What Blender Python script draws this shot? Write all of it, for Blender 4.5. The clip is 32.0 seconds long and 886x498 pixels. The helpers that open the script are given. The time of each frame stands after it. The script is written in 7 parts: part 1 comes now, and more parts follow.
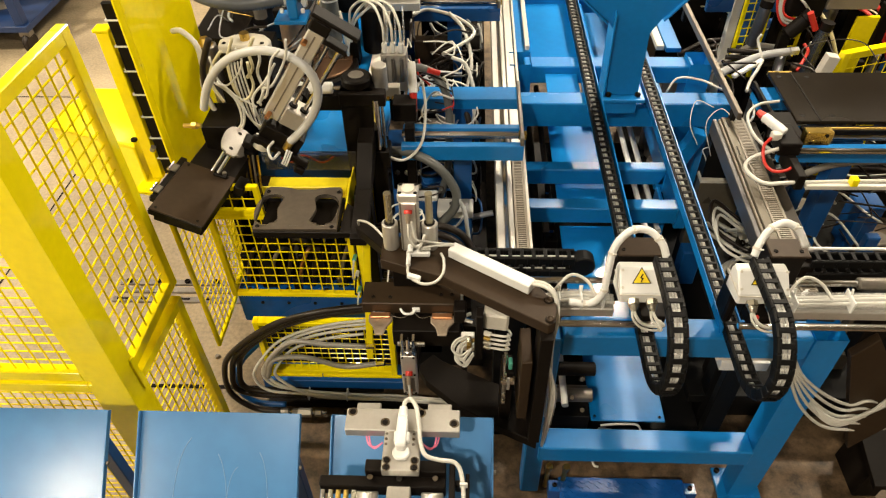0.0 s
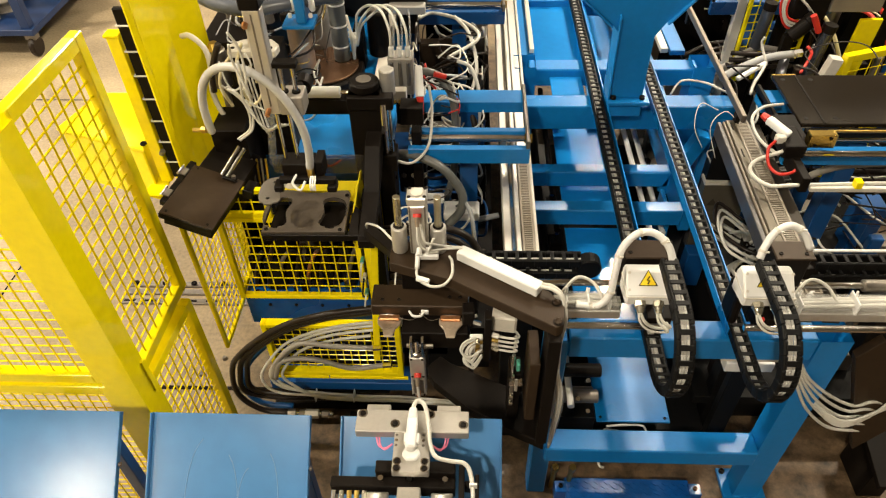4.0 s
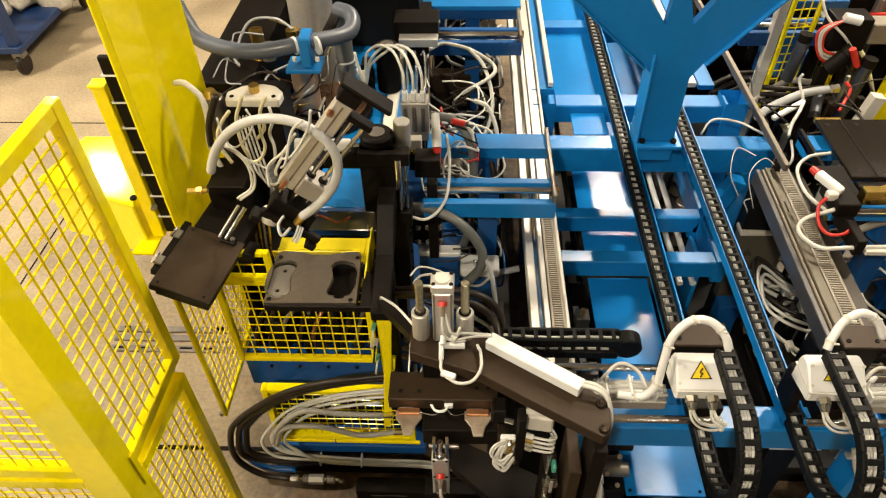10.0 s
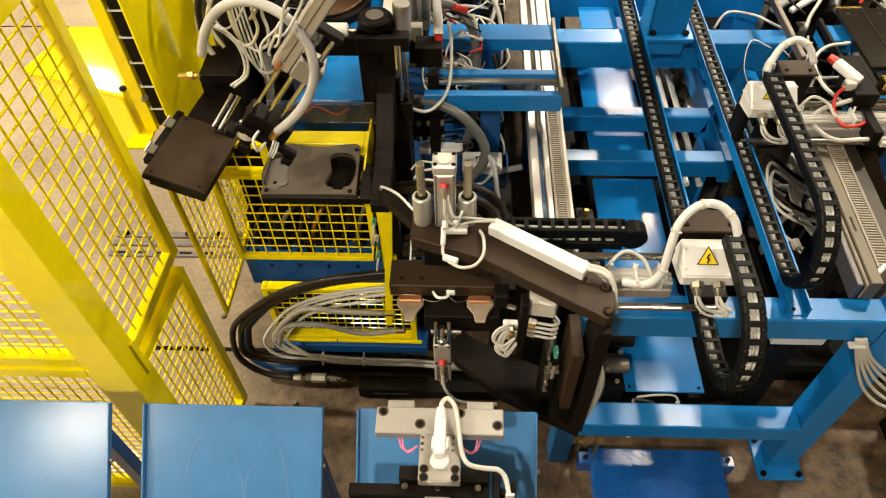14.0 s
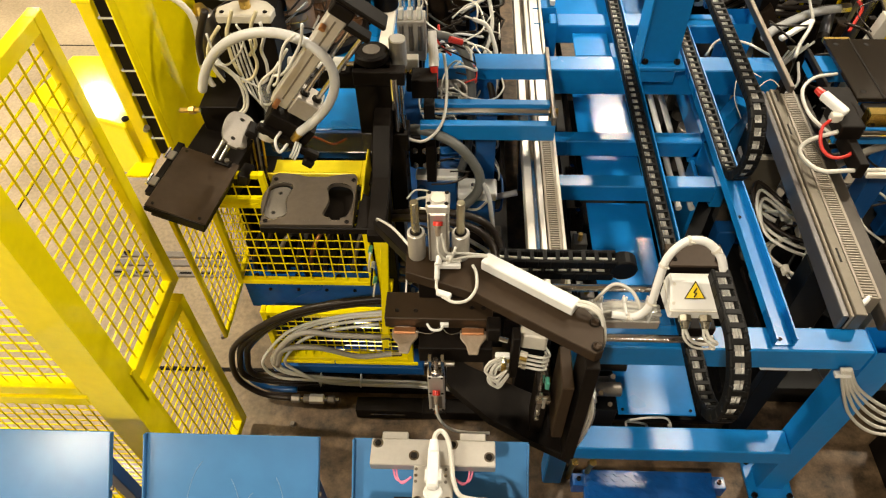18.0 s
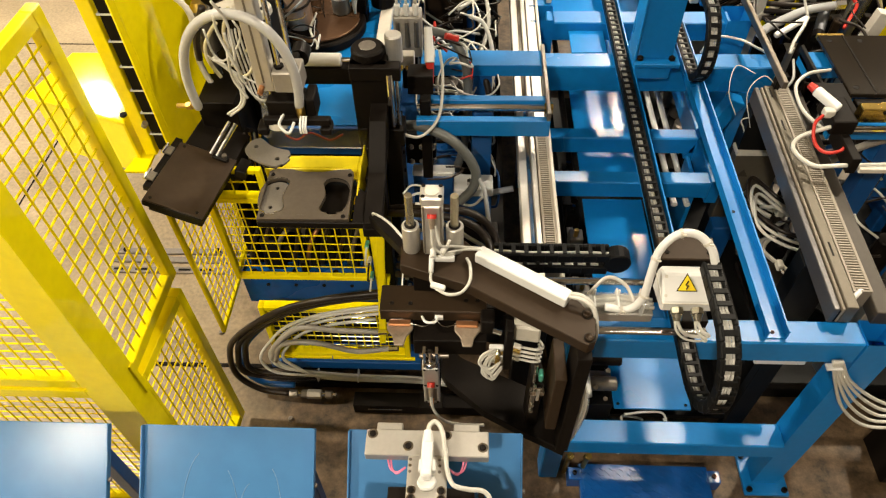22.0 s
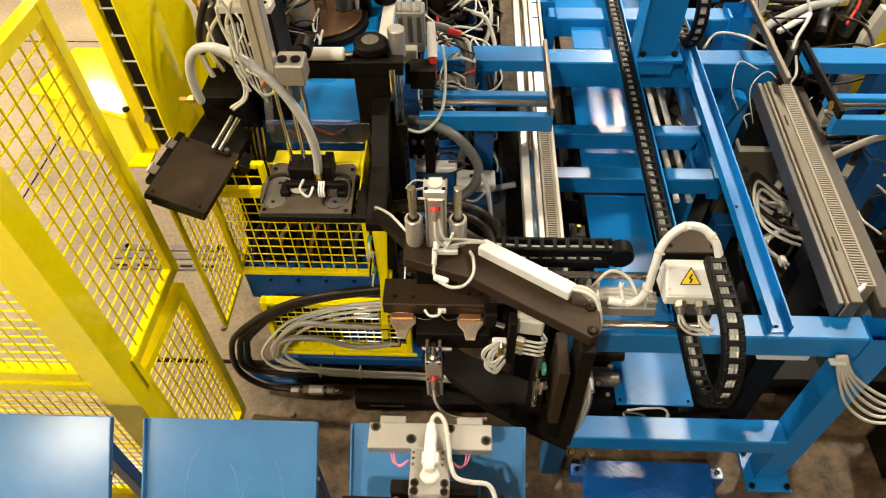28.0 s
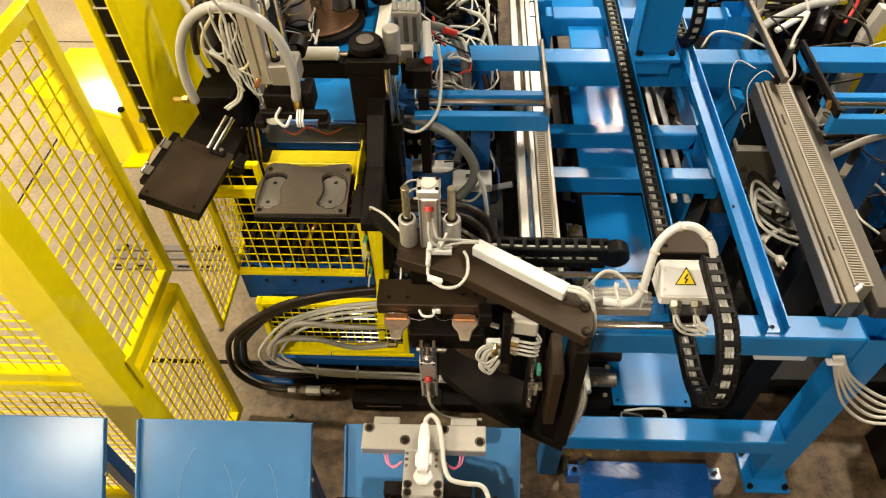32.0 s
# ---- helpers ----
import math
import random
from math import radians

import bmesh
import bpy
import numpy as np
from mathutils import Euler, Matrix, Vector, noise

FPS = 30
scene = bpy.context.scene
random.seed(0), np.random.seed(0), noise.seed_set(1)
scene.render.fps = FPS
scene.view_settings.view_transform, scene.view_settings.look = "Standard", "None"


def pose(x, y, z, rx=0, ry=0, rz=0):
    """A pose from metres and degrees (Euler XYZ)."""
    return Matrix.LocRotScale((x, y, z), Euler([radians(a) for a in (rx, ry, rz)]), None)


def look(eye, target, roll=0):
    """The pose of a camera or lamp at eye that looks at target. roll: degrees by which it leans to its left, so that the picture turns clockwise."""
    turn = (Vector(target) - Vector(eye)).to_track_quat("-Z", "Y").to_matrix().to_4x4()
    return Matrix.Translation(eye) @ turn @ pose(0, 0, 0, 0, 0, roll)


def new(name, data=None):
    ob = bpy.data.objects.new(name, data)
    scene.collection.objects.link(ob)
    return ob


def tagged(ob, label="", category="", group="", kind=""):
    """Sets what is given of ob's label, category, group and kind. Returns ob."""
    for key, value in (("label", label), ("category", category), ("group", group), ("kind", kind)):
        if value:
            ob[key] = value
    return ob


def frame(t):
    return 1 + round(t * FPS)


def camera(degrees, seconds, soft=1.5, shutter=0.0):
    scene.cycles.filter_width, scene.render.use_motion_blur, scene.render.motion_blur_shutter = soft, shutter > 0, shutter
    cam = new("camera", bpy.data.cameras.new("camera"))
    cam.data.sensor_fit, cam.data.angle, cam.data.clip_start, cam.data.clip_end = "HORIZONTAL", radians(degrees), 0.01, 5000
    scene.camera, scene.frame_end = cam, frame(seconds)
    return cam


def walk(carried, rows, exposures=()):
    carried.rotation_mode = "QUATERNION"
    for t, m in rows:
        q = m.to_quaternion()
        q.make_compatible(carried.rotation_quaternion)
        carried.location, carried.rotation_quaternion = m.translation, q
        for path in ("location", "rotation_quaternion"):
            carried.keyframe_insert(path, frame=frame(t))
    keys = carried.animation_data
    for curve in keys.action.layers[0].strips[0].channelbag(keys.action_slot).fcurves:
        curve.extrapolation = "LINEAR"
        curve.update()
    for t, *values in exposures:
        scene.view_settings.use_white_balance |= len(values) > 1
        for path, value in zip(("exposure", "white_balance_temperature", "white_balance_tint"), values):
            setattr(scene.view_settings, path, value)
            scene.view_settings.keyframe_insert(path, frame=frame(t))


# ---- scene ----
cam = camera(65.8, 32.0, 1.2)
PATH = [
    (0, (0.12, -0.305, 2.205), (0.043, 1.125, 0.809), -1.5),
    (0.5, (0.116, -0.302, 2.192), (0.039, 1.128, 0.796), -1.6),
    (1, (0.112, -0.302, 2.189), (0.035, 1.127, 0.792), -1.6),
    (1.5, (0.104, -0.307, 2.189), (0.025, 1.121, 0.791), -1.6),
    (2, (0.099, -0.307, 2.194), (0.02, 1.12, 0.795), -1.7),
    (2.5, (0.101, -0.306, 2.205), (0.02, 1.124, 0.81), -1.7),
    (3, (0.102, -0.309, 2.217), (0.023, 1.122, 0.822), -1.6),
    (3.5, (0.105, -0.311, 2.219), (0.024, 1.12, 0.825), -1.7),
    (5.5, (0.098, -0.32, 2.238), (0.016, 1.111, 0.842), -1.7),
    (6, (0.094, -0.317, 2.249), (0.015, 1.115, 0.855), -1.6),
    (6.5, (0.089, -0.309, 2.261), (0.012, 1.123, 0.868), -1.6),
    (7, (0.085, -0.295, 2.266), (0.009, 1.138, 0.873), -1.5),
    (7.5, (0.081, -0.265, 2.26), (0.005, 1.168, 0.867), -1.6),
    (8, (0.077, -0.225, 2.25), (0.001, 1.207, 0.856), -1.5),
    (8.5, (0.071, -0.179, 2.244), (-0.004, 1.253, 0.85), -1.5),
    (9, (0.061, -0.125, 2.232), (-0.014, 1.307, 0.838), -1.5),
    (9.5, (0.044, -0.073, 2.23), (-0.027, 1.357, 0.834), -1.3),
    (10, (0.031, -0.06, 2.227), (-0.038, 1.371, 0.83), -1.3),
    (10.5, (0.027, -0.063, 2.229), (-0.043, 1.369, 0.834), -1.3),
    (11, (0.03, -0.07, 2.234), (-0.042, 1.353, 0.83), -1.3),
    (11.5, (0.03, -0.076, 2.23), (-0.04, 1.32, 0.799), -1.4),
    (12, (0.033, -0.08, 2.213), (-0.038, 1.287, 0.756), -1.4),
    (12.5, (0.035, -0.084, 2.193), (-0.036, 1.254, 0.708), -1.4),
    (13, (0.033, -0.089, 2.174), (-0.036, 1.222, 0.665), -1.4),
    (13.5, (0.032, -0.093, 2.156), (-0.038, 1.191, 0.624), -1.5),
    (14, (0.028, -0.093, 2.141), (-0.04, 1.176, 0.597), -1.5),
    (14.5, (0.025, -0.089, 2.135), (-0.043, 1.18, 0.59), -1.4),
    (16.5, (0.033, -0.075, 2.177), (-0.034, 1.195, 0.634), -1.4),
    (17, (0.037, -0.072, 2.191), (-0.031, 1.206, 0.655), -1.4),
    (17.5, (0.039, -0.072, 2.199), (-0.029, 1.212, 0.666), -1.4),
    (18, (0.041, -0.071, 2.206), (-0.027, 1.212, 0.673), -1.4),
    (18.5, (0.043, -0.071, 2.212), (-0.025, 1.211, 0.679), -1.5),
    (19, (0.046, -0.074, 2.219), (-0.023, 1.209, 0.685), -1.4),
    (19.5, (0.049, -0.075, 2.222), (-0.02, 1.208, 0.69), -1.4),
    (20, (0.048, -0.077, 2.22), (-0.019, 1.206, 0.687), -1.4),
    (20.5, (0.051, -0.08, 2.221), (-0.018, 1.204, 0.689), -1.5),
    (21, (0.052, -0.086, 2.22), (-0.017, 1.197, 0.687), -1.4),
    (21.5, (0.053, -0.09, 2.215), (-0.016, 1.193, 0.682), -1.4),
    (22, (0.055, -0.091, 2.207), (-0.015, 1.192, 0.675), -1.5),
    (22.5, (0.054, -0.092, 2.198), (-0.014, 1.191, 0.665), -1.4),
    (23, (0.056, -0.092, 2.19), (-0.014, 1.191, 0.658), -1.4),
    (23.5, (0.056, -0.091, 2.186), (-0.013, 1.193, 0.654), -1.5),
    (24, (0.057, -0.087, 2.183), (-0.013, 1.196, 0.65), -1.5),
    (24.5, (0.056, -0.082, 2.186), (-0.013, 1.2, 0.653), -1.4),
    (25, (0.053, -0.08, 2.191), (-0.016, 1.202, 0.658), -1.5),
    (25.5, (0.051, -0.079, 2.2), (-0.018, 1.204, 0.667), -1.5),
    (27.5, (0.05, -0.096, 2.201), (-0.023, 1.189, 0.67), -1.6),
    (28, (0.05, -0.102, 2.195), (-0.022, 1.183, 0.664), -1.5),
    (28.5, (0.054, -0.105, 2.186), (-0.02, 1.18, 0.656), -1.6),
    (29, (0.053, -0.105, 2.18), (-0.019, 1.18, 0.65), -1.6),
    (29.5, (0.055, -0.106, 2.176), (-0.019, 1.179, 0.646), -1.6),
    (30, (0.055, -0.107, 2.175), (-0.019, 1.179, 0.644), -1.6),
    (30.5, (0.059, -0.105, 2.177), (-0.016, 1.18, 0.646), -1.6),
    (31, (0.063, -0.104, 2.18), (-0.013, 1.182, 0.65), -1.7),
    (31.5, (0.065, -0.102, 2.185), (-0.01, 1.184, 0.655), -1.6),
    (32, (0.065, -0.097, 2.191), (-0.011, 1.187, 0.66), -1.7),
]
walk(cam, [(t, look(eye, target, roll)) for t, eye, target, roll in PATH])


# ---- world and light: a hall with rows of long lamps under its roof ----
world = bpy.data.worlds.new("hall_air")
scene.world = world
world.use_nodes = True
world.node_tree.nodes["Background"].inputs[0].default_value = (0.9, 0.83, 0.68, 1)
world.node_tree.nodes["Background"].inputs[1].default_value = 0.19
scene.view_settings.exposure = 0.13


# ---- materials ----
def mat(name, colour, rough=0.5, metal=0.0, grain=0.15, scale=40.0, bump=0.02, wear=0.1, coat=0.0, alpha=1.0, trans=0.0, vary=0.0, gloss=0.5):
    m = bpy.data.materials.new(name)
    m.use_nodes = True
    nt = m.node_tree
    b = nt.nodes["Principled BSDF"]
    b.inputs["Metallic"].default_value = metal
    b.inputs["Specular IOR Level"].default_value = gloss
    b.inputs["Coat Weight"].default_value = coat
    b.inputs["Coat Roughness"].default_value = 0.2
    b.inputs["Alpha"].default_value = alpha
    b.inputs["Transmission Weight"].default_value = trans
    tc = nt.nodes.new("ShaderNodeTexCoord")
    fine, broad = nt.nodes.new("ShaderNodeTexNoise"), nt.nodes.new("ShaderNodeTexNoise")
    fine.inputs["Scale"].default_value, fine.inputs["Detail"].default_value = scale * 4, 6
    broad.inputs["Scale"].default_value, broad.inputs["Detail"].default_value = scale * 0.12, 4
    for n in (fine, broad):
        nt.links.new(tc.outputs["Object"], n.inputs["Vector"])
    both = nt.nodes.new("ShaderNodeMix")
    both.data_type = "FLOAT"
    both.inputs[0].default_value = 0.6
    nt.links.new(fine.outputs[0], both.inputs[2])
    nt.links.new(broad.outputs[0], both.inputs[3])
    ramp = nt.nodes.new("ShaderNodeValToRGB")
    ramp.color_ramp.elements[0].position, ramp.color_ramp.elements[1].position = 0.32, 0.68
    c = colour
    ramp.color_ramp.elements[0].color = (*[v * (1 - grain) for v in c], 1)
    ramp.color_ramp.elements[1].color = (*[min(1, v * (1 + grain)) for v in c], 1)
    nt.links.new(both.outputs[0], ramp.inputs[0])
    out = ramp.outputs[0]
    if vary:
        info, hsv = nt.nodes.new("ShaderNodeObjectInfo"), nt.nodes.new("ShaderNodeHueSaturation")
        mr = nt.nodes.new("ShaderNodeMapRange")
        mr.inputs[3].default_value, mr.inputs[4].default_value = 1 - vary, 1 + vary
        nt.links.new(info.outputs["Random"], mr.inputs[0])
        nt.links.new(mr.outputs[0], hsv.inputs["Value"])
        nt.links.new(out, hsv.inputs["Color"])
        out = hsv.outputs[0]
    nt.links.new(out, b.inputs["Base Color"])
    rr = nt.nodes.new("ShaderNodeMapRange")
    rr.inputs[1].default_value, rr.inputs[2].default_value = 0.3, 0.7
    rr.inputs[3].default_value, rr.inputs[4].default_value = max(0.03, rough - wear), min(1, rough + wear)
    nt.links.new(broad.outputs[0], rr.inputs[0])
    nt.links.new(rr.outputs[0], b.inputs["Roughness"])
    if bump:
        bp = nt.nodes.new("ShaderNodeBump")
        bp.inputs["Strength"].default_value, bp.inputs["Distance"].default_value = bump * 5, 0.002
        nt.links.new(fine.outputs[0], bp.inputs["Height"])
        nt.links.new(bp.outputs[0], b.inputs["Normal"])
    return m


BLUE = mat("blue_paint", (0.005, 0.168, 0.48), 0.32, grain=0.1, scale=14, bump=0.02, wear=0.1, coat=0.06, gloss=0.38)
SHEETM = mat("glossy_blue_sheet", (0.006, 0.185, 0.53), 0.14, grain=0.08, scale=8, bump=0.006, wear=0.07, coat=0.15)
CHUTEM = mat("scuffed_blue_sheet", (0.05, 0.175, 0.385), 0.22, grain=0.1, scale=5, bump=0.006, wear=0.07, coat=0.1)
SCUFFM = mat("rubbed_blue_paint", (0.12, 0.25, 0.44), 0.4, grain=0.15, scale=20, bump=0.01)
STEPM = mat("worn_dark_blue_tread", (0.005, 0.075, 0.30), 0.3, grain=0.25, scale=10, bump=0.03, wear=0.12)
NAVY = mat("dark_blue_paint", (0.006, 0.07, 0.24), 0.35, grain=0.1, scale=18, bump=0.03)
YELLOW = mat("yellow_paint", (0.9, 0.75, 0.003), 0.11, grain=0.08, scale=12, bump=0.012, wear=0.06, gloss=0.45)
YPLATE = mat("pale_yellow_paint", (0.7, 0.58, 0.01), 0.42, grain=0.12, scale=14, bump=0.03)
BLACK = mat("black_oxide_steel", (0.0065, 0.0048, 0.0037), 0.5, metal=0.0, grain=0.3, scale=22, bump=0.02, gloss=0.1)
BROWN = mat("burnished_dark_steel", (0.032, 0.02, 0.011), 0.42, metal=0.2, grain=0.2, scale=16, bump=0.01, wear=0.04, gloss=0.22)
PLATEM = mat("dark_slide_plate", (0.012, 0.009, 0.006), 0.24, grain=0.3, scale=9, bump=0.008, wear=0.1, gloss=0.35)
TABLEM = mat("grey_burnished_table", (0.15, 0.125, 0.1), 0.42, metal=0.6, grain=0.18, scale=22, bump=0.015)
TURNM = mat("oily_bronze_disc", (0.16, 0.085, 0.045), 0.3, metal=0.6, grain=0.2, scale=20)
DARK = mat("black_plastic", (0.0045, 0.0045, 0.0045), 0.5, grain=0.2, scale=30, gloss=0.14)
RUBBER = mat("black_rubber_hose", (0.016, 0.011, 0.008), 0.38, grain=0.25, scale=60, gloss=0.25)
ALU = mat("milled_aluminium", (0.55, 0.53, 0.49), 0.44, metal=0.7, grain=0.08, scale=30, bump=0.01)
RODM = mat("worn_brassy_guide_rod", (0.42, 0.38, 0.27), 0.28, metal=0.9, grain=0.15, scale=40, bump=0.01)
NICKELM = mat("nickel_plated_brass", (0.55, 0.52, 0.42), 0.25, metal=0.9, grain=0.12, scale=50, bump=0.005)
STEEL = mat("ground_steel", (0.6, 0.58, 0.55), 0.16, metal=1.0, grain=0.08, scale=60, bump=0.005)
DULL = mat("dull_grey_steel", (0.2, 0.18, 0.155), 0.4, metal=0.7, grain=0.2, scale=25)
WHITE = mat("white_plastic", (0.68, 0.68, 0.66), 0.4, grain=0.04, scale=20, bump=0.005)
CREAM = mat("cream_plastic", (0.57, 0.54, 0.47), 0.45, grain=0.08, scale=20, bump=0.01)
CABLE = mat("white_cable_sheath", (0.54, 0.53, 0.48), 0.35, grain=0.06, scale=40, bump=0.005)
GREYHOSE = mat("grey_hose", (0.36, 0.37, 0.38), 0.4, grain=0.12, scale=40)
FLEX = mat("dark_corrugated_hose", (0.085, 0.095, 0.12), 0.4, grain=0.15, scale=40)
RUNM = mat("grey_white_cable_run", (0.46, 0.45, 0.42), 0.4, grain=0.1, scale=40, bump=0.005)
TUBEY = mat("yellowed_clear_tubing", (0.5, 0.45, 0.28), 0.3, grain=0.1, scale=40, bump=0.005)
GREYHOSE2 = mat("dusty_grey_hose", (0.27, 0.25, 0.22), 0.45, grain=0.2, scale=40)
THICK = mat("thick_grey_hose", (0.1, 0.105, 0.1), 0.4, grain=0.15, scale=40)
DUCT = mat("grey_slotted_duct", (0.21, 0.18, 0.14), 0.5, grain=0.08, scale=30)
BRASS = mat("brass", (0.55, 0.38, 0.1), 0.3, metal=1.0, grain=0.15, scale=40)
JAWM = mat("worn_bronze_jaw", (0.36, 0.29, 0.22), 0.42, metal=0.5, grain=0.25, scale=30)
COPPER = mat("copper_jaw", (0.55, 0.26, 0.12), 0.35, metal=0.9, grain=0.2, scale=40)
RED = mat("red_plastic", (0.5, 0.025, 0.015), 0.4, grain=0.1, scale=40)
GREEN = mat("green_plastic", (0.08, 0.36, 0.27), 0.35, grain=0.1, scale=40)
PINK = mat("pink_tubing", (0.75, 0.2, 0.35), 0.35, grain=0.1, scale=40)
SIGNY = mat("sign_yellow", (0.85, 0.62, 0.01), 0.45, grain=0.03, scale=20)
PADM = mat("grey_backing_plate", (0.17, 0.155, 0.135), 0.45, metal=0.45, grain=0.2, scale=60)
CARTM = mat("deep_navy_paint", (0.004, 0.022, 0.085), 0.4, grain=0.15, scale=12, bump=0.02)
CLOTH = mat("grey_rags", (0.35, 0.32, 0.27), 0.9, grain=0.35, scale=12, bump=0.1)


def oily_shaded_floor(m):
    """Brown oil dirt and the machine's shade, painted as one darker zone with a ragged edge, and finer dark spots."""
    nt = m.node_tree
    b = nt.nodes["Principled BSDF"]
    clean = b.inputs["Base Color"].links[0].from_socket
    geo, sep = nt.nodes.new("ShaderNodeNewGeometry"), nt.nodes.new("ShaderNodeSeparateXYZ")
    nt.links.new(geo.outputs["Position"], sep.inputs[0])
    big = nt.nodes.new("ShaderNodeTexNoise")
    big.inputs["Scale"].default_value, big.inputs["Detail"].default_value = 2.2, 12
    big.inputs["Roughness"].default_value = 0.62
    nt.links.new(geo.outputs["Position"], big.inputs["Vector"])
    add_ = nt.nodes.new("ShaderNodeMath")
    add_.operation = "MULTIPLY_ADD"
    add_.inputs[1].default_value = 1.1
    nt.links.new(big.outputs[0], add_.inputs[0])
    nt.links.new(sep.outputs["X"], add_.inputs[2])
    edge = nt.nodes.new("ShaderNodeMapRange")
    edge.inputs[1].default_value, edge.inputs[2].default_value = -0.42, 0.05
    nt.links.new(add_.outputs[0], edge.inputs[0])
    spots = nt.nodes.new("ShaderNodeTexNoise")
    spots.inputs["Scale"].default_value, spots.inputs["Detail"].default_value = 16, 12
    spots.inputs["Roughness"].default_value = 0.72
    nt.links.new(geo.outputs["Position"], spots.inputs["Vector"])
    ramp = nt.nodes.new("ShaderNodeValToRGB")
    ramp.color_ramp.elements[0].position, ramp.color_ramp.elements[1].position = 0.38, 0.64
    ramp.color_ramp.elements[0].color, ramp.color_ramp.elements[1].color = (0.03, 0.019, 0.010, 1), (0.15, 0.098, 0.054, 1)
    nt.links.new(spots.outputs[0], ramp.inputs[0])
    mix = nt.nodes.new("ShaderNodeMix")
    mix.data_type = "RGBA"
    # the dirt and painted shade stay within about three metres of the machine
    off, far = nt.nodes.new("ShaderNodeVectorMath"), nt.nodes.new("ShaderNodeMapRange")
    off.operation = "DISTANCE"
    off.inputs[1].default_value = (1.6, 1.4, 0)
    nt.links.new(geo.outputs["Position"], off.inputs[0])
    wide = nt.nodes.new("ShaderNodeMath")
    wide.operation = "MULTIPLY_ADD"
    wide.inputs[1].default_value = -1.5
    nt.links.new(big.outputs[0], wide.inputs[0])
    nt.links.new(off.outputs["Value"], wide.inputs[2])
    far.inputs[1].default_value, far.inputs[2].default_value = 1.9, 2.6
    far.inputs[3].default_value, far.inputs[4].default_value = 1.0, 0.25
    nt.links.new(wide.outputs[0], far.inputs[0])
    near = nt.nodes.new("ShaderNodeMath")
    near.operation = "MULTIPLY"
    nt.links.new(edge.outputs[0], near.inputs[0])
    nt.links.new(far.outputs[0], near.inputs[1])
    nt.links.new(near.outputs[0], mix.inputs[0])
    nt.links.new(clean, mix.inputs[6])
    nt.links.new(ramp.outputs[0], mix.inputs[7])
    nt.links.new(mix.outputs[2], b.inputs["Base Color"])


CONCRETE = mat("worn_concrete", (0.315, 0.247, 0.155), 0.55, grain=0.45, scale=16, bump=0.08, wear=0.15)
oily_shaded_floor(CONCRETE)
WALLM = mat("painted_hall_wall", (0.4, 0.38, 0.34), 0.7, grain=0.1, scale=3)
CLEAR = mat("clear_tube", (0.9, 0.9, 0.88), 0.12, grain=0.02, trans=0.6, alpha=0.3, bump=0)


def glow(name, colour, strength):
    m = bpy.data.materials.new(name)
    m.use_nodes = True
    b = m.node_tree.nodes["Principled BSDF"]
    b.inputs["Base Color"].default_value = (0.9, 0.9, 0.9, 1)
    b.inputs["Emission Color"].default_value = (*colour, 1)
    b.inputs["Emission Strength"].default_value = strength
    return m


COVERM = mat("brown_grey_cover", (0.105, 0.09, 0.067), 0.42, metal=0.4, grain=0.1, scale=16)
RAILM = mat("dull_grey_rail", (0.10, 0.095, 0.095), 0.35, metal=0.6, grain=0.1, scale=16)
EDGEM = mat("brown_grey_strip", (0.04, 0.032, 0.023), 0.5, metal=0.2, grain=0.15, scale=16)
SMOKE = mat("smoked_guard", (0.05, 0.045, 0.04), 0.15, grain=0.2, alpha=0.35, bump=0)
LAMP = glow("lamp_tube", (1, 0.9, 0.75), 60)

# ---- mesh helpers ----
BASE = {}


def thing(name, at, label, category, group="", kind=""):
    """An empty at a thing's base; its parts are meshes under it."""
    ob = new(name)
    ob.location = at
    ob.empty_display_size = 0.05
    BASE[ob] = Vector(at)
    return tagged(ob, label, category, group, kind)


def part(name, bm, material, parent=None, label="", smooth=False, kind=""):
    me = bpy.data.meshes.new(name)
    base = BASE.get(parent, Vector())
    if base.length:
        bmesh.ops.translate(bm, verts=bm.verts, vec=-base)
    if smooth:
        for f in bm.faces:
            f.smooth = True
    bm.to_mesh(me)
    bm.free()
    me.materials.append(material)
    ob = new(name, me)
    if parent is not None:
        ob.parent = parent
        BASE[ob] = base
    return tagged(ob, label, kind=kind)


def solo(name, bm, material, label, category, group="", kind="", smooth=False):
    """A thing of one mesh."""
    return tagged(part(name, bm, material, None, "", smooth), label, category, group, kind)


def box(x0, x1, y0, y1, z0, z1, bevel=0.002, bm=None):
    own = bmesh.new()
    bmesh.ops.create_cube(own, size=1)
    for v in own.verts:
        v.co = Vector((x0 + (v.co.x + 0.5) * (x1 - x0), y0 + (v.co.y + 0.5) * (y1 - y0), z0 + (v.co.z + 0.5) * (z1 - z0)))
    if bevel:
        bmesh.ops.bevel(own, geom=own.edges[:], offset=bevel, segments=2 if bevel > 0.004 else 1, affect="EDGES", profile=0.5)
    return add(bm, own)


def add(bm, own):
    if bm is None:
        return own
    me = bpy.data.meshes.new("tmp")
    own.to_mesh(me)
    own.free()
    bm.from_mesh(me)
    bpy.data.meshes.remove(me)
    return bm


def turned(bm, m):
    bmesh.ops.transform(bm, matrix=m, verts=bm.verts)
    return bm


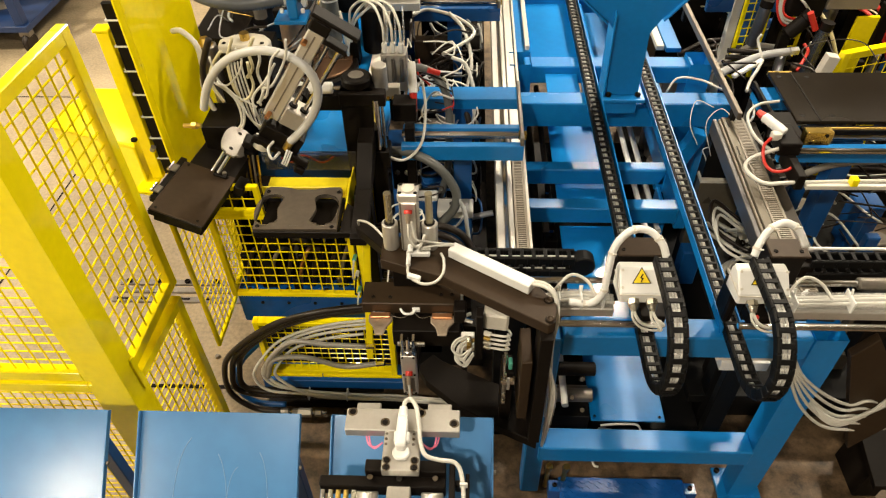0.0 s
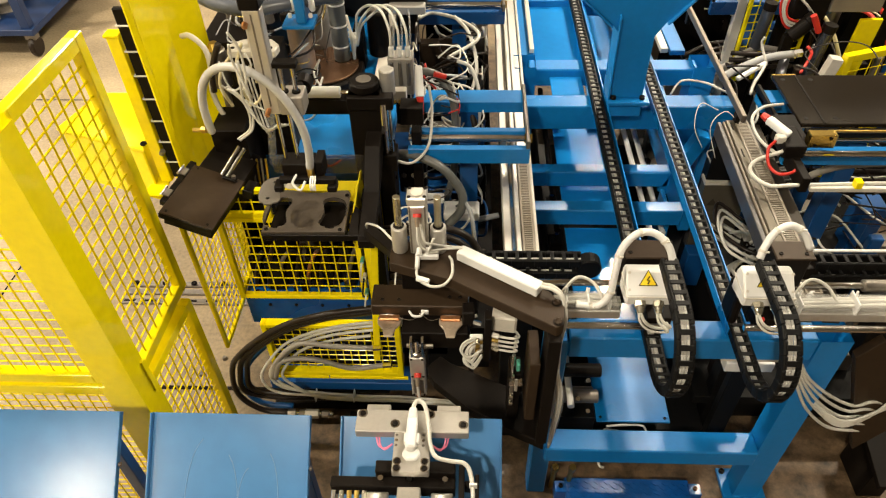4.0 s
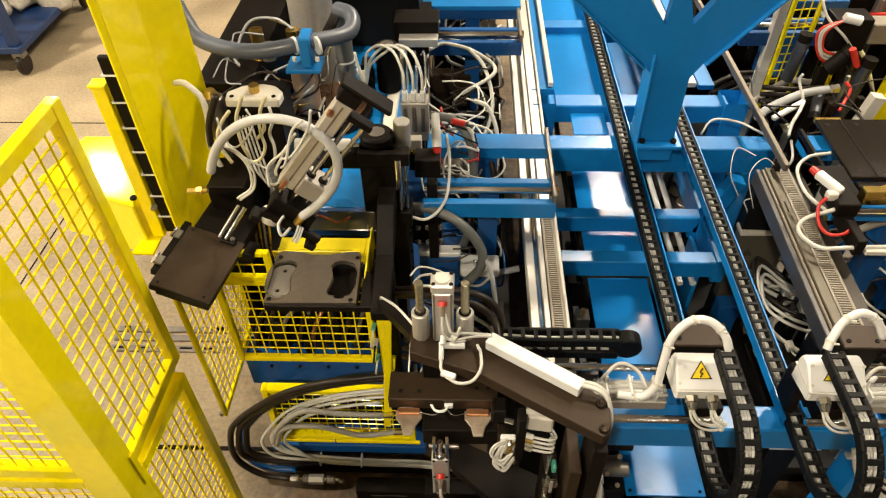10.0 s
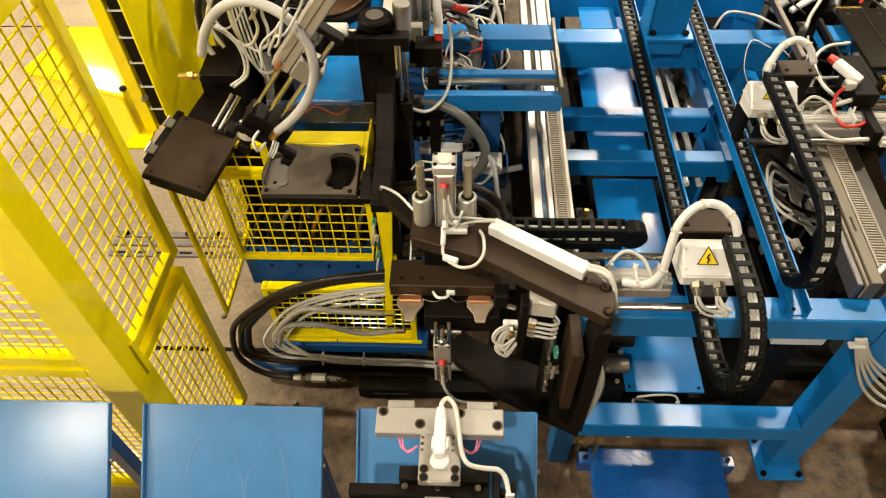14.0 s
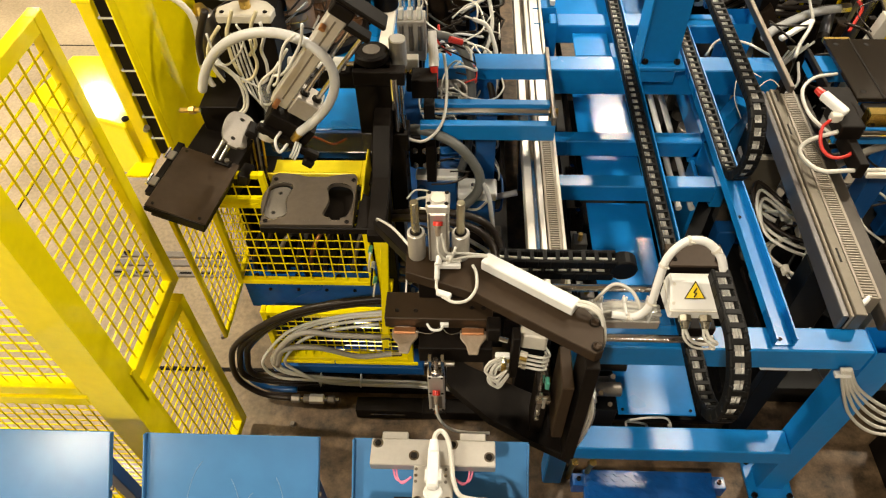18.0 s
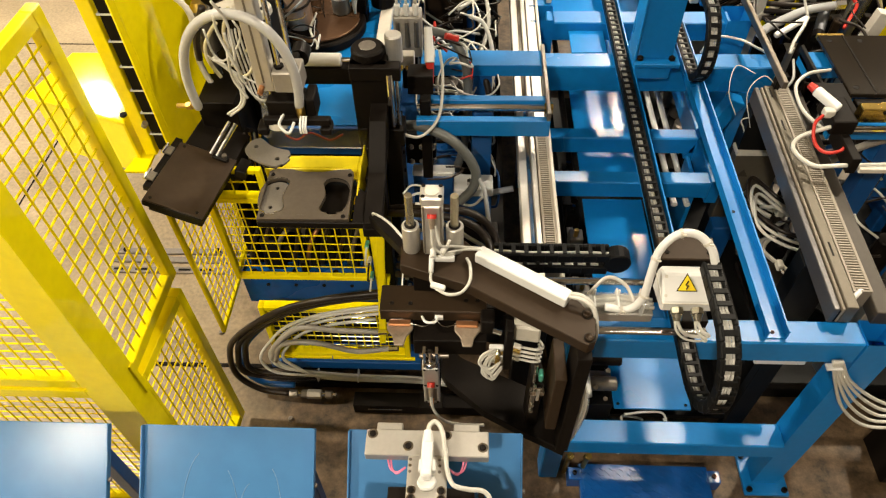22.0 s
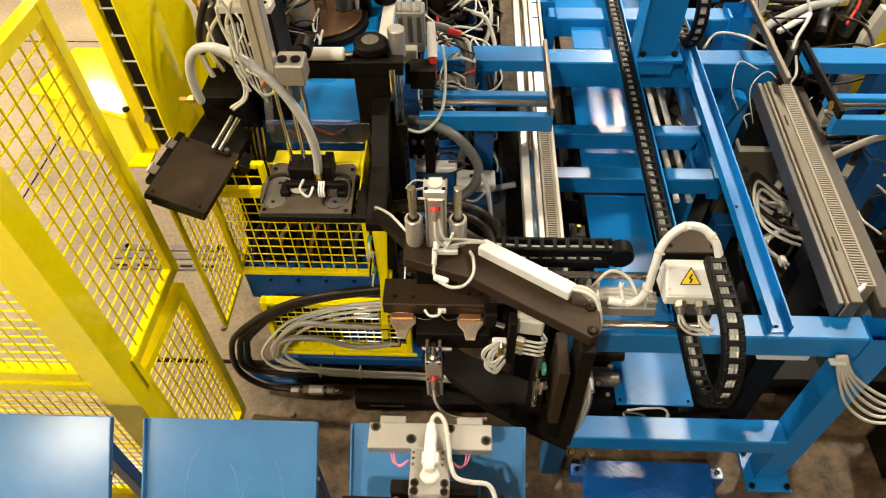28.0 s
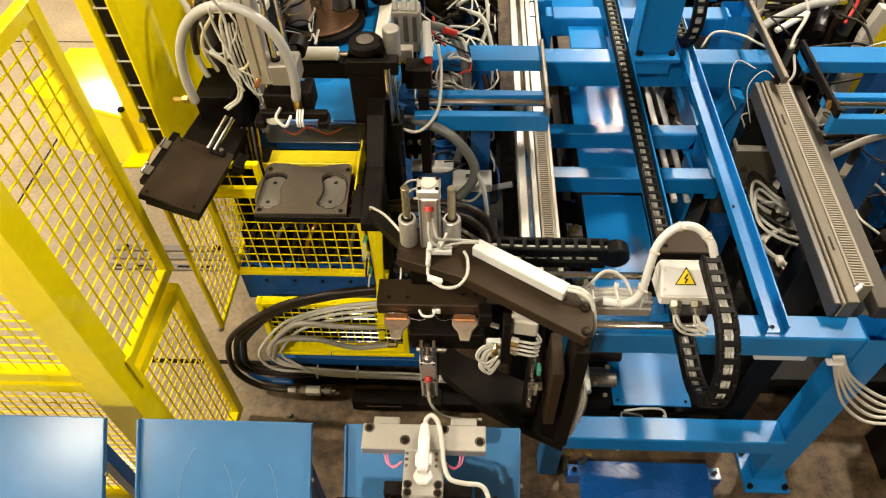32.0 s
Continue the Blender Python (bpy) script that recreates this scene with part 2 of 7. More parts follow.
def bar(a, b, w, h, bevel=0.002, bm=None, roll=0.0):
    """A straight rectangular bar from a to b, w across, h high."""
    a, b = Vector(a), Vector(b)
    d = b - a
    own = box(-w / 2, w / 2, -h / 2, h / 2, 0, d.length, bevel)
    z = d.normalized()
    up = Vector((0, 0, 1)) if abs(z.z) < 0.95 else Vector((0, 1, 0))
    x = z.cross(up).normalized()
    y = z.cross(x).normalized()
    rot = Matrix((x, y, z)).transposed().to_4x4()
    turned(own, Matrix.Translation(a) @ rot @ pose(0, 0, 0, 0, 0, roll))
    return add(bm, own)


def rod(a, b, r, r2=None, seg=16, bm=None, bevel=0.0):
    a, b = Vector(a), Vector(b)
    d = b - a
    own = bmesh.new()
    bmesh.ops.create_cone(own, cap_ends=True, segments=seg, radius1=r, radius2=r if r2 is None else r2, depth=d.length)
    if bevel:
        rim = [e for e in own.edges if abs(e.verts[0].co.z - e.verts[1].co.z) < 1e-6]
        bmesh.ops.bevel(own, geom=rim, offset=bevel, segments=1, affect="EDGES")
    turned(own, Matrix.Translation((a + b) / 2) @ d.to_track_quat("Z", "Y").to_matrix().to_4x4())
    return add(bm, own)


def prism(points, a, b, axis="z", bevel=0.0015, bm=None):
    """A flat outline pulled from a to b along an axis; outline in the other two axes, in order."""
    own = bmesh.new()
    put = {"z": lambda u, v, w: (u, v, w), "y": lambda u, v, w: (u, w, v), "x": lambda u, v, w: (w, u, v)}[axis]
    low = [own.verts.new(put(u, v, a)) for u, v in points]
    high = [own.verts.new(put(u, v, b)) for u, v in points]
    n = len(points)
    own.faces.new(low[::-1])
    own.faces.new(high)
    for i in range(n):
        own.faces.new((low[i], low[(i + 1) % n], high[(i + 1) % n], high[i]))
    bmesh.ops.recalc_face_normals(own, faces=own.faces)
    if bevel:
        bmesh.ops.bevel(own, geom=own.edges[:], offset=bevel, segments=1, affect="EDGES")
    return add(bm, own)


def smoothed(points, n=6):
    """Points along a smooth line through the given ones."""
    p = [Vector(q) for q in points]
    p = [2 * p[0] - p[1]] + p + [2 * p[-1] - p[-2]]
    out = []
    for i in range(1, len(p) - 2):
        for k in range(n):
            t = k / n
            a, b, c, d = p[i - 1 : i + 3]
            out.append(0.5 * (2 * b + (c - a) * t + (2 * a - 5 * b + 4 * c - d) * t * t + (3 * b - a - 3 * c + d) * t**3))
    return out + [p[-2]]


def sweep(points, r, seg=8, n=6, bm=None, ribs=0.0):
    """A round cable or hose through the points."""
    line = smoothed(points, n) if len(points) > 2 else [Vector(q) for q in points]
    own = bmesh.new()
    ring, normal = None, None
    for i, q in enumerate(line):
        d = (line[min(i + 1, len(line) - 1)] - line[max(i - 1, 0)]).normalized()
        if normal is None:
            normal = d.orthogonal().normalized()
        normal = (normal - d * normal.dot(d)).normalized()
        side = d.cross(normal)
        rr = r * (1 + ribs * (1 if i % 2 else -1))
        now = [own.verts.new(q + rr * (math.cos(k * math.tau / seg) * normal + math.sin(k * math.tau / seg) * side)) for k in range(seg)]
        if ring:
            for k in range(seg):
                own.faces.new((ring[k], ring[(k + 1) % seg], now[(k + 1) % seg], now[k]))
        else:
            own.faces.new(now[::-1])
        ring = now
    own.faces.new(ring)
    bmesh.ops.recalc_face_normals(own, faces=own.faces)
    for f in own.faces:
        f.smooth = True
    return add(bm, own)


def bolt(parent, at, r=0.006, h=0.006, up=(0, 0, 1), material=None, name="bolt"):
    """A socket-head screw with its dimple."""
    up = Vector(up)
    bm = rod(Vector(at), Vector(at) + up * h, r, seg=12, bevel=r * 0.15)
    top = max(bm.faces, key=lambda f: f.calc_center_median().dot(up))
    bmesh.ops.inset_region(bm, faces=[top], thickness=r * 0.4)
    bmesh.ops.translate(bm, verts=top.verts[:], vec=-up * h * 0.5)
    return part(name, bm, material or BLACK, parent)


def mesh_wires(corners, step, r=0.0016):
    """Welded wires over a flat four-cornered field: a, b, c, d in order round it."""
    a, b, c, d = (Vector(q) for q in corners)
    bm = bmesh.new()
    nu = max(1, round((b - a).length / step))
    nv = max(1, round((d - a).length / step))
    off = (b - a).cross(d - a).normalized() * r
    for i in range(1, nu):
        t = i / nu
        rod(a.lerp(b, t) + off, d.lerp(c, t) + off, r, seg=5, bm=bm)
    for i in range(1, nv):
        t = i / nv
        rod(a.lerp(d, t) - off, b.lerp(c, t) - off, r, seg=5, bm=bm)
    return bm


def open_tube(x0, x1, y0, y1, z0, z1, wall=0.005):
    """A square tube that stands upright and is open at its top."""
    bm = box(x0, x1, y0, y1, z0, z1, 0)
    top = max(bm.faces, key=lambda f: f.calc_center_median().z)
    bmesh.ops.inset_region(bm, faces=[top], thickness=wall)
    bmesh.ops.translate(bm, verts=top.verts[:], vec=(0, 0, -0.12))
    return bm


def plate_with_holes(outer, holes, z0, z1):
    bm = bmesh.new()
    for loop in [outer] + holes:
        vs = [bm.verts.new((x, y, z0)) for x, y in loop]
        for i, v in enumerate(vs):
            bm.edges.new((v, vs[(i + 1) % len(vs)]))
    bmesh.ops.triangle_fill(bm, use_beauty=True, use_dissolve=False, edges=bm.edges[:])
    got = bmesh.ops.extrude_face_region(bm, geom=bm.faces[:])
    bmesh.ops.translate(bm, verts=[v for v in got["geom"] if isinstance(v, bmesh.types.BMVert)], vec=(0, 0, z1 - z0))
    bmesh.ops.recalc_face_normals(bm, faces=bm.faces)
    return bm




# ---- the hall ----
def hall():
    g = bmesh.new()
    bmesh.ops.create_grid(g, x_segments=40, y_segments=40, size=30)
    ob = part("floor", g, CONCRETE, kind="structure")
    tagged(ob, "worn brownish concrete floor with stains and painted shade round the machine", "floor")
    for name, c in (("wall_north", (-16, 16, 14, 14.3)), ("wall_south", (-16, 16, -12.3, -12)), ("wall_east", (16, 16.3, -12, 14)), ("wall_west", (-16.3, -16, -12, 14))):
        tagged(part(name, box(*c, 0, 6.5, 0), WALLM, kind="structure"), "plain painted wall of the hall", "wall")
    tagged(part("ceiling", box(-16.3, 16.3, -12.3, 14.3, 6.5, 6.8, 0), WALLM, kind="structure"), "plain hall roof underside", "ceiling")


hall()

LAMPS = [(1.9, 5.7), (2.46, 3.0), (2.0, 6.9), (-4.45, 6.55), (-4.5, 1.2), (-4.55, -5.15), (2.3, -0.6), (2.3, -5.0), (-1.2, -2.6), (7.0, 3.0), (7.0, 8.0), (-9.5, 3.5), (-9.5, -3)]


def luminaire(x, y):
    t = thing("ceiling_lamp", (x, y, 5.0), "square white high-bay lamp hanging from the roof", "lamp", "hall lamps")
    part("housing", box(x - 0.22, x + 0.22, y - 0.22, y + 0.22, 5.03, 5.12, 0.02), WHITE, t)
    part("tube", box(x - 0.13, x + 0.13, y - 0.13, y + 0.13, 5.0, 5.028, 0.005), LAMP, t)
    for k in (-0.12, 0.12):
        part("hanger", rod((x, y + k, 5.1), (x, y + k, 6.5), 0.006), STEEL, t)
    la = bpy.data.lights.new("lamp_light", "AREA")
    la.shape, la.size, la.size_y = "RECTANGLE", 0.26, 0.26
    la.energy, la.color = 42 if x > 5 else 135 if x < -4 and y < -5 else 10 if x > 2 and y < 0 else 225 if y < 0 else 75 if x < 0 and y > 6 else 430 if x < 0 else 260 if y > 4 else 190, (1.0, 0.87, 0.67)
    lo = new("lamp_light", la)
    lo.location = (x, y, 4.99)


for lx, ly in LAMPS:
    luminaire(lx, ly)


# ---- the blue machine frame ----
def main_frame():
    t = thing("machine_frame", (0.7, 1.5, 0), "glossy blue welded steel machine frame of square tubes", "machine frame")

    def beam(name, *c):
        return part(name, box(*c, 0.004), BLUE, t)

    part("leg", open_tube(0.985, 1.065, 0.785, 0.855, 0, 0.838), BLUE, t)
    beam("front_beam", 0.36, 0.984, 0.787, 0.853, 0.755, 0.836)
    beam("low_beam", 0.34, 0.984, 0.772, 0.846, 0.235, 0.309)
    beam("leg", 0.30, 0.36, 0.787, 0.853, 0, 0.82)
    part("foot_plate", box(0.955, 1.095, 0.745, 0.885, 0, 0.012), BLUE, t)
    for x in (0.97, 1.08):
        for y in (0.76, 0.87):
            bolt(t, (x, y, 0.012), 0.009, 0.012)
    # cross beams further back
    beam("cross_beam", 0.30, 1.08, 1.865, 1.945, 0.733, 0.834)
    beam("cross_beam", 0.33, 0.86, 1.775, 1.83, 0.53, 0.6)
    beam("cross_beam", 0.33, 0.86, 1.553, 1.61, 0.53, 0.6)
    beam("cross_beam", 0.33, 0.99, 2.13, 2.21, 0.76, 0.834)
    for x in (0.27, 0.97):
        part("leg", open_tube(x, x + 0.085, 2.125, 2.225, 0, 0.846), BLUE, t)
    for x in (0.985,):
        beam("leg", x, x + 0.092, 1.868, 1.942, 0, 0.732)
        part("gusset", bar((0.85, 1.8, 0.5), (0.95, 1.8, 0.76), 0.05, 0.05), BLUE, t)
    # panels
    part("panel", box(0.455, 0.66, 1.604, 2.3, 0.49, 0.495), SHEETM, t)
    part("panel", box(0.455, 0.66, 1.02, 1.60, 0.47, 0.475), SHEETM, t)
    part("panel", box(0.41, 0.535, 1.99, 2.128, 0.80, 0.805), SHEETM, t)
    part("panel", box(0.36, 0.62, 2.24, 3.4, 0.80, 0.805), SHEETM, t)
    beam("long_beam", 0.27, 0.355, 2.226, 3.6, 0.755, 0.836)
    part("white_strip", box(0.335, 0.353, 2.25, 3.4, 0.84, 0.86), CREAM, t)
    part("side_panel", box(0.83, 0.845, 1.612, 1.765, 0.2, 0.53), BLUE, t)
    part("cross_beam", box(0.30, 1.04, 2.75, 2.82, 0.76, 0.834), BLUE, t)
    part("cross_beam", box(0.62, 0.97, 2.24, 3.4, 0.55, 0.56), BLUE, t)
    part("white_strip", box(0.86, 0.89, 2.25, 3.4, 0.84, 0.86), CREAM, t)
    part("side_strip", box(0.90, 0.96, 2.25, 3.4, 0.83, 0.85), BLUE, t)
    for x, y in ((0.475, 1.88), (0.475, 1.91), (0.64, 1.88), (0.64, 1.91)):
        bolt(t, (x, y, 0.495), 0.005, 0.003)
    part("side_beam", box(0.86, 0.90, 1.56, 2.3, 0.50, 0.6, 0.003), BLUE, t)
    part("black_rod", rod((0.43, 1.6, 0.46), (0.43, 2.6, 0.46), 0.012), BLACK, t)
    for x in (0.78, 0.825):
        part("white_rod", rod((x, 1.6, 0.45), (x, 2.6, 0.45), 0.011), WHITE, t)
    part("black_rod", rod((0.39, 1.05, 0.35), (0.39, 2.6, 0.35), 0.018), BLACK, t)
    part("white_rod", rod((0.425, 0.9, 0.35), (0.425, 1.6, 0.35), 0.011), WHITE, t)
    # thin black sheet low down, below the panels and rods
    part("black_sheet", box(0.34, 0.9, 0.95, 2.6, 0.12, 0.14), DARK, t)
    part("panel", box(0.525, 0.765, 0.925, 1.30, 0.222, 0.228), BLUE, t)
    for x in (0.538, 0.749):
        bolt(t, (x, 0.94, 0.228), 0.005, 0.004)
    return t


def trough(t, x0, x1, z, y0, y1):
    part("floor_sheet", box(x0, x1, y0, y1, z - 0.03, z - 0.026, 0), BLUE, t)
    part("side_wall", box(x0, x0 + 0.004, y0, y1, z - 0.026, z, 0), BLUE, t)
    part("side_wall", box(x1 - 0.004, x1, y0, y1, z - 0.026, z, 0), BLUE, t)
    for y in (y0 + 0.015, 1.2, 2.0):
        bolt(t, (x0 + 0.02, y, z - 0.026), 0.005, 0.003)


frame_thing = main_frame()


def troughs():
    a = thing("cable_trough", (0.565, 1.6, 0.83), "blue sheet steel cable chain trough on the frame", "trough", "chain troughs")
    trough(a, 0.539, 0.59, 0.866, 0.80, 3.4)
    b = thing("cable_trough", (0.78, 1.6, 0.84), "blue sheet steel cable chain trough on the frame", "trough", "chain troughs")
    trough(b, 0.752, 0.802, 0.866, 0.80, 3.4)


troughs()


def column():
    t = thing("column", (0.65, 1.85, 0.9), "blue welded steel column that forks upward", "column")
    part("riser", box(0.60, 0.715, 1.80, 1.94, 0.834, 0.886), BLUE, t)
    part("base_plate", box(0.593, 0.738, 1.785, 1.905, 0.8865, 0.90), BLUE, t)
    for x in (0.601, 0.702):
        for y in (1.81, 1.89):
            bolt(t, (x + 0.012, y, 0.90), 0.010, 0.012)
    outline = [(0.608, 0.9005), (0.716, 0.9005), (0.716, 1.13), (0.745, 1.178), (0.838, 1.284), (0.95, 1.42), (0.95, 1.9), (0.28, 1.9), (0.28, 1.44), (0.445, 1.286), (0.575, 1.172), (0.597, 1.14)]
    windows = [[(0.535, 1.40), (0.615, 1.40), (0.608, 1.302)], [(0.659, 1.40), (0.752, 1.40), (0.688, 1.302)], [(0.34, 1.62), (0.61, 1.62), (0.61, 1.45), (0.50, 1.45)], [(0.665, 1.62), (0.90, 1.62), (0.77, 1.45), (0.665, 1.45)]]
    part("fork_plate", turned(plate_with_holes(outline, windows, -1.85, -1.82), pose(0, 0, 0, 90)), BLUE, t)
    part("side_flange", prism([(1.80, 0.9005), (1.90, 0.9005), (1.90, 1.25), (1.80, 1.2)], 0.592, 0.598, "x"), BLUE, t)
    part("rib", prism([(1.851, 0.9005), (1.96, 0.9005), (1.88, 1.3), (1.851, 1.38)], 0.645, 0.665, "x"), BLUE, t)
    for a, b in (((0.572, 1.835, 1.168), (0.285, 1.835, 1.43)), ((0.75, 1.835, 1.178), (0.947, 1.835, 1.41))):
        part("flange", bar(a, b, 0.06, 0.006, 0.001), BLUE, t)
    t.location.x -= 0.012


column()


# ---- sloping chutes in front ----
def chute(x0, x1, label):
    t = thing("chute", ((x0 + x1) / 2, 0.3, 0), label, "chute", "blue chutes")
    n = 0.45
    m = Matrix.Translation((0, 0.545, 0.838)) @ pose(0, 0, 0, 39, 0, 0)

    def slab(name, *c):
        return part(name, turned(box(*c, 0.0012), m), CHUTEM, t)

    slab("sheet", x0, x1, -n, 0, -0.012, -0.009)
    slab("rim", x0, x0 + 0.004, -n, 0, -0.009, 0.004)
    slab("rim", x1 - 0.004, x1, -n, 0, -0.009, 0.004)
    for x in (x0 + 0.04, x1 - 0.04):
        part("support", box(x - 0.015, x + 0.015, 0.22, 0.25, 0, 0.58), NAVY, t)
        part("support", box(x - 0.015, x + 0.015, 0.5, 0.53, 0, 0.79), NAVY, t)
    for k in range(2):
        part("bolt_head", turned(rod((x1 + 0.001, -0.12 - 0.2 * k, -0.004), (x1 + 0.006, -0.12 - 0.2 * k, -0.004), 0.005, seg=6), m), DULL, t)
    return t


chute(-1.1, -0.714, "glossy blue sheet steel chute with a thin rim")
scuffed = chute(-0.643, -0.264, "glossy blue sheet steel chute with faint scuffs")
slope = Matrix.Translation((0, 0.545, 0.838)) @ pose(0, 0, 0, 39, 0, 0)
for cx, rx, ry, a0, a1 in ((-0.50, 0.055, 0.16, 1.9, 4.0), (-0.475, 0.045, 0.13, -0.4, 1.1), (-0.37, 0.035, 0.13, -0.9, 1.2), (-0.40, 0.03, 0.09, 1.8, 3.2)):
    arc = [(cx + rx * math.cos(a0 + (a1 - a0) * k / 7), -0.21 + ry * math.sin(a0 + (a1 - a0) * k / 7), -0.0092) for k in range(8)]
    part("scuff", turned(sweep(arc, 0.0011, 6), slope), SCUFFM, scuffed, "faint rubbed arc")
chute(-0.193, 0.18, "glossy blue sheet steel chute under the silver head")


# ---- yellow fence ----
def panel(parent, a, b, z0, z1, w=0.03, step=0.027, deep=0.03, r=0.002, near=0.0):
    """A mesh panel between two plan points: a frame of flat tube and its wires."""
    a, b = Vector((*a, 0)), Vector((*b, 0))
    d = (b - a).normalized()
    up = Vector((0, 0, 1))
    turn = pose(0, 0, 0, 0, 0, math.degrees(math.atan2(d.y, d.x)))
    near = near or w
    for p, u in ((a, near), (b - d * w, w)):
        part("upright", turned(box(0, u, -deep / 2, deep / 2, z0, z1), Matrix.Translation(p) @ turn), YELLOW, parent)
    long = (b - a).length - near - w
    for z in (z0, z1 - w):
        part("rail", turned(box(0, long, -deep / 2, deep / 2, z, z + w), Matrix.Translation(a + d * near) @ turn), YELLOW, parent)
    i, j = a + d * near, b - d * w
    part("wire_mesh", mesh_wires([i + up * (z0 + w), j + up * (z0 + w), j + up * (z1 - w), i + up * (z1 - w)], step, r), YELLOW, parent)


def fence():
    t = thing("safety_fence", (-0.8, 0.75, 0), "bright yellow welded mesh safety fence", "fence")
    part("post", open_tube(-0.80, -0.7195, 0.632, 0.70, 0, 1.548, 0.006), YELLOW, t)
    part("post_screw", rod((-0.75, 0.66, 1.50), (-0.75, 0.675, 1.50), 0.008, seg=12), DULL, t)
    part("post_foot", box(-0.86, -0.69, 0.59, 0.76, 0, 0.01), YELLOW, t)
    panel(t, (-0.742, 0.702), (-0.732, 1.012), 0.775, 1.562, 0.032, 0.037, 0.026, 0.0027, 0.008)
    panel(t, (-0.735, 0.702), (-0.715, 0.972), 0.05, 0.762, 0.03, 0.033, 0.03, 0.0024, 0.012)
    part("hinge_plate", box(-0.7193, -0.714, 0.685, 0.70, 0.72, 0.84, 0.001), YELLOW, t)
    panel(t, (-2.2, 0.67), (-0.803, 0.67), 0.79, 1.54, 0.034, 0.033, 0.03, 0.0024)
    panel(t, (-2.2, 0.67), (-0.803, 0.67), 0.04, 0.775, 0.034, 0.029, 0.03, 0.0022)


fence()


# ---- caged machine base with the pad table ----
def press_base():
    t = thing("press_base", (-0.45, 1.6, 0), "blue machine base with a yellow mesh guard on it", "machine base")
    part("body", box(-0.66, -0.2, 1.215, 1.3, 0.36, 0.5), STEPM, t)
    part("plinth", box(-0.64, -0.2, 1.235, 1.3, 0.0, 0.359), DARK, t)
    part("body", box(-0.66, 0.02, 1.3, 2.3, 0.08, 0.42), NAVY, t)
    panel(t, (-0.665, 1.2), (-0.235, 1.2), 0.515, 0.875, 0.018, 0.037, 0.02, 0.0022)
    panel(t, (-0.665, 1.2), (-0.487, 1.2), 0.8755, 0.982, 0.016, 0.037, 0.018, 0.0022)
    panel(t, (-0.665, 1.55), (-0.667, 1.215), 0.5, 0.98, 0.018, 0.03, 0.014)
    panel(t, (-0.692, 1.045), (-0.689, 1.27), 0.43, 0.98, 0.016, 0.03, 0.012, 0.0022)
    part("guard_strip", bar((-0.212, 1.09, 0.32), (-0.172, 1.09, 0.88), 0.022, 0.006), YELLOW, t)
    panel(t, (-0.2, 1.14), (-0.196, 1.35), 0.5, 0.9, 0.016, 0.022)
    # low guard by the floor
    panel(t, (-0.594, 1.13), (-0.13, 1.13), 0.19, 0.47, 0.018, 0.026)
    part("kick_plate", box(-0.59, -0.4, 1.112, 1.12, 0.173, 0.188), YELLOW, t)
    part("kick_plate", box(-0.397, -0.115, 1.112, 1.12, 0.173, 0.188), YELLOW, t)
    part("sill", box(-0.63, -0.1, 1.13, 1.21, 0.08, 0.125), NAVY, t)
    for k in range(4):
        bolt(t, (-0.62 + 0.13 * k, 1.235, 0.5), 0.008, 0.006)
    for k in range(5):
        bolt(t, (-0.58 + 0.09 * k, 1.2145, 0.46), 0.006, 0.005, (0, -1, 0))
    for k in range(3):
        z = 0.62 + 0.07 * k
        part("sensor_plug", rod((-0.222, 1.143, z), (-0.222, 1.118, z + 0.006), 0.0062, seg=12), (GREEN, WHITE, GREEN)[k], t)
        part("sensor_lead", sweep([(-0.222, 1.118, z + 0.006), (-0.224, 1.10, z - 0.01), (-0.23, 1.105, z - 0.06), (-0.226, 1.14, z - 0.1)], 0.003), (CABLE, DARK, CABLE)[k], t)
    part("dark_tray", box(-0.655, -0.205, 1.31, 1.9, 0.421, 0.445), DARK, t)
    rng = random.Random(77)
    for k in range(26):
        x, y = rng.uniform(-0.64, -0.27), rng.uniform(1.24, 1.40)
        w, d, h = rng.uniform(0.02, 0.06), rng.uniform(0.02, 0.05), rng.uniform(0.08, 0.3)
        if k % 3:
            part("valve_block", box(x, x + w, y, y + d, 0.445, 0.445 + h, 0.004), (BLACK, DARK, BLACK, DULL, NAVY, BLACK)[k % 6], t)
        else:
            part("valve_barrel", rod((x, y, 0.445), (x, y, 0.445 + h), w * 0.4, seg=14, bevel=0.003), (BLACK, DULL, BRASS, DARK)[k % 4], t)
    for k in range(9):
        x = -0.63 + 0.045 * k
        part("inner_hose", sweep([(x, 1.26, 0.5), (x + 0.02, 1.25, 0.58 + 0.02 * (k % 3)), (x + 0.05, 1.27, 0.66 + 0.03 * (k % 2)), (x + 0.06, 1.32, 0.6)], 0.007, 8), (RUBBER, BROWN, DULL, RUBBER, COPPER)[k % 5], t)
    # dark works behind the mesh
    for k, (x, y, w, h) in enumerate(((-0.6, 1.3, 0.08, 0.16), (-0.47, 1.32, 0.09, 0.2), (-0.36, 1.29, 0.07, 0.14), (-0.28, 1.35, 0.06, 0.22))):
        part("valve_block", box(x, x + w, y, y + 0.09, 0.5, 0.5 + h, 0.006), (NAVY, DULL, BLACK, DULL)[k], t)


press_base()

PAD_OUT = [(-0.024, -0.05), (-0.012, -0.054), (-0.010, -0.060), (0.010, -0.060), (0.012, -0.054), (0.022, -0.052), (0.030, -0.040), (0.026, -0.022), (0.022, 0.0), (0.026, 0.022), (0.030, 0.040), (0.022, 0.052), (0.004, 0.056), (-0.016, 0.050), (-0.026, 0.040), (-0.033, 0.020), (-0.034, 0.0), (-0.033, -0.020), (-0.029, -0.038)]


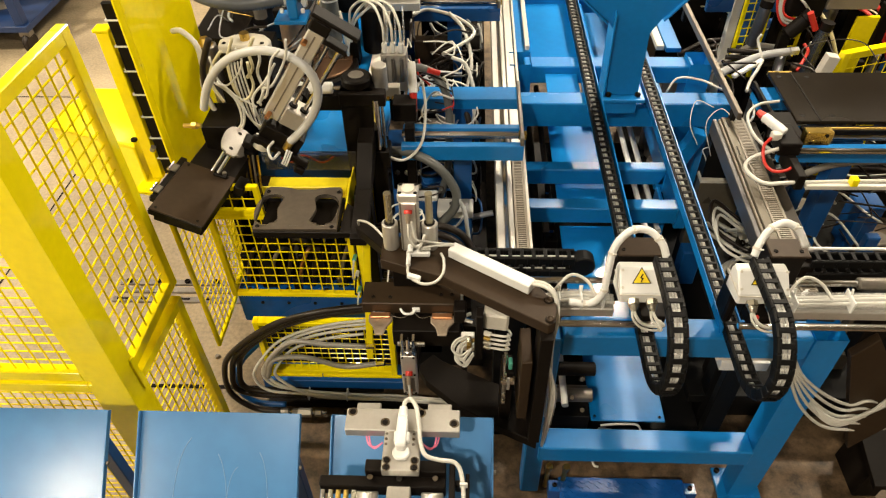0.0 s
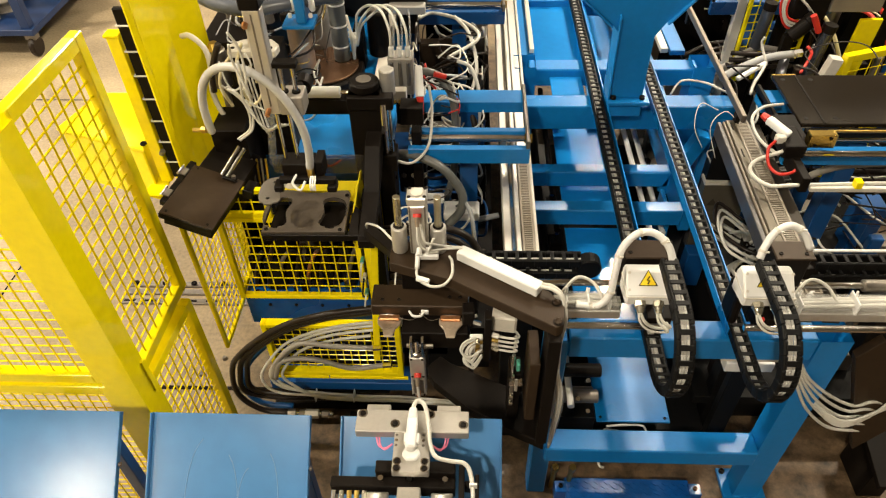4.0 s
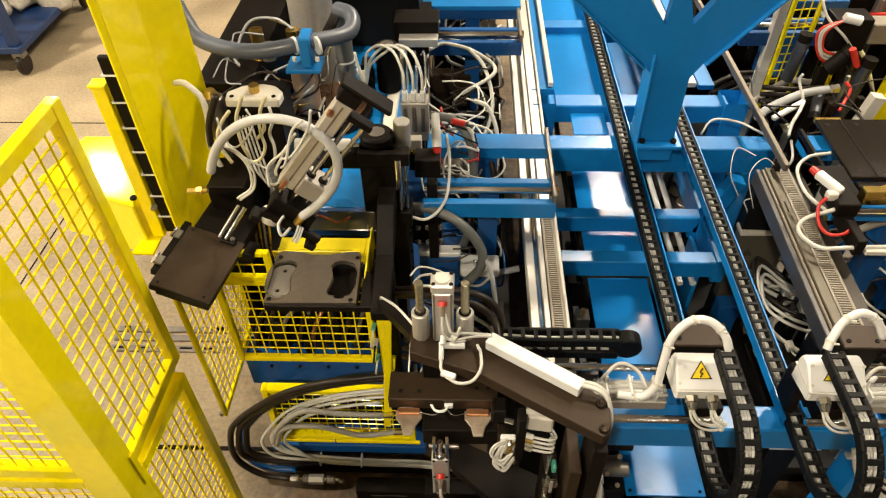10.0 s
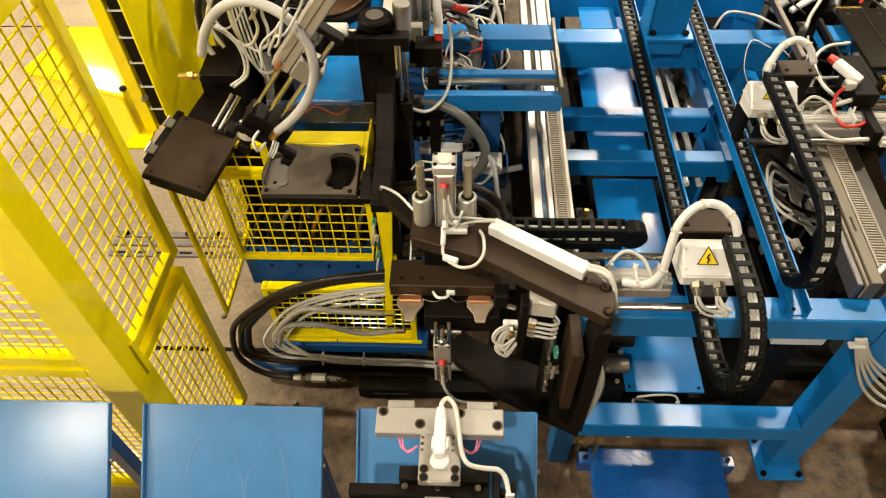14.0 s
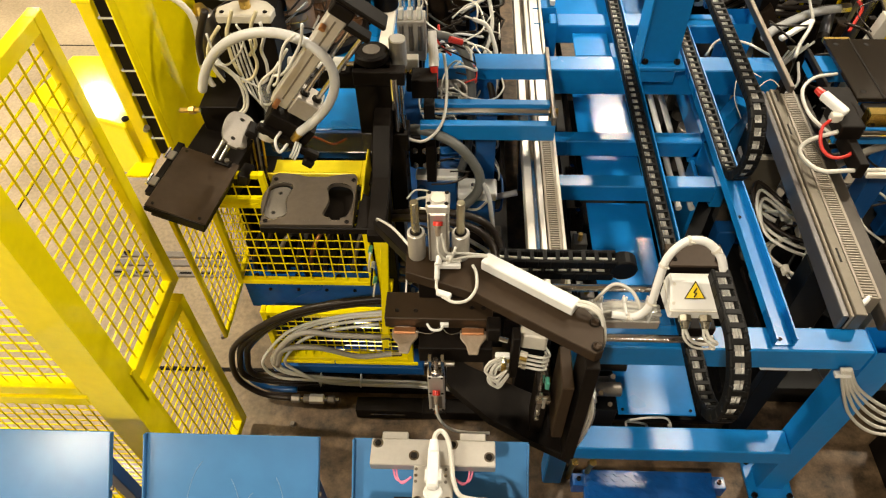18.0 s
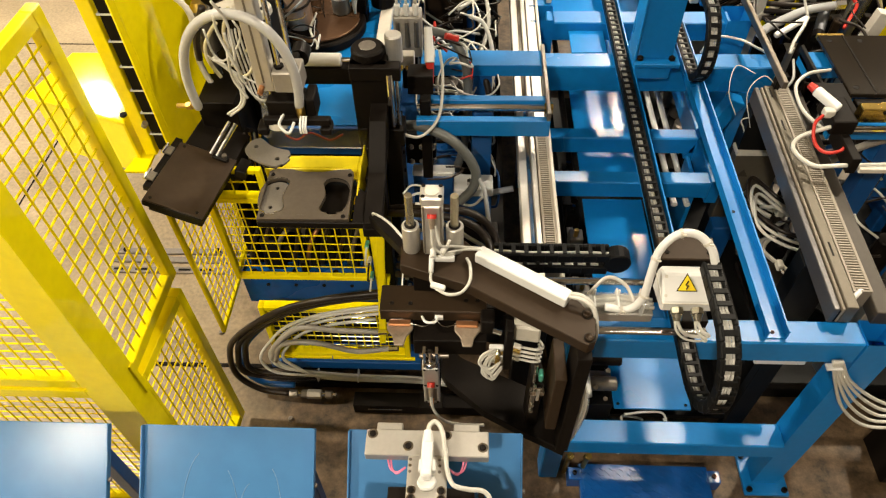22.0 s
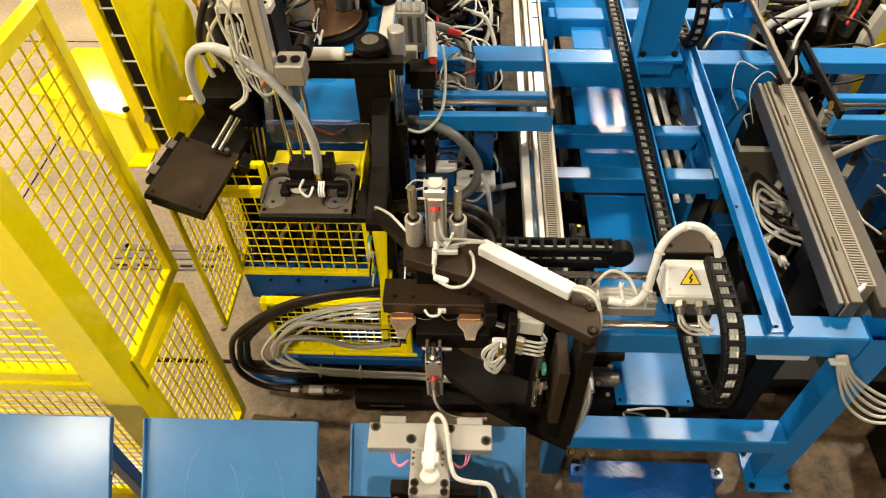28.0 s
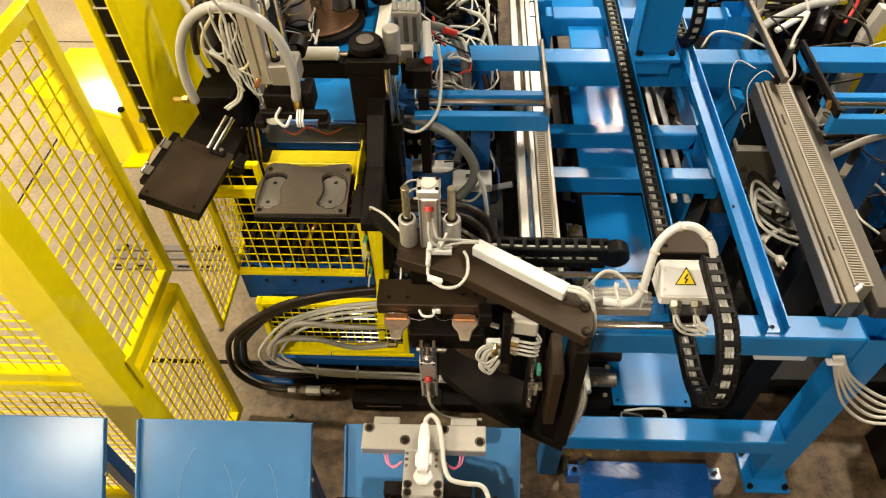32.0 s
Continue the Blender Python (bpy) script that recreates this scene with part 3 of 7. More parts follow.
def rounded(points, n=4):
    p = smoothed([(*q, 0) for q in points + [points[0]]], n)[:-1]
    return [(q.x, q.y) for q in p]


PAD_A, PAD_B = (-0.446, 1.137), (-0.288, 1.137)


def moved(points, dx, dy, flip=1, grow=1.0):
    return [(dx + flip * grow * x, dy + grow * y) for x, y in points]


def pad_table():
    t = thing("pad_table", (-0.35, 1.14, 0.5), "dark burnished steel table with two brake pad pockets", "work table")
    edge = [(-0.474, 1.052), (-0.243, 1.055), (-0.249, 1.225), (-0.258, 1.236), (-0.29, 1.234), (-0.33, 1.224), (-0.38, 1.224), (-0.42, 1.234), (-0.46, 1.236), (-0.474, 1.225)]
    out = rounded(PAD_OUT)
    part("top", plate_with_holes(edge, [moved(out, *PAD_A, 1, 1.1), moved(out, *PAD_B, -1, 1.1)], 0.938, 0.948), TABLEM, t)
    for p, f in ((PAD_A, 1), (PAD_B, -1)):
        part("pocket_rim", plate_with_holes(moved(out, *p, f, 1.135), [moved(out, *p, f, 1.1)], 0.9484, 0.9492), STEEL, t)
    part("under_plate", box(-0.47, -0.245, 1.06, 1.215, 0.905, 0.91), BLACK, t)
    part("front_lip", box(-0.474, -0.16, 1.046, 1.051, 0.922, 0.943), BLACK, t)
    part("side_wing", prism([(-0.234, 1.052), (-0.16, 1.052), (-0.17, 1.10), (-0.21, 1.16), (-0.236, 1.18)], 0.925, 0.94), BLACK, t)
    for x in (-0.462, -0.257):
        for y in (1.064, 1.212):
            bolt(t, (x, y, 0.948), 0.006, 0.003)
    for k in range(5):
        part("slot_mark", box(-0.375 + k * 0.005, -0.372 + k * 0.005, 1.067, 1.069, 0.948, 0.9485, 0), DULL, t)
    part("catch_tray", box(-0.492, -0.262, 1.238, 1.242, 0.90, 0.945), YPLATE, t)
    part("catch_tray", box(-0.492, -0.250, 1.242, 1.335, 0.90, 0.906), YPLATE, t)
    part("tray_side", prism([(1.10, 0.86), (1.10, 0.936), (1.237, 0.948), (1.335, 0.948), (1.335, 0.86)], -0.2345, -0.2295, "x"), YPLATE, t)
    part("tray_wing", box(-0.2495, -0.235, 1.238, 1.335, 0.90, 0.906, 0), YPLATE, t)
    part("tray_hem", box(-0.492, -0.262, 1.283, 1.286, 0.906, 0.909, 0), YPLATE, t)
    for k in range(4):
        bolt(t, (-0.46 + 0.05 * k, 1.262, 0.906), 0.003, 0.003)
    part("clear_guard", box(-0.50, -0.22, 1.338, 1.341, 0.93, 1.0), SMOKE, t, "smoky clear plastic guard")
    part("red_lead", sweep([(-0.45, 1.345, 0.97), (-0.42, 1.35, 0.95), (-0.38, 1.345, 0.98), (-0.33, 1.35, 0.95), (-0.29, 1.345, 0.975)], 0.003), RED, t)
    part("bracket", prism([(1.03, 0.91), (1.1, 0.91), (1.33, 0.99), (1.42, 1.0), (1.42, 1.08), (1.3, 1.06), (1.2, 0.97), (1.03, 0.938)], -0.205, -0.16, "x"), BLACK, t)
    part("leg", box(-0.22, -0.17, 1.22, 1.27, 0.42, 0.93), BLACK, t)


pad_table()


def brake_pad(label):
    out = rounded(PAD_OUT, 3)
    hole = lambda cx, cy, r: [(cx + r * math.cos(a * math.tau / 14), cy + r * math.sin(a * math.tau / 14)) for a in range(14)]
    t = thing("brake_pad", (0, 0, 0), label, "brake pad", "brake pads")
    part("backing_plate", plate_with_holes(out, [hole(0.002, 0.033, 0.0055), hole(-0.004, -0.036, 0.0055)], 0.0, 0.005), PADM, t)
    part("friction_block", plate_with_holes(moved(out, 0.0, 0.0, 1, 0.8), [], -0.012, -0.0002), BLACK, t)
    for k in range(3):
        part("stamp_mark", rod((-0.002, -0.014 + 0.012 * k, 0.005), (-0.002, -0.014 + 0.012 * k, 0.0054), 0.0012, seg=8), DULL, t)
    return t


pad_a = brake_pad("grey steel brake pad with two round holes")
pad_b = brake_pad("grey steel brake pad with two round holes")


def pillar():
    t = thing("gantry_pillar", (-0.2, 1.4, 0), "black steel gantry pillar with a round motor cap", "pillar")
    part("body", box(-0.25, -0.155, 1.36, 1.45, 0.42, 1.19), BLACK, t)
    part("cap", rod((-0.204, 1.40, 1.19), (-0.204, 1.40, 1.218), 0.043, seg=28, bevel=0.005), BLACK, t, "black motor cap")
    part("cap_disc", rod((-0.204, 1.40, 1.2185), (-0.204, 1.40, 1.221), 0.022, seg=24, bevel=0.0008), DULL, t)
    part("side_cylinder", rod((-0.14, 1.42, 1.16), (-0.14, 1.42, 1.24), 0.022, seg=20, bevel=0.003), ALU, t)
    part("shaft", rod((-0.148, 1.352, 1.0), (-0.148, 1.352, 1.17), 0.0105), STEEL, t)
    part("shaft", rod((-0.131, 1.352, 1.0), (-0.131, 1.352, 1.17), 0.0045), STEEL, t)
    part("top_plate", box(-0.25, -0.12, 1.345, 1.38, 1.15, 1.19), BLACK, t)
    part("foot_block", box(-0.19, -0.12, 1.335, 1.40, 0.94, 1.0), BLACK, t)
    part("arm", prism([(1.34, 1.0), (1.42, 1.0), (1.42, 0.7), (1.3, 0.7)], -0.17, -0.13, "x"), BLACK, t)
    part("stop_cylinder", rod((-0.42, 1.40, 1.177), (-0.275, 1.40, 1.177), 0.017, seg=20, bevel=0.002), WHITE, t)
    part("stop_rod", rod((-0.275, 1.40, 1.177), (-0.245, 1.40, 1.177), 0.006), STEEL, t)
    part("stop_mount", box(-0.39, -0.25, 1.385, 1.43, 1.11, 1.159), BLACK, t)
    for z in (0.76, 0.83, 0.9):
        bolt(t, (-0.13, 1.36, z), 0.006, 0.004, (1, 0, 0))


pillar()


def slide_gantry(dx, sign, label, paint=BLUE):
    t = thing("slide_gantry", (dx, 1.6, 0.42), label, "gantry", "slide gantries")
    a, b = (dx - 0.38, dx) if sign > 0 else (dx, dx + 0.5)
    part("bar", box(a, b, 1.675, 1.755, 0.93, 0.97), paint, t)
    part("bar", box(a, b, 1.505, 1.53, 0.93, 0.97), paint, t)
    part("bar", box(a, b, 1.43, 1.455, 0.90, 0.955), paint, t)
    part("slide_rod", rod((a, 1.478, 0.965), (b, 1.478, 0.965), 0.0105, seg=20), STEEL, t)
    e = dx - 0.012 if sign > 0 else dx
    part("end_strap", box(e, e + 0.012, 1.43, 1.77, 0.955, 0.985), DULL if sign > 0 else BLACK, t)
    part("end_nut", rod((e - 0.004, 1.478, 0.965), (e + 0.02, 1.478, 0.965), 0.016, seg=6), BRASS, t)
    part("upright", box((a + b) / 2 - 0.03, (a + b) / 2 + 0.03, 1.5, 1.56, 0, 0.93), NAVY, t)
    part("upright", box((a + b) / 2 - 0.03, (a + b) / 2 + 0.03, 1.68, 1.74, 0, 0.93), NAVY, t)
    return t


slide_gantry(0.285, 1, "blue slide gantry with two bars and a bright rod")
slide_gantry(1.065, -1, "blue slide gantry with two bars and a bright rod")


def guide_rail(pieces, duct, label, end, far=3.6, rails=3.6):
    """Long rails side by side along y: (name, x0, x1, z0, z1, material); duct: x0, x1, z of the slotted cover."""
    t = thing("guide_rail", (duct[0], 1.5, 0), label, "guide rail", "guide rails")
    for name, x0, x1, z0, z1, m in pieces:
        part(name, box(x0, x1, end, rails, z0, z1, 0.002), m, t)
    x0, x1, z = duct
    part("duct_body", box(x0, x1, end + 0.05, far, z - 0.06, z - 0.012, 0), DUCT, t)
    part("duct_edge", box(x0, x0 + 0.006, end + 0.05, far, z - 0.012, z, 0), DUCT, t)
    part("duct_edge", box(x1 - 0.006, x1, end + 0.05, far, z - 0.012, z, 0), DUCT, t)
    bm = bmesh.new()
    n = int((far - end) / 0.0089)
    for i in range(n):
        y = end + 0.05 + (far - 0.06 - end) * i / n
        box(x0 + 0.006, x1 - 0.006, y, y + (far - 0.06 - end) / n * 0.5, z - 0.012, z - 0.001, 0, bm)
    part("duct_finger", bm, DUCT, t, "slotted duct fingers", kind="stuff")
    for y in [v for v in (1.0, 1.6, 2.6, 3.3) if v < far]:
        part("stand", box(pieces[0][1], x1, y, y + 0.06, 0, z - 0.065), DARK, t)
    return t


guide_rail([("rail", 0.2, 0.222, 0.80, 0.85, ALU), ("rail_groove", 0.223, 0.236, 0.79, 0.835, STEEL), ("rail", 0.237, 0.252, 0.80, 0.845, ALU), ("edge_strip", 0.291, 0.30, 0.79, 0.852, CREAM)], (0.254, 0.29, 0.85), "long silver linear guide rail with a slotted cable duct", 0.93, 1.52)
solo("rail_strip", box(0.256, 0.288, 1.53, 3.6, 0.79, 0.842, 0.002), ALU, "long milled aluminium strip beside the guide rail", "rail")
right_rail = guide_rail([("rail", 0.948, 0.962, 0.84, 0.892, RAILM), ("rail_groove", 0.963, 0.966, 0.84, 0.884, DARK), ("rail", 0.967, 0.973, 0.84, 0.894, DUCT), ("rail_cover", 0.974, 1.001, 0.84, 0.90, COVERM), ("edge_strip", 1.047, 1.09, 0.84, 0.885, EDGEM)], (1.002, 1.046, 0.90), "long grey linear guide rail with a slotted cable duct", 0.825, 1.66, 1.66)
for y in (0.98, 1.45, 1.6):
    part("slot", box(0.984, 0.989, y, y + 0.045, 0.9, 0.9006, 0), BLACK, right_rail)
part("duct_tube", sweep([(0.965, 0.835, 0.85), (0.985, 0.85, 0.88), (1.008, 0.868, 0.893), (1.025, 0.885, 0.892)], 0.0065, 12), WHITE, right_rail, "white cable leaving the duct end")
right_rail.rotation_euler.z = math.radians(-1.9)
right_rail.location += Vector((-0.02, 0.02, 0))


def thin_rail():
    t = thing("sensor_rail", (0.99, 2.5, 0.86), "thin grey sensor rail along the frame", "rail")
    part("strip", box(0.985, 1.0, 1.62, 3.4, 0.93, 0.955), TABLEM, t)
    for y in (1.66, 2.4, 3.2):
        part("block", box(0.985, 1.0, y, y + 0.03, 0.885, 0.93), BLACK, t)


thin_rail()


# ---- clamp with its C-shaped frame ----
def clamp():
    t = thing("clamp_frame", (0.1, 0.75, 0), "dark steel C-shaped clamp frame with an upper air cylinder", "clamp")
    upper = [(-0.085, 0.80), (-0.07, 0.795), (0.061, 0.748), (0.20, 0.664), (0.288, 0.612), (0.303, 0.620), (0.309, 0.672), (0.279, 0.716), (0.079, 0.841), (0.05, 0.87), (-0.085, 0.87)]
    part("upper_jaw", prism(upper, 1.06, 1.09), BROWN, t)
    part("spine", prism([(0.597, 1.06), (0.675, 1.06), (0.68, 0.653), (0.592, 0.653)], 0.272, 0.30, "x"), BLACK, t)
    lower = [(0.294, 0.593), (0.2, 0.638), (0.103, 0.69), (0.006, 0.775), (-0.02, 0.82), (0.022, 0.862), (0.049, 0.84), (0.178, 0.778), (0.30, 0.72)]
    part("lower_jaw", prism(lower, 0.62, 0.652), BLACK, t)
    part("cover_strip", bar((0.079, 0.822, 1.104), (0.257, 0.708, 1.104), 0.03, 0.026, 0.002), WHITE, t, "white plastic cable cover")
    cyl = part("air_cylinder", box(-0.036, 0.006, 0.825, 0.862, 1.092, 1.24, 0.004), ALU, t, "aluminium air cylinder")
    part("end_cap", box(-0.038, 0.008, 0.822, 0.865, 1.241, 1.265, 0.004), ALU, cyl)
    part("port_ring", rod((-0.015, 0.843, 1.265), (-0.015, 0.843, 1.268), 0.014, seg=24), CREAM, cyl)
    for x in (-0.032, 0.002):
        for y in (0.829, 0.858):
            part("cap_screw", rod((x, y, 1.265), (x, y, 1.2662), 0.0042, seg=12), BLACK, cyl)
        part("slot", box(x - 0.002, x + 0.002, 0.8235, 0.825, 1.10, 1.24, 0), DULL, cyl)
    part("red_collar", rod((-0.015, 0.822, 1.222), (-0.015, 0.816, 1.216), 0.0095, seg=18), RED, cyl)
    part("elbow", rod((-0.015, 0.818, 1.219), (-0.015, 0.806, 1.198), 0.0068, 0.005, seg=14), JAWM, cyl)
    part("elbow", rod((-0.015, 0.822, 1.115), (-0.015, 0.804, 1.11), 0.0065), WHITE, cyl)
    for x in (-0.062, 0.029):
        g = part("guide_bush", rod((x, 0.845, 1.09), (x, 0.845, 1.165), 0.0185, seg=24, bevel=0.002), ALU, t)
        part("guide_rod", rod((x, 0.845, 1.165), (x, 0.845, 1.252), 0.0085, seg=16, bevel=0.001), RODM, g)
        part("seal", rod((x, 0.845, 1.1652), (x, 0.845, 1.1675), 0.0125, seg=20), BLACK, g)
    for pts in ([(-0.015, 0.806, 1.198), (-0.013, 0.795, 1.16), (0.004, 0.80, 1.13), (0.045, 0.825, 1.112), (0.085, 0.822, 1.118)], [(-0.009, 0.812, 1.20), (0.0, 0.795, 1.165), (0.012, 0.80, 1.15), (0.022, 0.815, 1.135), (0.05, 0.83, 1.115), (0.085, 0.828, 1.114)], [(0.02, 0.81, 1.16), (0.012, 0.80, 1.14), (0.008, 0.80, 1.125), (0.03, 0.815, 1.11)], [(-0.078, 0.86, 1.10), (-0.12, 0.92, 1.09), (-0.165, 1.0, 1.03), (-0.178, 1.05, 0.97)]):
        part("air_tube", sweep(pts, 0.003), CABLE, t)
    part("air_tube", sweep([(0.055, 0.812, 1.10), (0.062, 0.790, 1.102), (0.062, 0.755, 1.098), (0.045, 0.728, 1.094), (0.018, 0.722, 1.094), (-0.006, 0.735, 1.095)], 0.0034), CABLE, t)
    part("tube_fitting", rod((-0.018, 0.804, 1.105), (-0.018, 0.775, 1.098), 0.0055, seg=12), WHITE, t)
    part("air_tube", sweep([(-0.018, 0.775, 1.098), (-0.018, 0.757, 1.096), (-0.012, 0.742, 1.096)], 0.0032), CABLE, t)
    part("tube_fitting", bar((-0.017, 0.744, 1.098), (0.012, 0.733, 1.098), 0.012, 0.011, 0.002), WHITE, t)
    part("tube_fitting", box(-0.024, 0.03, 0.804, 0.815, 1.095, 1.108), WHITE, t)
    part("tube_fitting", box(0.0, 0.01, 0.808, 0.822, 1.10, 1.122), WHITE, t)
    for x, y in ((0.293, 0.682), (0.292, 0.628)):
        part("counterbore", rod((x, y, 1.09), (x, y, 1.0906), 0.0115, seg=20), BLACK, t)
        bolt(t, (x, y, 1.0905), 0.0085, 0.005, material=BROWN)
    for k in range(2):
        part("cable", sweep([(0.255, 0.71 + 0.008 * k, 1.112), (0.285, 0.70 + 0.01 * k, 1.112), (0.306, 0.685 + 0.008 * k, 1.098), (0.312 + 0.003 * k, 0.665, 1.05), (0.312, 0.67, 0.95), (0.316 + 0.004 * k, 0.675, 0.80), (0.325, 0.69, 0.62)], 0.0042), CABLE, t)
    # head that hangs under the upper jaw
    h = part("head_plate", box(-0.131, 0.10, 0.745, 0.815, 0.965, 1.0), BROWN, t)
    part("hanger", box(-0.06, 0.03, 0.80, 0.85, 0.99, 1.06), BLACK, t)
    part("head_block", box(-0.058, 0.10, 0.70, 0.80, 0.90, 0.955), BLACK, t)
    for x in (-0.105, -0.065, 0.055, 0.08):
        bolt(h, (x, 0.765 + 0.01 * (x > 0), 1.0), 0.005, 0.002)
    for x in (-0.088, 0.058):
        j = part("jaw", prism([(x - 0.028, 0.742), (x + 0.028, 0.742), (x + 0.029, 0.724), (x + 0.016, 0.705), (x + 0.011, 0.683), (x - 0.009, 0.683), (x - 0.014, 0.705), (x - 0.027, 0.722)], 0.958, 0.964), JAWM, t, "worn jaw with a copper edge")
        part("jaw_insert", box(x - 0.024, x + 0.024, 0.728, 0.7435, 0.9645, 0.972), COPPER, j)
        part("pivot", rod((x, 0.715, 0.964), (x, 0.715, 0.9655), 0.009, seg=18), JAWM, j)
        part("silver_tab", box(x - 0.02, x + 0.012, 0.7437, 0.752, 0.965, 0.970, 0.001), STEEL, j)
    for x in (-0.034, -0.008):
        part("clevis", prism([(0.648, 0.925), (0.672, 0.925), (0.68, 0.965), (0.668, 0.985), (0.652, 0.982)], x, x + 0.007, "x", 0.001), STEEL, t)
    part("clevis_pin", rod((-0.042, 0.664, 0.955), (0.02, 0.664, 0.955), 0.0065), STEEL, t)
    part("white_clip", sweep([(-0.04, 0.742, 0.985), (-0.03, 0.728, 0.985), (-0.012, 0.728, 0.985), (-0.004, 0.742, 0.985)], 0.003), WHITE, t)
    part("clip_block", box(-0.012, 0.006, 0.738, 0.746, 0.978, 0.988, 0.001), WHITE, t)
    for s in (-1, 1):
        part("spring_wire", sweep([(-0.012, 0.74, 0.982), (-0.012 + 0.02 * s, 0.724, 0.975), (-0.015 + 0.05 * s, 0.73, 0.975)], 0.001), STEEL, t)
    lc = part("lower_cylinder", box(-0.037, -0.001, 0.646, 0.672, 0.775, 0.93, 0.003), ALU, t, "small aluminium air cylinder")
    part("face_plate", box(-0.031, -0.007, 0.6445, 0.646, 0.79, 0.845, 0.001), DULL, lc)
    for z in (0.783, 0.858, 0.925):
        for x in (-0.032, -0.006):
            part("face_screw", rod((x, 0.646, z), (x, 0.6445, z), 0.003, seg=10), BLACK, lc)
    part("front_bush", rod((-0.019, 0.655, 0.93), (-0.019, 0.657, 0.944), 0.0125, seg=22, bevel=0.002), STEEL, lc)
    part("red_port", rod((-0.019, 0.646, 0.872), (-0.019, 0.637, 0.866), 0.0085, seg=16), RED, lc)
    part("port_elbow", rod((-0.019, 0.638, 0.867), (-0.02, 0.628, 0.845), 0.006, 0.0045, seg=12), JAWM, lc)
    part("red_port", rod((-0.019, 0.646, 0.80), (-0.019, 0.632, 0.79), 0.005, seg=12), COPPER, lc)
    part("piston_rod", rod((-0.019, 0.655, 0.94), (-0.019, 0.662, 0.975), 0.0062), STEEL, lc)
    part("air_tube", sweep([(-0.02, 0.63, 0.85), (-0.014, 0.615, 0.805), (0.01, 0.605, 0.772), (0.05, 0.60, 0.765), (0.1, 0.60, 0.765)], 0.0034), CABLE, lc)
    part("cylinder_bracket", box(-0.03, 0.0, 0.673, 0.80, 0.80, 0.83), BLACK, t)
    part("bracket_post", box(-0.03, 0.0, 0.77, 0.80, 0.83, 0.90), BLACK, t)
    # valve island beside the spine
    part("upright_bar", box(0.238, 0.262, 0.60, 0.70, 0.75, 0.975), BROWN, t)
    part("valve_cover", bar((0.155, 0.712, 1.0), (0.212, 0.704, 1.0), 0.038, 0.05, 0.004), CREAM, t, "cream cloth-wrapped valve cover")
    part("valve_post", box(0.137, 0.153, 0.67, 0.70, 0.89, 1.045), BLACK, t)
    rng = random.Random(6)
    for k in range(4):
        z = 0.985 - 0.016 * k
        part("push_fitting", rod((0.156, 0.675, z), (0.17, 0.67, z), 0.0062, seg=10), (CREAM, BRASS, NICKELM, NICKELM)[k], t)
        part("air_tube", sweep([(0.17, 0.67, z), (0.20, 0.663, z + 0.002), (0.213, 0.668, z - 0.002), (0.217 - 0.003 * k, 0.68, z - 0.01), (0.212, 0.70, z - 0.02)], 0.003), CABLE, t)
        part("push_fitting", box(0.104, 0.134, 0.662, 0.674, z - 0.0065, z + 0.0055, 0.002), (WHITE, BRASS, WHITE, CREAM)[k], t)
        part("fitting_nut", rod((0.122, 0.662, z), (0.122, 0.65, z - 0.003), 0.0055, seg=8), (NICKELM, BRASS, BRASS, NICKELM)[k], t)
    for k in range(7):
        x, z = 0.116 + 0.004 * (k % 3), 0.992 - 0.006 * k
        w = rng.uniform(0.012, 0.028)
        part("air_tube", sweep([(x, 0.66, z), (x - w, 0.648, z - 0.004), (x - w * 1.3, 0.64, z - 0.025), (x - w * 0.5, 0.635, z - 0.04 - 0.006 * (k % 3)), (x + 0.008, 0.645, z - 0.03 + 0.01 * (k % 2))], 0.0027), CABLE, t)
    part("sensor_head", box(0.086, 0.115, 0.70, 0.735, 0.985, 1.03, 0.003), BLACK, t)
    part("sensor_tip", rod((0.112, 0.70, 1.0), (0.13, 0.695, 0.998), 0.006, seg=12), STEEL, t)
    part("guide_block", box(0.20, 0.228, 0.655, 0.71, 0.66, 0.86), BLACK, t)
    part("guide_carriage", box(0.198, 0.232, 0.638, 0.654, 0.835, 0.85, 0.002), STEEL, t)
    part("guide_screw", box(0.212, 0.219, 0.634, 0.6375, 0.82, 0.868, 0.001), ALU, t)
    part("guide_rail", box(0.202, 0.211, 0.64, 0.652, 0.75, 0.834, 0.001), DULL, t)
    for z in (0.772, 0.80, 0.862, 0.88):
        part("guide_nut", rod((0.206, 0.64, z), (0.206, 0.632, z), 0.0045, seg=6), NICKELM, t)
    part("sensor", box(0.214, 0.223, 0.645, 0.665, 0.885, 0.91), GREEN, t)
    part("guide_rod", rod((0.207, 0.66, 0.86), (0.207, 0.66, 0.93), 0.0045), STEEL, t)
    part("carrier_arm", bar((-0.06, 0.86, 1.04), (-0.175, 1.06, 0.945), 0.03, 0.03), BLACK, t)
    for k in range(5):
        part("cable", sweep([(0.3, 0.66, 0.95 - 0.01 * k), (0.315 + 0.004 * k, 0.64, 0.8), (0.32 + 0.003 * k, 0.66, 0.62), (0.33, 0.70, 0.45)], 0.004), CABLE if k % 2 else CLEAR, t)


clamp()


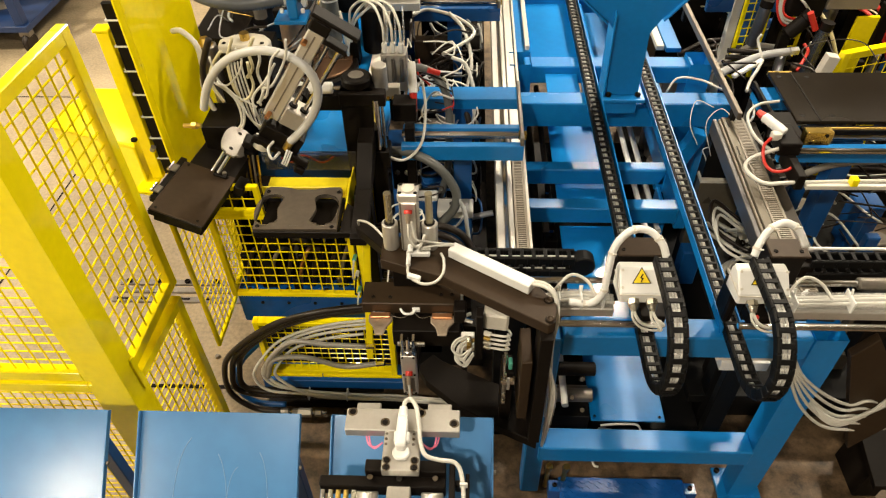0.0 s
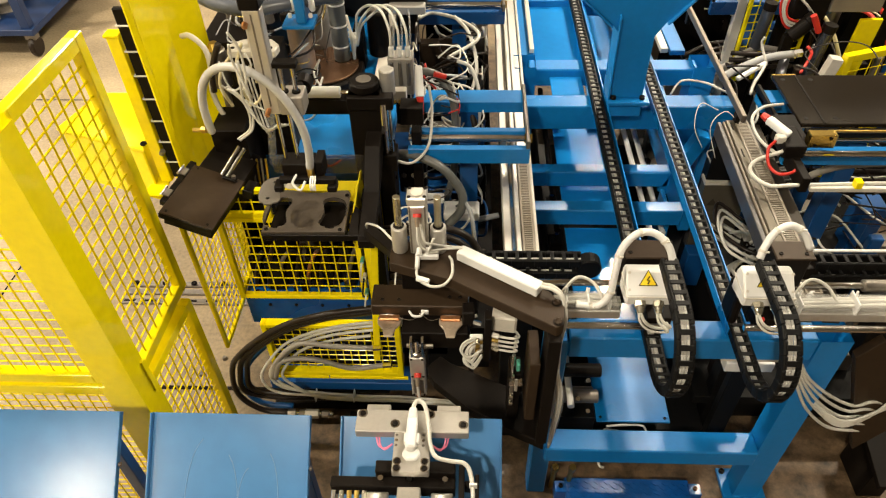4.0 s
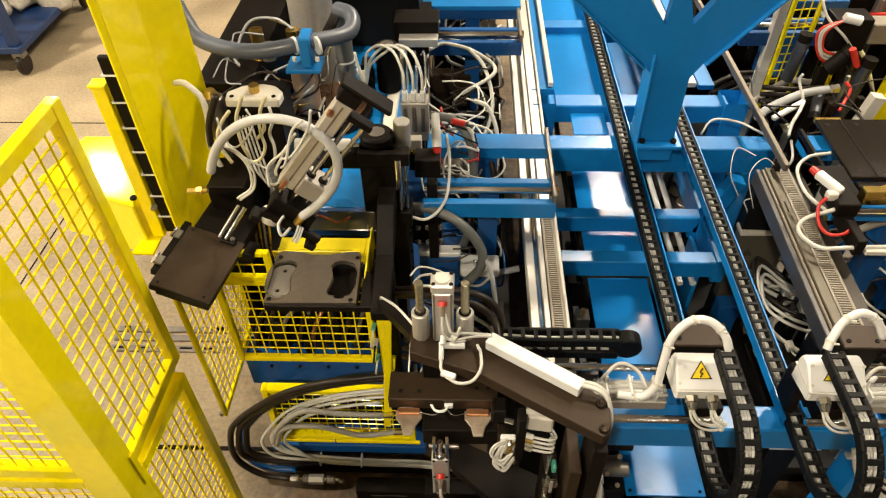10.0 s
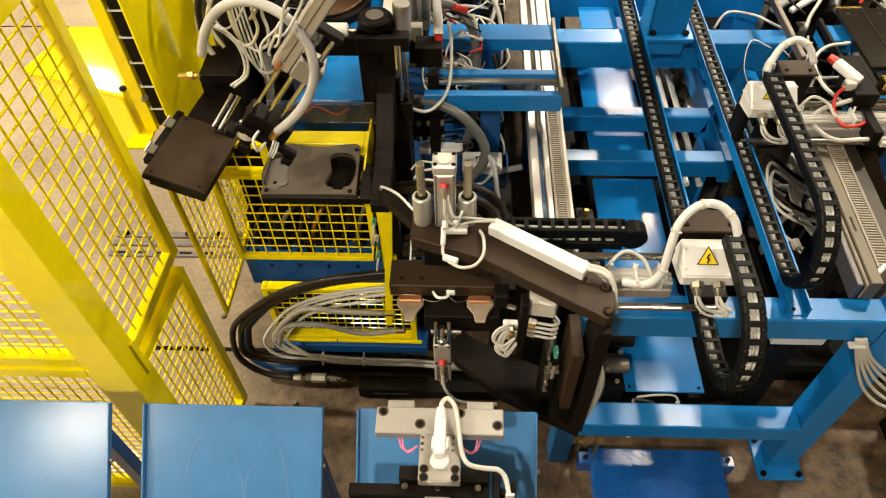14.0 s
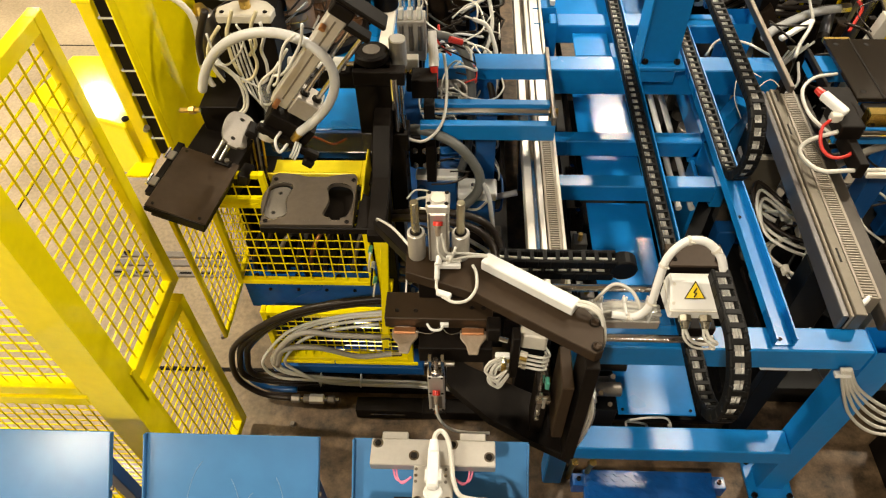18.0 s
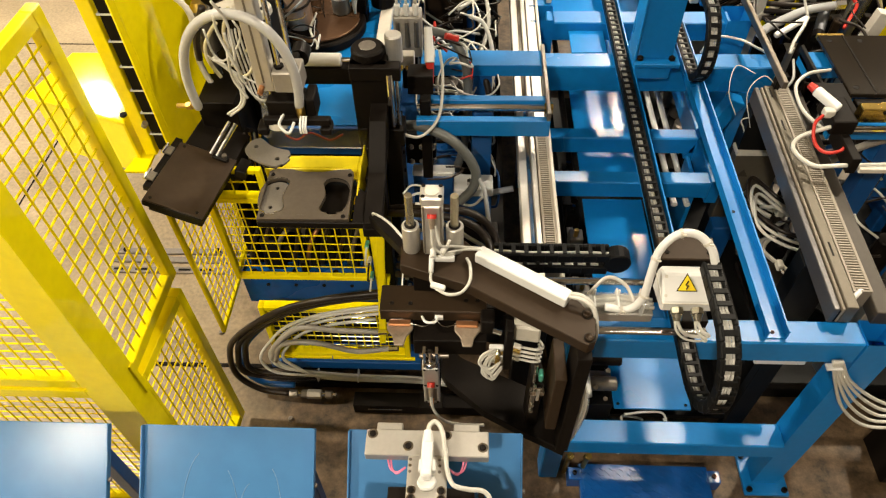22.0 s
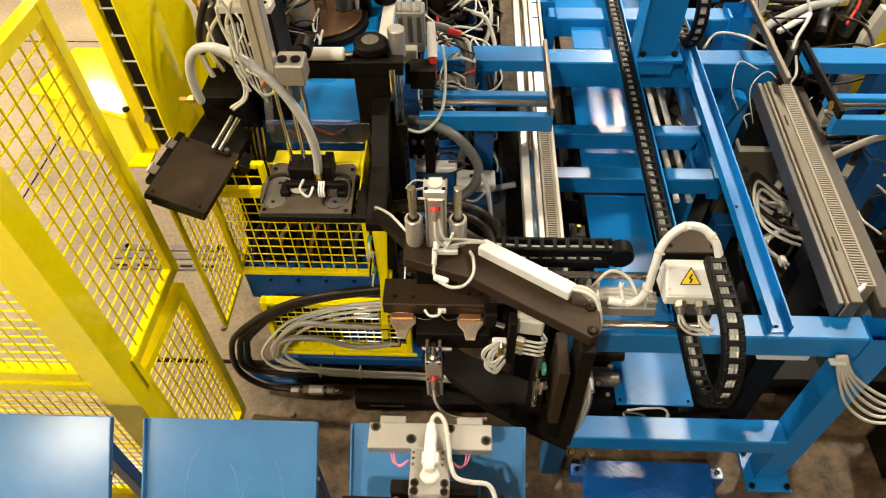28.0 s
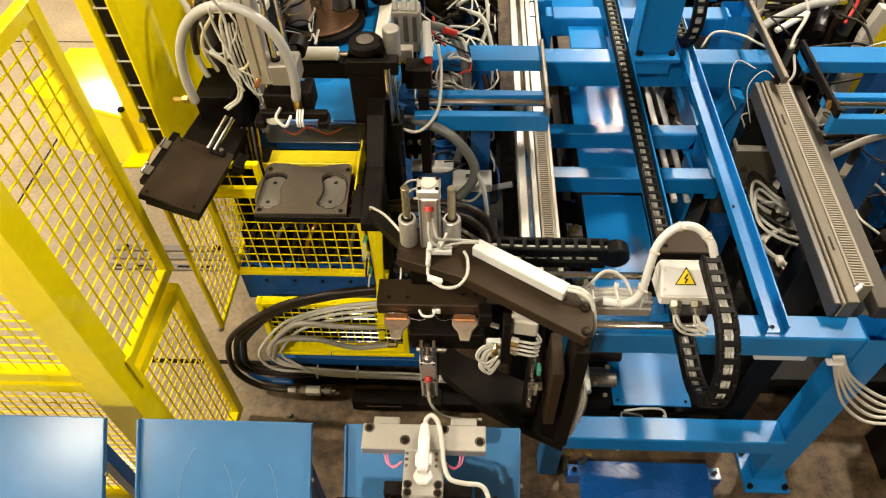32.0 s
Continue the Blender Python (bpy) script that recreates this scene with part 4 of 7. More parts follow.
# ---- silver head over the third chute ----
def silver_head():
    t = thing("silver_gripper", (-0.017, 0.4, 0.5), "milled aluminium T-shaped gripper head with a white plug", "gripper")
    part("cross_plate", box(-0.139, 0.104, 0.4535, 0.507, 0.905, 0.93, 0.002), ALU, t)
    part("stem", box(-0.053, 0.0235, 0.364, 0.453, 0.905, 0.93, 0.002), ALU, t)
    for x in (-0.118, 0.036):
        part("end_lug", box(x - 0.002, x + 0.05, 0.5075, 0.525, 0.908, 0.924), ALU, t)
    for x, y in ((-0.126, 0.497), (-0.054, 0.473), (0.092, 0.473), (0.021, 0.497)):
        part("counterbore", rod((x, y, 0.93), (x, y, 0.9306), 0.0102, seg=20), STEEL, t)
        bolt(t, (x, y, 0.9305), 0.0065, 0.0015)
    for x in (-0.045, 0.012):
        for y in (0.3705, 0.386):
            part("counterbore", rod((x + 0.002, y, 0.93), (x + 0.002, y, 0.9306), 0.0085, seg=18), STEEL, t)
            bolt(t, (x + 0.002, y, 0.9305), 0.006, 0.0015)
        for k in range(3):
            part("dowel", rod((x - 0.003, 0.422 + 0.012 * k, 0.93), (x - 0.003, 0.422 + 0.012 * k, 0.9305), 0.0032, seg=10), STEEL if k % 2 else DULL, t)
    plug = part("plug", prism([(-0.034, 0.398), (-0.024, 0.384), (-0.004, 0.384), (0.006, 0.398), (-0.001, 0.413), (-0.027, 0.413)], 0.93, 0.941, "z", 0.003), WHITE, t, "white plastic cable plug")
    part("hood", box(-0.026, -0.004, 0.40, 0.472, 0.941, 0.962, 0.005), WHITE, plug)
    part("latch", box(-0.030, 0.002, 0.414, 0.437, 0.942, 0.957, 0.002), WHITE, plug)
    part("rib", box(-0.023, -0.007, 0.403, 0.41, 0.9622, 0.965, 0.001), WHITE, plug)
    part("neck", rod((-0.015, 0.472, 0.952), (-0.015, 0.494, 0.957), 0.0115, 0.008, seg=18), WHITE, plug)
    part("cable", sweep([(-0.015, 0.49, 0.957), (-0.012, 0.503, 0.962), (-0.001, 0.509, 0.964), (0.012, 0.494, 0.957), (0.020, 0.453, 0.945), (0.024, 0.423, 0.937), (0.036, 0.398, 0.93), (0.065, 0.394, 0.92), (0.094, 0.394, 0.912), (0.108, 0.378, 0.90), (0.114, 0.335, 0.88), (0.11, 0.29, 0.84)], 0.0048), CABLE, plug)
    part("cable_tie", box(0.106, 0.122, 0.352, 0.357, 0.885, 0.901, 0.001), WHITE, plug)
    for s in (-1, 1):
        for k in range(2):
            part("pink_tube", sweep([(-0.017 + s * (0.078 - 0.006 * k), 0.456, 0.905), (-0.017 + s * (0.072 - 0.004 * k), 0.440, 0.896), (-0.017 + s * 0.058, 0.434 - 0.003 * k, 0.895), (-0.017 + s * 0.042, 0.442, 0.90)], 0.0019), PINK, t)
    part("carrier", box(-0.09, 0.077, 0.3755, 0.402, 0.86, 0.904), BLACK, t)
    part("crossbar", box(-0.183, 0.077, 0.352, 0.375, 0.845, 0.885), BLACK, t)
    part("rear_block", box(-0.042, 0.006, 0.27, 0.351, 0.85, 0.89), ALU, t)
    for x in (-0.084, 0.05):
        part("air_cylinder", rod((x, 0.349, 0.868), (x, 0.13, 0.74), 0.023, seg=28, bevel=0.002), ALU, t)
        part("stud", rod((x + 0.006, 0.366, 0.885), (x + 0.006, 0.366, 0.897), 0.006), STEEL, t)
    part("stud", rod((-0.018, 0.366, 0.885), (-0.018, 0.366, 0.893), 0.007, seg=6), STEEL, t)
    for k in range(5):
        x = -0.176 + 0.016 * k
        part("fitting", rod((x, 0.351, 0.868), (x, 0.33, 0.858), 0.0055, seg=8), (STEEL, NICKELM, BRASS, BRASS, NICKELM)[k], t)
        part("fitting_tube", sweep([(x, 0.33, 0.858), (x, 0.31, 0.845), (x + 0.004, 0.28, 0.80)], 0.0035), CLEAR if k % 2 else CABLE, t)
    part("strap", box(0.084, 0.096, 0.25, 0.40, 0.84, 0.895), BLACK, t)
    part("strap", box(0.118, 0.126, 0.25, 0.385, 0.84, 0.885), BLACK, t)
    for y in (0.30, 0.36):
        part("strap_rung", box(0.0965, 0.1175, y, y + 0.015, 0.85, 0.875), BLACK, t)
    part("arm", box(-0.06, 0.02, -0.3, 0.34, 0.5, 0.56), BLACK, t)
    part("arm_post", box(-0.06, 0.02, 0.285, 0.345, 0.5, 0.845), BLACK, t)
    part("column", box(-0.06, 0.02, -0.35, -0.25, 0, 0.6), BLACK, t)


silver_head()


# ---- carriages with box, hose arch and rods ----
def carriage(dx, sign):
    """sign 1: rods reach to -x; -1: to +x."""
    t = thing("carriage", (0.53 + dx, 0.83, 0.866), "carriage with a white junction box and a yellow warning sign", "carriage", "carriages")
    x0, x1 = 0.466 + dx, 0.581 + dx
    b = part("junction_box", prism([(0.757, 1.0), (0.835, 0.985), (0.838, 1.045), (0.83, 1.064), (0.806, 1.066), (0.757, 1.03)], x0, x1, "x", 0.004), WHITE, t, "white plastic junction box")
    n = Vector((0, -0.04, 0.043)).normalized()
    n = Vector((0, -n.z, n.y)) if n.z < 0 else Vector((0, -0.7, 0.714))
    up = Vector((0, 0.714, 0.7))
    c = Vector((0.515 + dx, 0.7855, 1.0545))

    def tri(size, off, name, m):
        e = [c + n * off + Vector((size * math.cos(a), 0, 0)) + up * size * math.sin(a) for a in (math.pi / 2, math.pi * 7 / 6, math.pi * 11 / 6)]
        bm = bmesh.new()
        bm.faces.new([bm.verts.new(q) for q in e])
        got = bmesh.ops.extrude_face_region(bm, geom=bm.faces[:])
        bmesh.ops.translate(bm, verts=[v for v in got["geom"] if isinstance(v, bmesh.types.BMVert)], vec=n * 0.0006)
        bmesh.ops.recalc_face_normals(bm, faces=bm.faces)
        part(name, bm, m, b)

    tri(0.0255, 0.0004, "sign_border", DARK)
    tri(0.0215, 0.0012, "warning_sign", SIGNY)
    p = [c + n * 0.0022 + Vector((u, 0, 0)) + up * v for u, v in ((0.003, 0.010), (-0.003, 0.0), (0.003, 0.0), (-0.002, -0.009))]
    for a, q in zip(p, p[1:]):
        part("bolt_symbol", bar(a, q, 0.003, 0.0006, 0), DARK, b)
    for x in (x0 + 0.006, x1 - 0.006):
        for v in (-0.022, 0.018):
            part("lid_screw", rod(Vector((x, c.y, c.z)) + up * v + n * 0.0002, Vector((x, c.y, c.z)) + up * v + n * 0.002, 0.0035, seg=10), CREAM, b)
    part("lid_seam", box(x0 - 0.0012, x1 + 0.0012, 0.7562, 0.8385, 1.026, 1.0285, 0), CREAM, b)
    for x in (0.498 + dx, 0.54 + dx):
        part("gland", rod((x, 0.757, 1.013), (x, 0.745, 1.008), 0.0135, seg=6), NICKELM, b)
        part("gland_nut", rod((x, 0.745, 1.008), (x, 0.732, 1.0), 0.0122, 0.0075, seg=18), NICKELM, b)
        part("cable", sweep([(x, 0.735, 1.0), (x + 0.010, 0.72, 0.985), (x + 0.028, 0.716, 0.972), (0.555 + dx, 0.72, 0.962), (0.572 + dx, 0.75, 0.945)], 0.004), CABLE, b)
        part("cable", sweep([(x - 0.004, 0.735, 1.0), (x + 0.0, 0.718, 0.985), (x + 0.022, 0.708, 0.968), (0.56 + dx, 0.715, 0.955), (0.57 + dx, 0.75, 0.94)], 0.0028), CABLE, b)
    bx0, bx1 = (x0 + 0.005, x1 + 0.002) if sign > 0 else (x0 + 0.088, x1 + 0.056)
    part("bracket", box(bx0, bx1, 0.85, 0.90, 0.90, 1.065), BLACK, t)
    part("bracket_top", box(bx0 - 0.002, bx1 + 0.006, 0.842, 0.905, 1.0655, 1.072), BROWN, t)
    for bx in (bx0 + 0.012, bx1 - 0.012):
        bolt(t, (bx, 0.86, 1.072), 0.005, 0.003)
    cx = (0.575 if sign > 0 else 0.775)
    end = Vector((cx, 0.815, 1.10))
    if sign > 0:
        arch = [(0.36, 0.79, 0.965), (0.41, 0.785, 0.965), (0.435, 0.79, 1.0), (0.441, 0.805, 1.06), (0.452, 0.828, 1.115), (0.485, 0.845, 1.147), (0.525, 0.845, 1.147), (0.555, 0.828, 1.125), (0.568, 0.81, 1.095)]
    else:
        arch = [end + Vector((-0.012, 0.0, 0.0)), (0.772, 0.83, 1.122), (0.793, 0.85, 1.148), (0.828, 0.862, 1.16), (0.862, 0.857, 1.142), (0.885, 0.845, 1.105)]
    h = part("hose_arch", sweep(arch, 0.0088, 12), WHITE, t, "white spiral hose arch")
    line = smoothed(arch, 6)
    for k in range(4, len(line) - 3, 9):
        d = (line[k + 1] - line[k]).normalized()
        part("cable_tie", rod(line[k] - d * 0.003, line[k] + d * 0.003, 0.0102, seg=14), CREAM, h)
        part("tie_tail", bar(line[k] + Vector((0, -0.012, 0.008)), line[k] + Vector((0.004, -0.02, 0.016)), 0.004, 0.004, 0.001), CREAM, h)
    lo, hi = (0.30, 0.580) if sign > 0 else (0.757, 1.45)
    part("guide_rod", rod((lo, 0.752, 0.93), (hi, 0.752, 0.93), 0.0085, seg=20, bevel=0.001), STEEL, t)
    lo, hi = (0.14, 0.48) if sign > 0 else (0.86, 1.45)
    part("guide_rod", rod((lo, 0.858, 0.968), (hi, 0.858, 0.968), 0.0085, seg=20), STEEL, t)
    lo, hi = (0.305, 0.47) if sign > 0 else (0.86, 1.45)
    part("profile", box(lo, hi, 0.785, 0.83, 0.915, 0.945, 0.003), ALU, t)
    part("clear_cover", box(lo + 0.005, hi - 0.01, 0.79, 0.826, 0.946, 0.975, 0.004), CLEAR, t)
    for k in range(3):
        y = 0.797 + 0.011 * k
        part("cable", sweep([(lo, y, 0.955), ((lo + hi) / 2, y + 0.004, 0.962 + 0.004 * (k % 2)), (hi, y, 0.955)], 0.0045), CABLE, t)
    m = 5 if sign < 0 else 3
    for k in range(m):
        x = lo + 0.03 + (hi - lo - 0.06) * k / (m - 1)
        part("cable_tie", box(x, x + 0.004, 0.782, 0.833, 0.944, 0.979, 0.001), WHITE, t)
        part("tie_tail", bar((x + 0.002, 0.812, 0.978), (x + 0.004, 0.818, 0.992), 0.005, 0.005, 0.001), WHITE, t)
    part("cable_loop", sweep([(lo + 0.02, 0.82, 0.97), (lo + 0.06, 0.845, 1.0), (lo + 0.10, 0.835, 0.99), (lo + 0.12, 0.80, 0.97)], 0.004), CABLE, t)
    part("slide_shoe", box(0.54 + dx, 0.60 + dx, 0.79, 0.85, 0.868, 0.915), BLACK, t)
    if sign < 0:
        part("rod_bearing", rod((1.06, 0.858, 0.968), (1.3, 0.858, 0.968), 0.0155, seg=22, bevel=0.003), DULL, t)
        part("white_rod", rod((1.0, 1.0, 0.948), (1.45, 1.0, 0.95), 0.0042), WHITE, t)
        part("chain_bar", box(0.93, 1.0, 0.94, 0.97, 0.90, 0.94), BLACK, t)
        part("red_sensor", box(0.80, 0.808, 0.765, 0.775, 0.935, 0.945), RED, t)
        part("black_end", box(0.742, 0.765, 0.80, 0.87, 0.88, 0.99, 0.01), BLACK, t)
        part("tool_plate", prism([(1.075, 0.80), (1.235, 0.36), (1.30, 0.48), (1.28, 0.63), (1.12, 0.87)], 0.765, 0.79, "y"), BROWN, t)
        part("tool_arm", box(1.09, 1.15, 0.79, 0.84, 0.76, 0.92), BLACK, t)
        for k in range(5):
            w = (0.0, 0.9, 0.3, 1.3, 0.6)[k]
            part("drop_cable", sweep([(0.99 + 0.008 * k, 0.875, 0.74), (1.0 + 0.008 * k, 0.86, 0.64), (1.05, 0.80, 0.565 + 0.015 * w), (1.125, 0.745, 0.52 + 0.02 * w), (1.19 + 0.01 * w, 0.742, 0.575 + 0.02 * w), (1.235 + 0.02 * k, 0.745, 0.70 + 0.01 * k)], 0.0042), CABLE, t)
    return t


carriage_a = carriage(0.0, 1)
carriage_b = carriage(0.268, -1)

# ---- cable chains that roll between trough and carriage ----
LINK, R_CHAIN, Z_LOW, Z_UP = 0.030, 0.118, 0.857, 1.093


def link_meshes():
    bm = bmesh.new()
    w, h = 0.0152, 0.013
    for s in (-1, 1):
        box(s * w - 0.0052, s * w + 0.0045, -LINK * 0.56, LINK * 0.56, -h, h, 0.003, bm)
    box(-w, w, -0.0062, 0.0062, -h - 0.002, -h + 0.002, 0.001, bm)
    box(-w, w, -0.005, 0.005, h - 0.002, h + 0.002, 0.001, bm)
    me = bpy.data.meshes.new("link")
    bm.to_mesh(me)
    bm.free()
    me.materials.append(DARK)
    bm = bmesh.new()
    for k, x in enumerate((-0.0065, 0.0005, 0.0066)):
        rod((x, -LINK * 0.52, -0.003 + 0.003 * (k % 2)), (x, LINK * 0.52, -0.003 + 0.003 * (k % 2)), (0.0036, 0.0038, 0.003)[k], seg=8, bm=bm)
    for f in bm.faces:
        f.smooth = True
    ca = bpy.data.meshes.new("cable_run")
    bm.to_mesh(ca)
    bm.free()
    ca.materials.append(RUNM)
    return me, ca


LINK_MESH, RUN_MESH = link_meshes()


def link_pose(s, y_far, bend):
    """Pose of the link at length s from the fixed end: along the trough, round the bend, back on top."""
    low, arc = y_far - bend, math.pi * R_CHAIN
    if s < low:
        return pose(0, y_far - s, Z_LOW)
    if s < low + arc:
        a = (s - low) / R_CHAIN
        return pose(0, bend - R_CHAIN * math.sin(a), (Z_LOW + Z_UP) / 2 - R_CHAIN * math.cos(a), -math.degrees(a))
    return pose(0, bend + (s - low - arc), Z_UP, -180)


def chain(x, y_far, bend0, y_end, label):
    t = thing("cable_chain", (x, 0, 0), label, "cable chain", "cable chains")
    total = (y_far - bend0) + math.pi * R_CHAIN + (y_end - bend0)
    links = []
    for k in range(int(total / LINK) + 1):
        ob = new("link", LINK_MESH)
        ob.parent = t
        ob.matrix_basis = link_pose(k * LINK, y_far, bend0)
        run = new("cable_run", RUN_MESH)
        run.parent = ob
        links.append((ob, k * LINK))
    return t, links


chain_a, links_a = chain(0.558, 3.2, 0.682, 0.81, "black plastic cable chain with white cables, looped at the carriage")
chain_b, links_b = chain(0.7745, 3.0, 0.672, 0.81, "black plastic cable chain with white cables in the blue trough")


def flat_chain(x0, x1, y, z, label, turn):
    """A chain laid along x that doubles back on itself."""
    t = thing("cable_chain", (x0, y, z), label, "cable chain", "cable chains")
    s, r = 0.0, 0.022
    n = int((x1 - x0) / LINK)
    for row, zz in ((0, z - r), (1, z + r)):
        for k in range(n):
            ob = new("link", LINK_MESH)
            ob.parent = t
            ob.matrix_basis = Matrix.Translation((k * LINK + LINK / 2, 0, zz - z)) @ pose(0, 0, 0, 0, 0, 90)
    for zz in (z + r, z - r):
        part("inner_cable", sweep([(x0, y + 0.004, zz), ((2 * x0 + x1) / 3, y - 0.004, zz + 0.003), ((x0 + 2 * x1) / 3, y + 0.003, zz - 0.002), (x1 - 0.01, y, zz)], 0.0032), CABLE, t)
    part("bend_link", rod((x1 if turn > 0 else x0, y - 0.019, z), (x1 if turn > 0 else x0, y + 0.019, z), r + 0.011, seg=18, bevel=0.003), DARK, t)
    return t


for zz in (0.908, 0.952):
    for k in range(15):
        ob = new("chain_link", LINK_MESH)
        ob.parent = carriage_b
        ob.matrix_basis = Matrix.Translation((1.0 + k * LINK - 0.798, 0.955 - 0.83, zz - 0.866)) @ pose(0, 0, 0, 0, 0, 90)

flat_chain(0.12, 0.412, 0.955, 0.93, "black plastic cable chain doubled back under the carriage", 1)


# ---- tilted magazine and the pick unit above the table ----
def magazine():
    t = thing("pad_magazine", (-0.6, 1.1, 0.5), "dark steel pad magazine tilted beside the table", "magazine")
    ux = Vector((0.139, -0.024, -0.04)).normalized()
    uy = (Vector((0.033, 0.208, 0.0)) - ux * ux.dot(Vector((0.033, 0.208, 0.0)))).normalized()
    uz = ux.cross(uy)
    m = Matrix.Translation((-0.544, 1.203, 1.0)) @ Matrix((ux, uy, uz)).transposed().to_4x4()

    def slab(name, *c, mt=BLACK, bevel=0.002):
        return part(name, turned(box(*c, bevel), m), mt, t)

    slab("lid", -0.15, 0.0, -0.21, 0.0, 0, 0.006, mt=BROWN, bevel=0.0012)
    slab("stop_edge", -0.15, 0.0, -0.213, -0.2105, -0.012, 0.004)
    slab("under_box", -0.145, -0.01, -0.195, -0.005, -0.05, -0.001)
    slab("hinge_strip", -0.168, -0.1505, -0.17, 0.012, -0.012, 0.004, bevel=0.001)
    for y in (-0.15, -0.055):
        h = slab("hinge", -0.176, -0.152, y, y + 0.028, 0.0045, 0.010, mt=DULL, bevel=0.001)
        part("hinge_pin", turned(rod((-0.172, y - 0.004, 0.011), (-0.172, y + 0.032, 0.011), 0.0035, seg=10), m), STEEL, h)
    for x in (-0.135, -0.02):
        for y in (-0.198, -0.012):
            part("lid_screw", turned(rod((x, y, 0.006), (x, y, 0.0072), 0.004, seg=10), m), BLACK, t)
    slab("rear_housing", -0.15, -0.012, 0.014, 0.15, -0.16, -0.02)
    for x in (-0.05, -0.034):
        part("guide_rod", turned(rod((x - 0.012, -0.018, 0.018), (x + 0.004, 0.06, 0.07), 0.0058), m), STEEL, t)
    slab("rod_clamp", -0.06, -0.02, -0.022, -0.004, 0.0062, 0.016)
    part("rod_screw", turned(rod((-0.03, -0.012, 0.016), (-0.03, -0.012, 0.024), 0.006, seg=10), m), DULL, t)
    slab("end_block", 0.0005, 0.03, -0.02, 0.03, -0.04, -0.01)
    part("fitting", rod((-0.65, 1.215, 1.172), (-0.6, 1.212, 1.175), 0.006, seg=10), BRASS, t)
    part("fitting_nut", rod((-0.625, 1.2135, 1.1735), (-0.612, 1.2125, 1.1745), 0.0105, seg=6), BRASS, t)
    part("support", box(-0.62, -0.57, 1.27, 1.31, 0.5, 0.92), BLACK, t)


magazine()

CASTM = mat("grey_cast_block", (0.3, 0.275, 0.24), 0.5, metal=0.4, grain=0.12, scale=25)
PIVOT, HUB = Vector((-0.345, 1.17, 1.27)), Vector((-0.085, 0, -0.035))


def pick_unit():
    t = thing("pick_unit", PIVOT, "aluminium pick-and-place unit with twin rods and a gripper", "pick unit")
    x, y, z = PIVOT
    part("guide_block", box(x - 0.032, x + 0.03, y - 0.03, y + 0.03, z - 0.002, z + 0.05, 0.003), CASTM, t)
    for k in (-0.018, 0.012):
        part("rod_bush", rod((x + k, y - 0.005, z + 0.05), (x + k, y - 0.005, z + 0.055), 0.011, seg=16), BLACK, t)
    c = part("air_cylinder", box(x - 0.074, x - 0.033, y - 0.022, y + 0.012, z - 0.005, z + 0.27, 0.003), ALU, t, "long aluminium air cylinder")
    part("end_cap", box(x - 0.078, x - 0.030, y - 0.027, y + 0.023, z + 0.27, z + 0.30, 0.003), BLACK, c)
    part("cap_plate", box(x - 0.086, x + 0.035, y - 0.027, y + 0.023, z + 0.301, z + 0.312, 0.003), BLACK, c)
    part("copper_port", rod((x - 0.07, y - 0.025, z + 0.24), (x - 0.07, y - 0.035, z + 0.235), 0.007), COPPER, c)
    part("copper_port", rod((x - 0.06, y - 0.024, z + 0.012), (x - 0.063, y - 0.042, z + 0.004), 0.0062), COPPER, c)
    part("slot", box(x - 0.056, x - 0.052, y - 0.0235, y - 0.0222, z + 0.02, z + 0.26, 0), DULL, c)
    rng = random.Random(14)
    for k in range(4):
        pts = [(x - 0.085 - 0.03 * rng.random(), y - 0.03 - 0.03 * rng.random(), z + 0.0 + 0.028 * k + 0.05 * j - 0.04 * (j % 2) * rng.random()) for j in range(4)]
        part("air_tube", sweep(pts, 0.0032), CABLE, c)
    part("swing_arm", box(x - 0.035, x + 0.005, y + 0.03, y + 0.10, z - 0.025, z + 0.02, 0.004), BLACK, t)
    part("swing_hub", rod((x, y + 0.10, z), (x, y + 0.14, z), 0.022, seg=24), BLACK, t)
    # sliding head
    h = part("slide_head", box(x - 0.06, x + 0.028, y - 0.032, y + 0.025, z - 0.07, z - 0.025, 0.003), BLACK, t)
    for k in (-0.018, 0.012):
        part("slide_rod", rod((x + k, y - 0.005, z - 0.03), (x + k, y - 0.005, z + 0.25), 0.0058, seg=14), STEEL, h)
    part("rod_yoke", box(x - 0.034, x + 0.026, y - 0.018, y + 0.012, z + 0.25, z + 0.264, 0.002), BLACK, h)
    part("piston_rod", rod((x - 0.05, y - 0.005, z - 0.03), (x - 0.05, y - 0.005, z + 0.20), 0.005, seg=12), STEEL, h)
    part("vacuum_cup", rod((x - 0.042, y - 0.026, z - 0.094), (x - 0.042, y - 0.026, z - 0.072), 0.028, 0.024, seg=28, bevel=0.003), CREAM, h)
    part("jaw", box(x - 0.07, x + 0.085, y - 0.05, y - 0.032, z - 0.08, z - 0.06, 0.003), BLACK, h)
    part("jaw_pad", box(x + 0.06, x + 0.085, y - 0.06, y - 0.02, z - 0.10, z - 0.08, 0.003), BLACK, h)
    part("jaw_pad", box(x - 0.085, x - 0.06, y - 0.06, y - 0.02, z - 0.10, z - 0.08, 0.003), BLACK, h)
    part("white_wire", sweep([(x - 0.02, y - 0.045, z - 0.05), (x - 0.025, y - 0.075, z - 0.055), (x - 0.005, y - 0.085, z - 0.07), (x + 0.005, y - 0.06, z - 0.06)], 0.0035), WHITE, h)
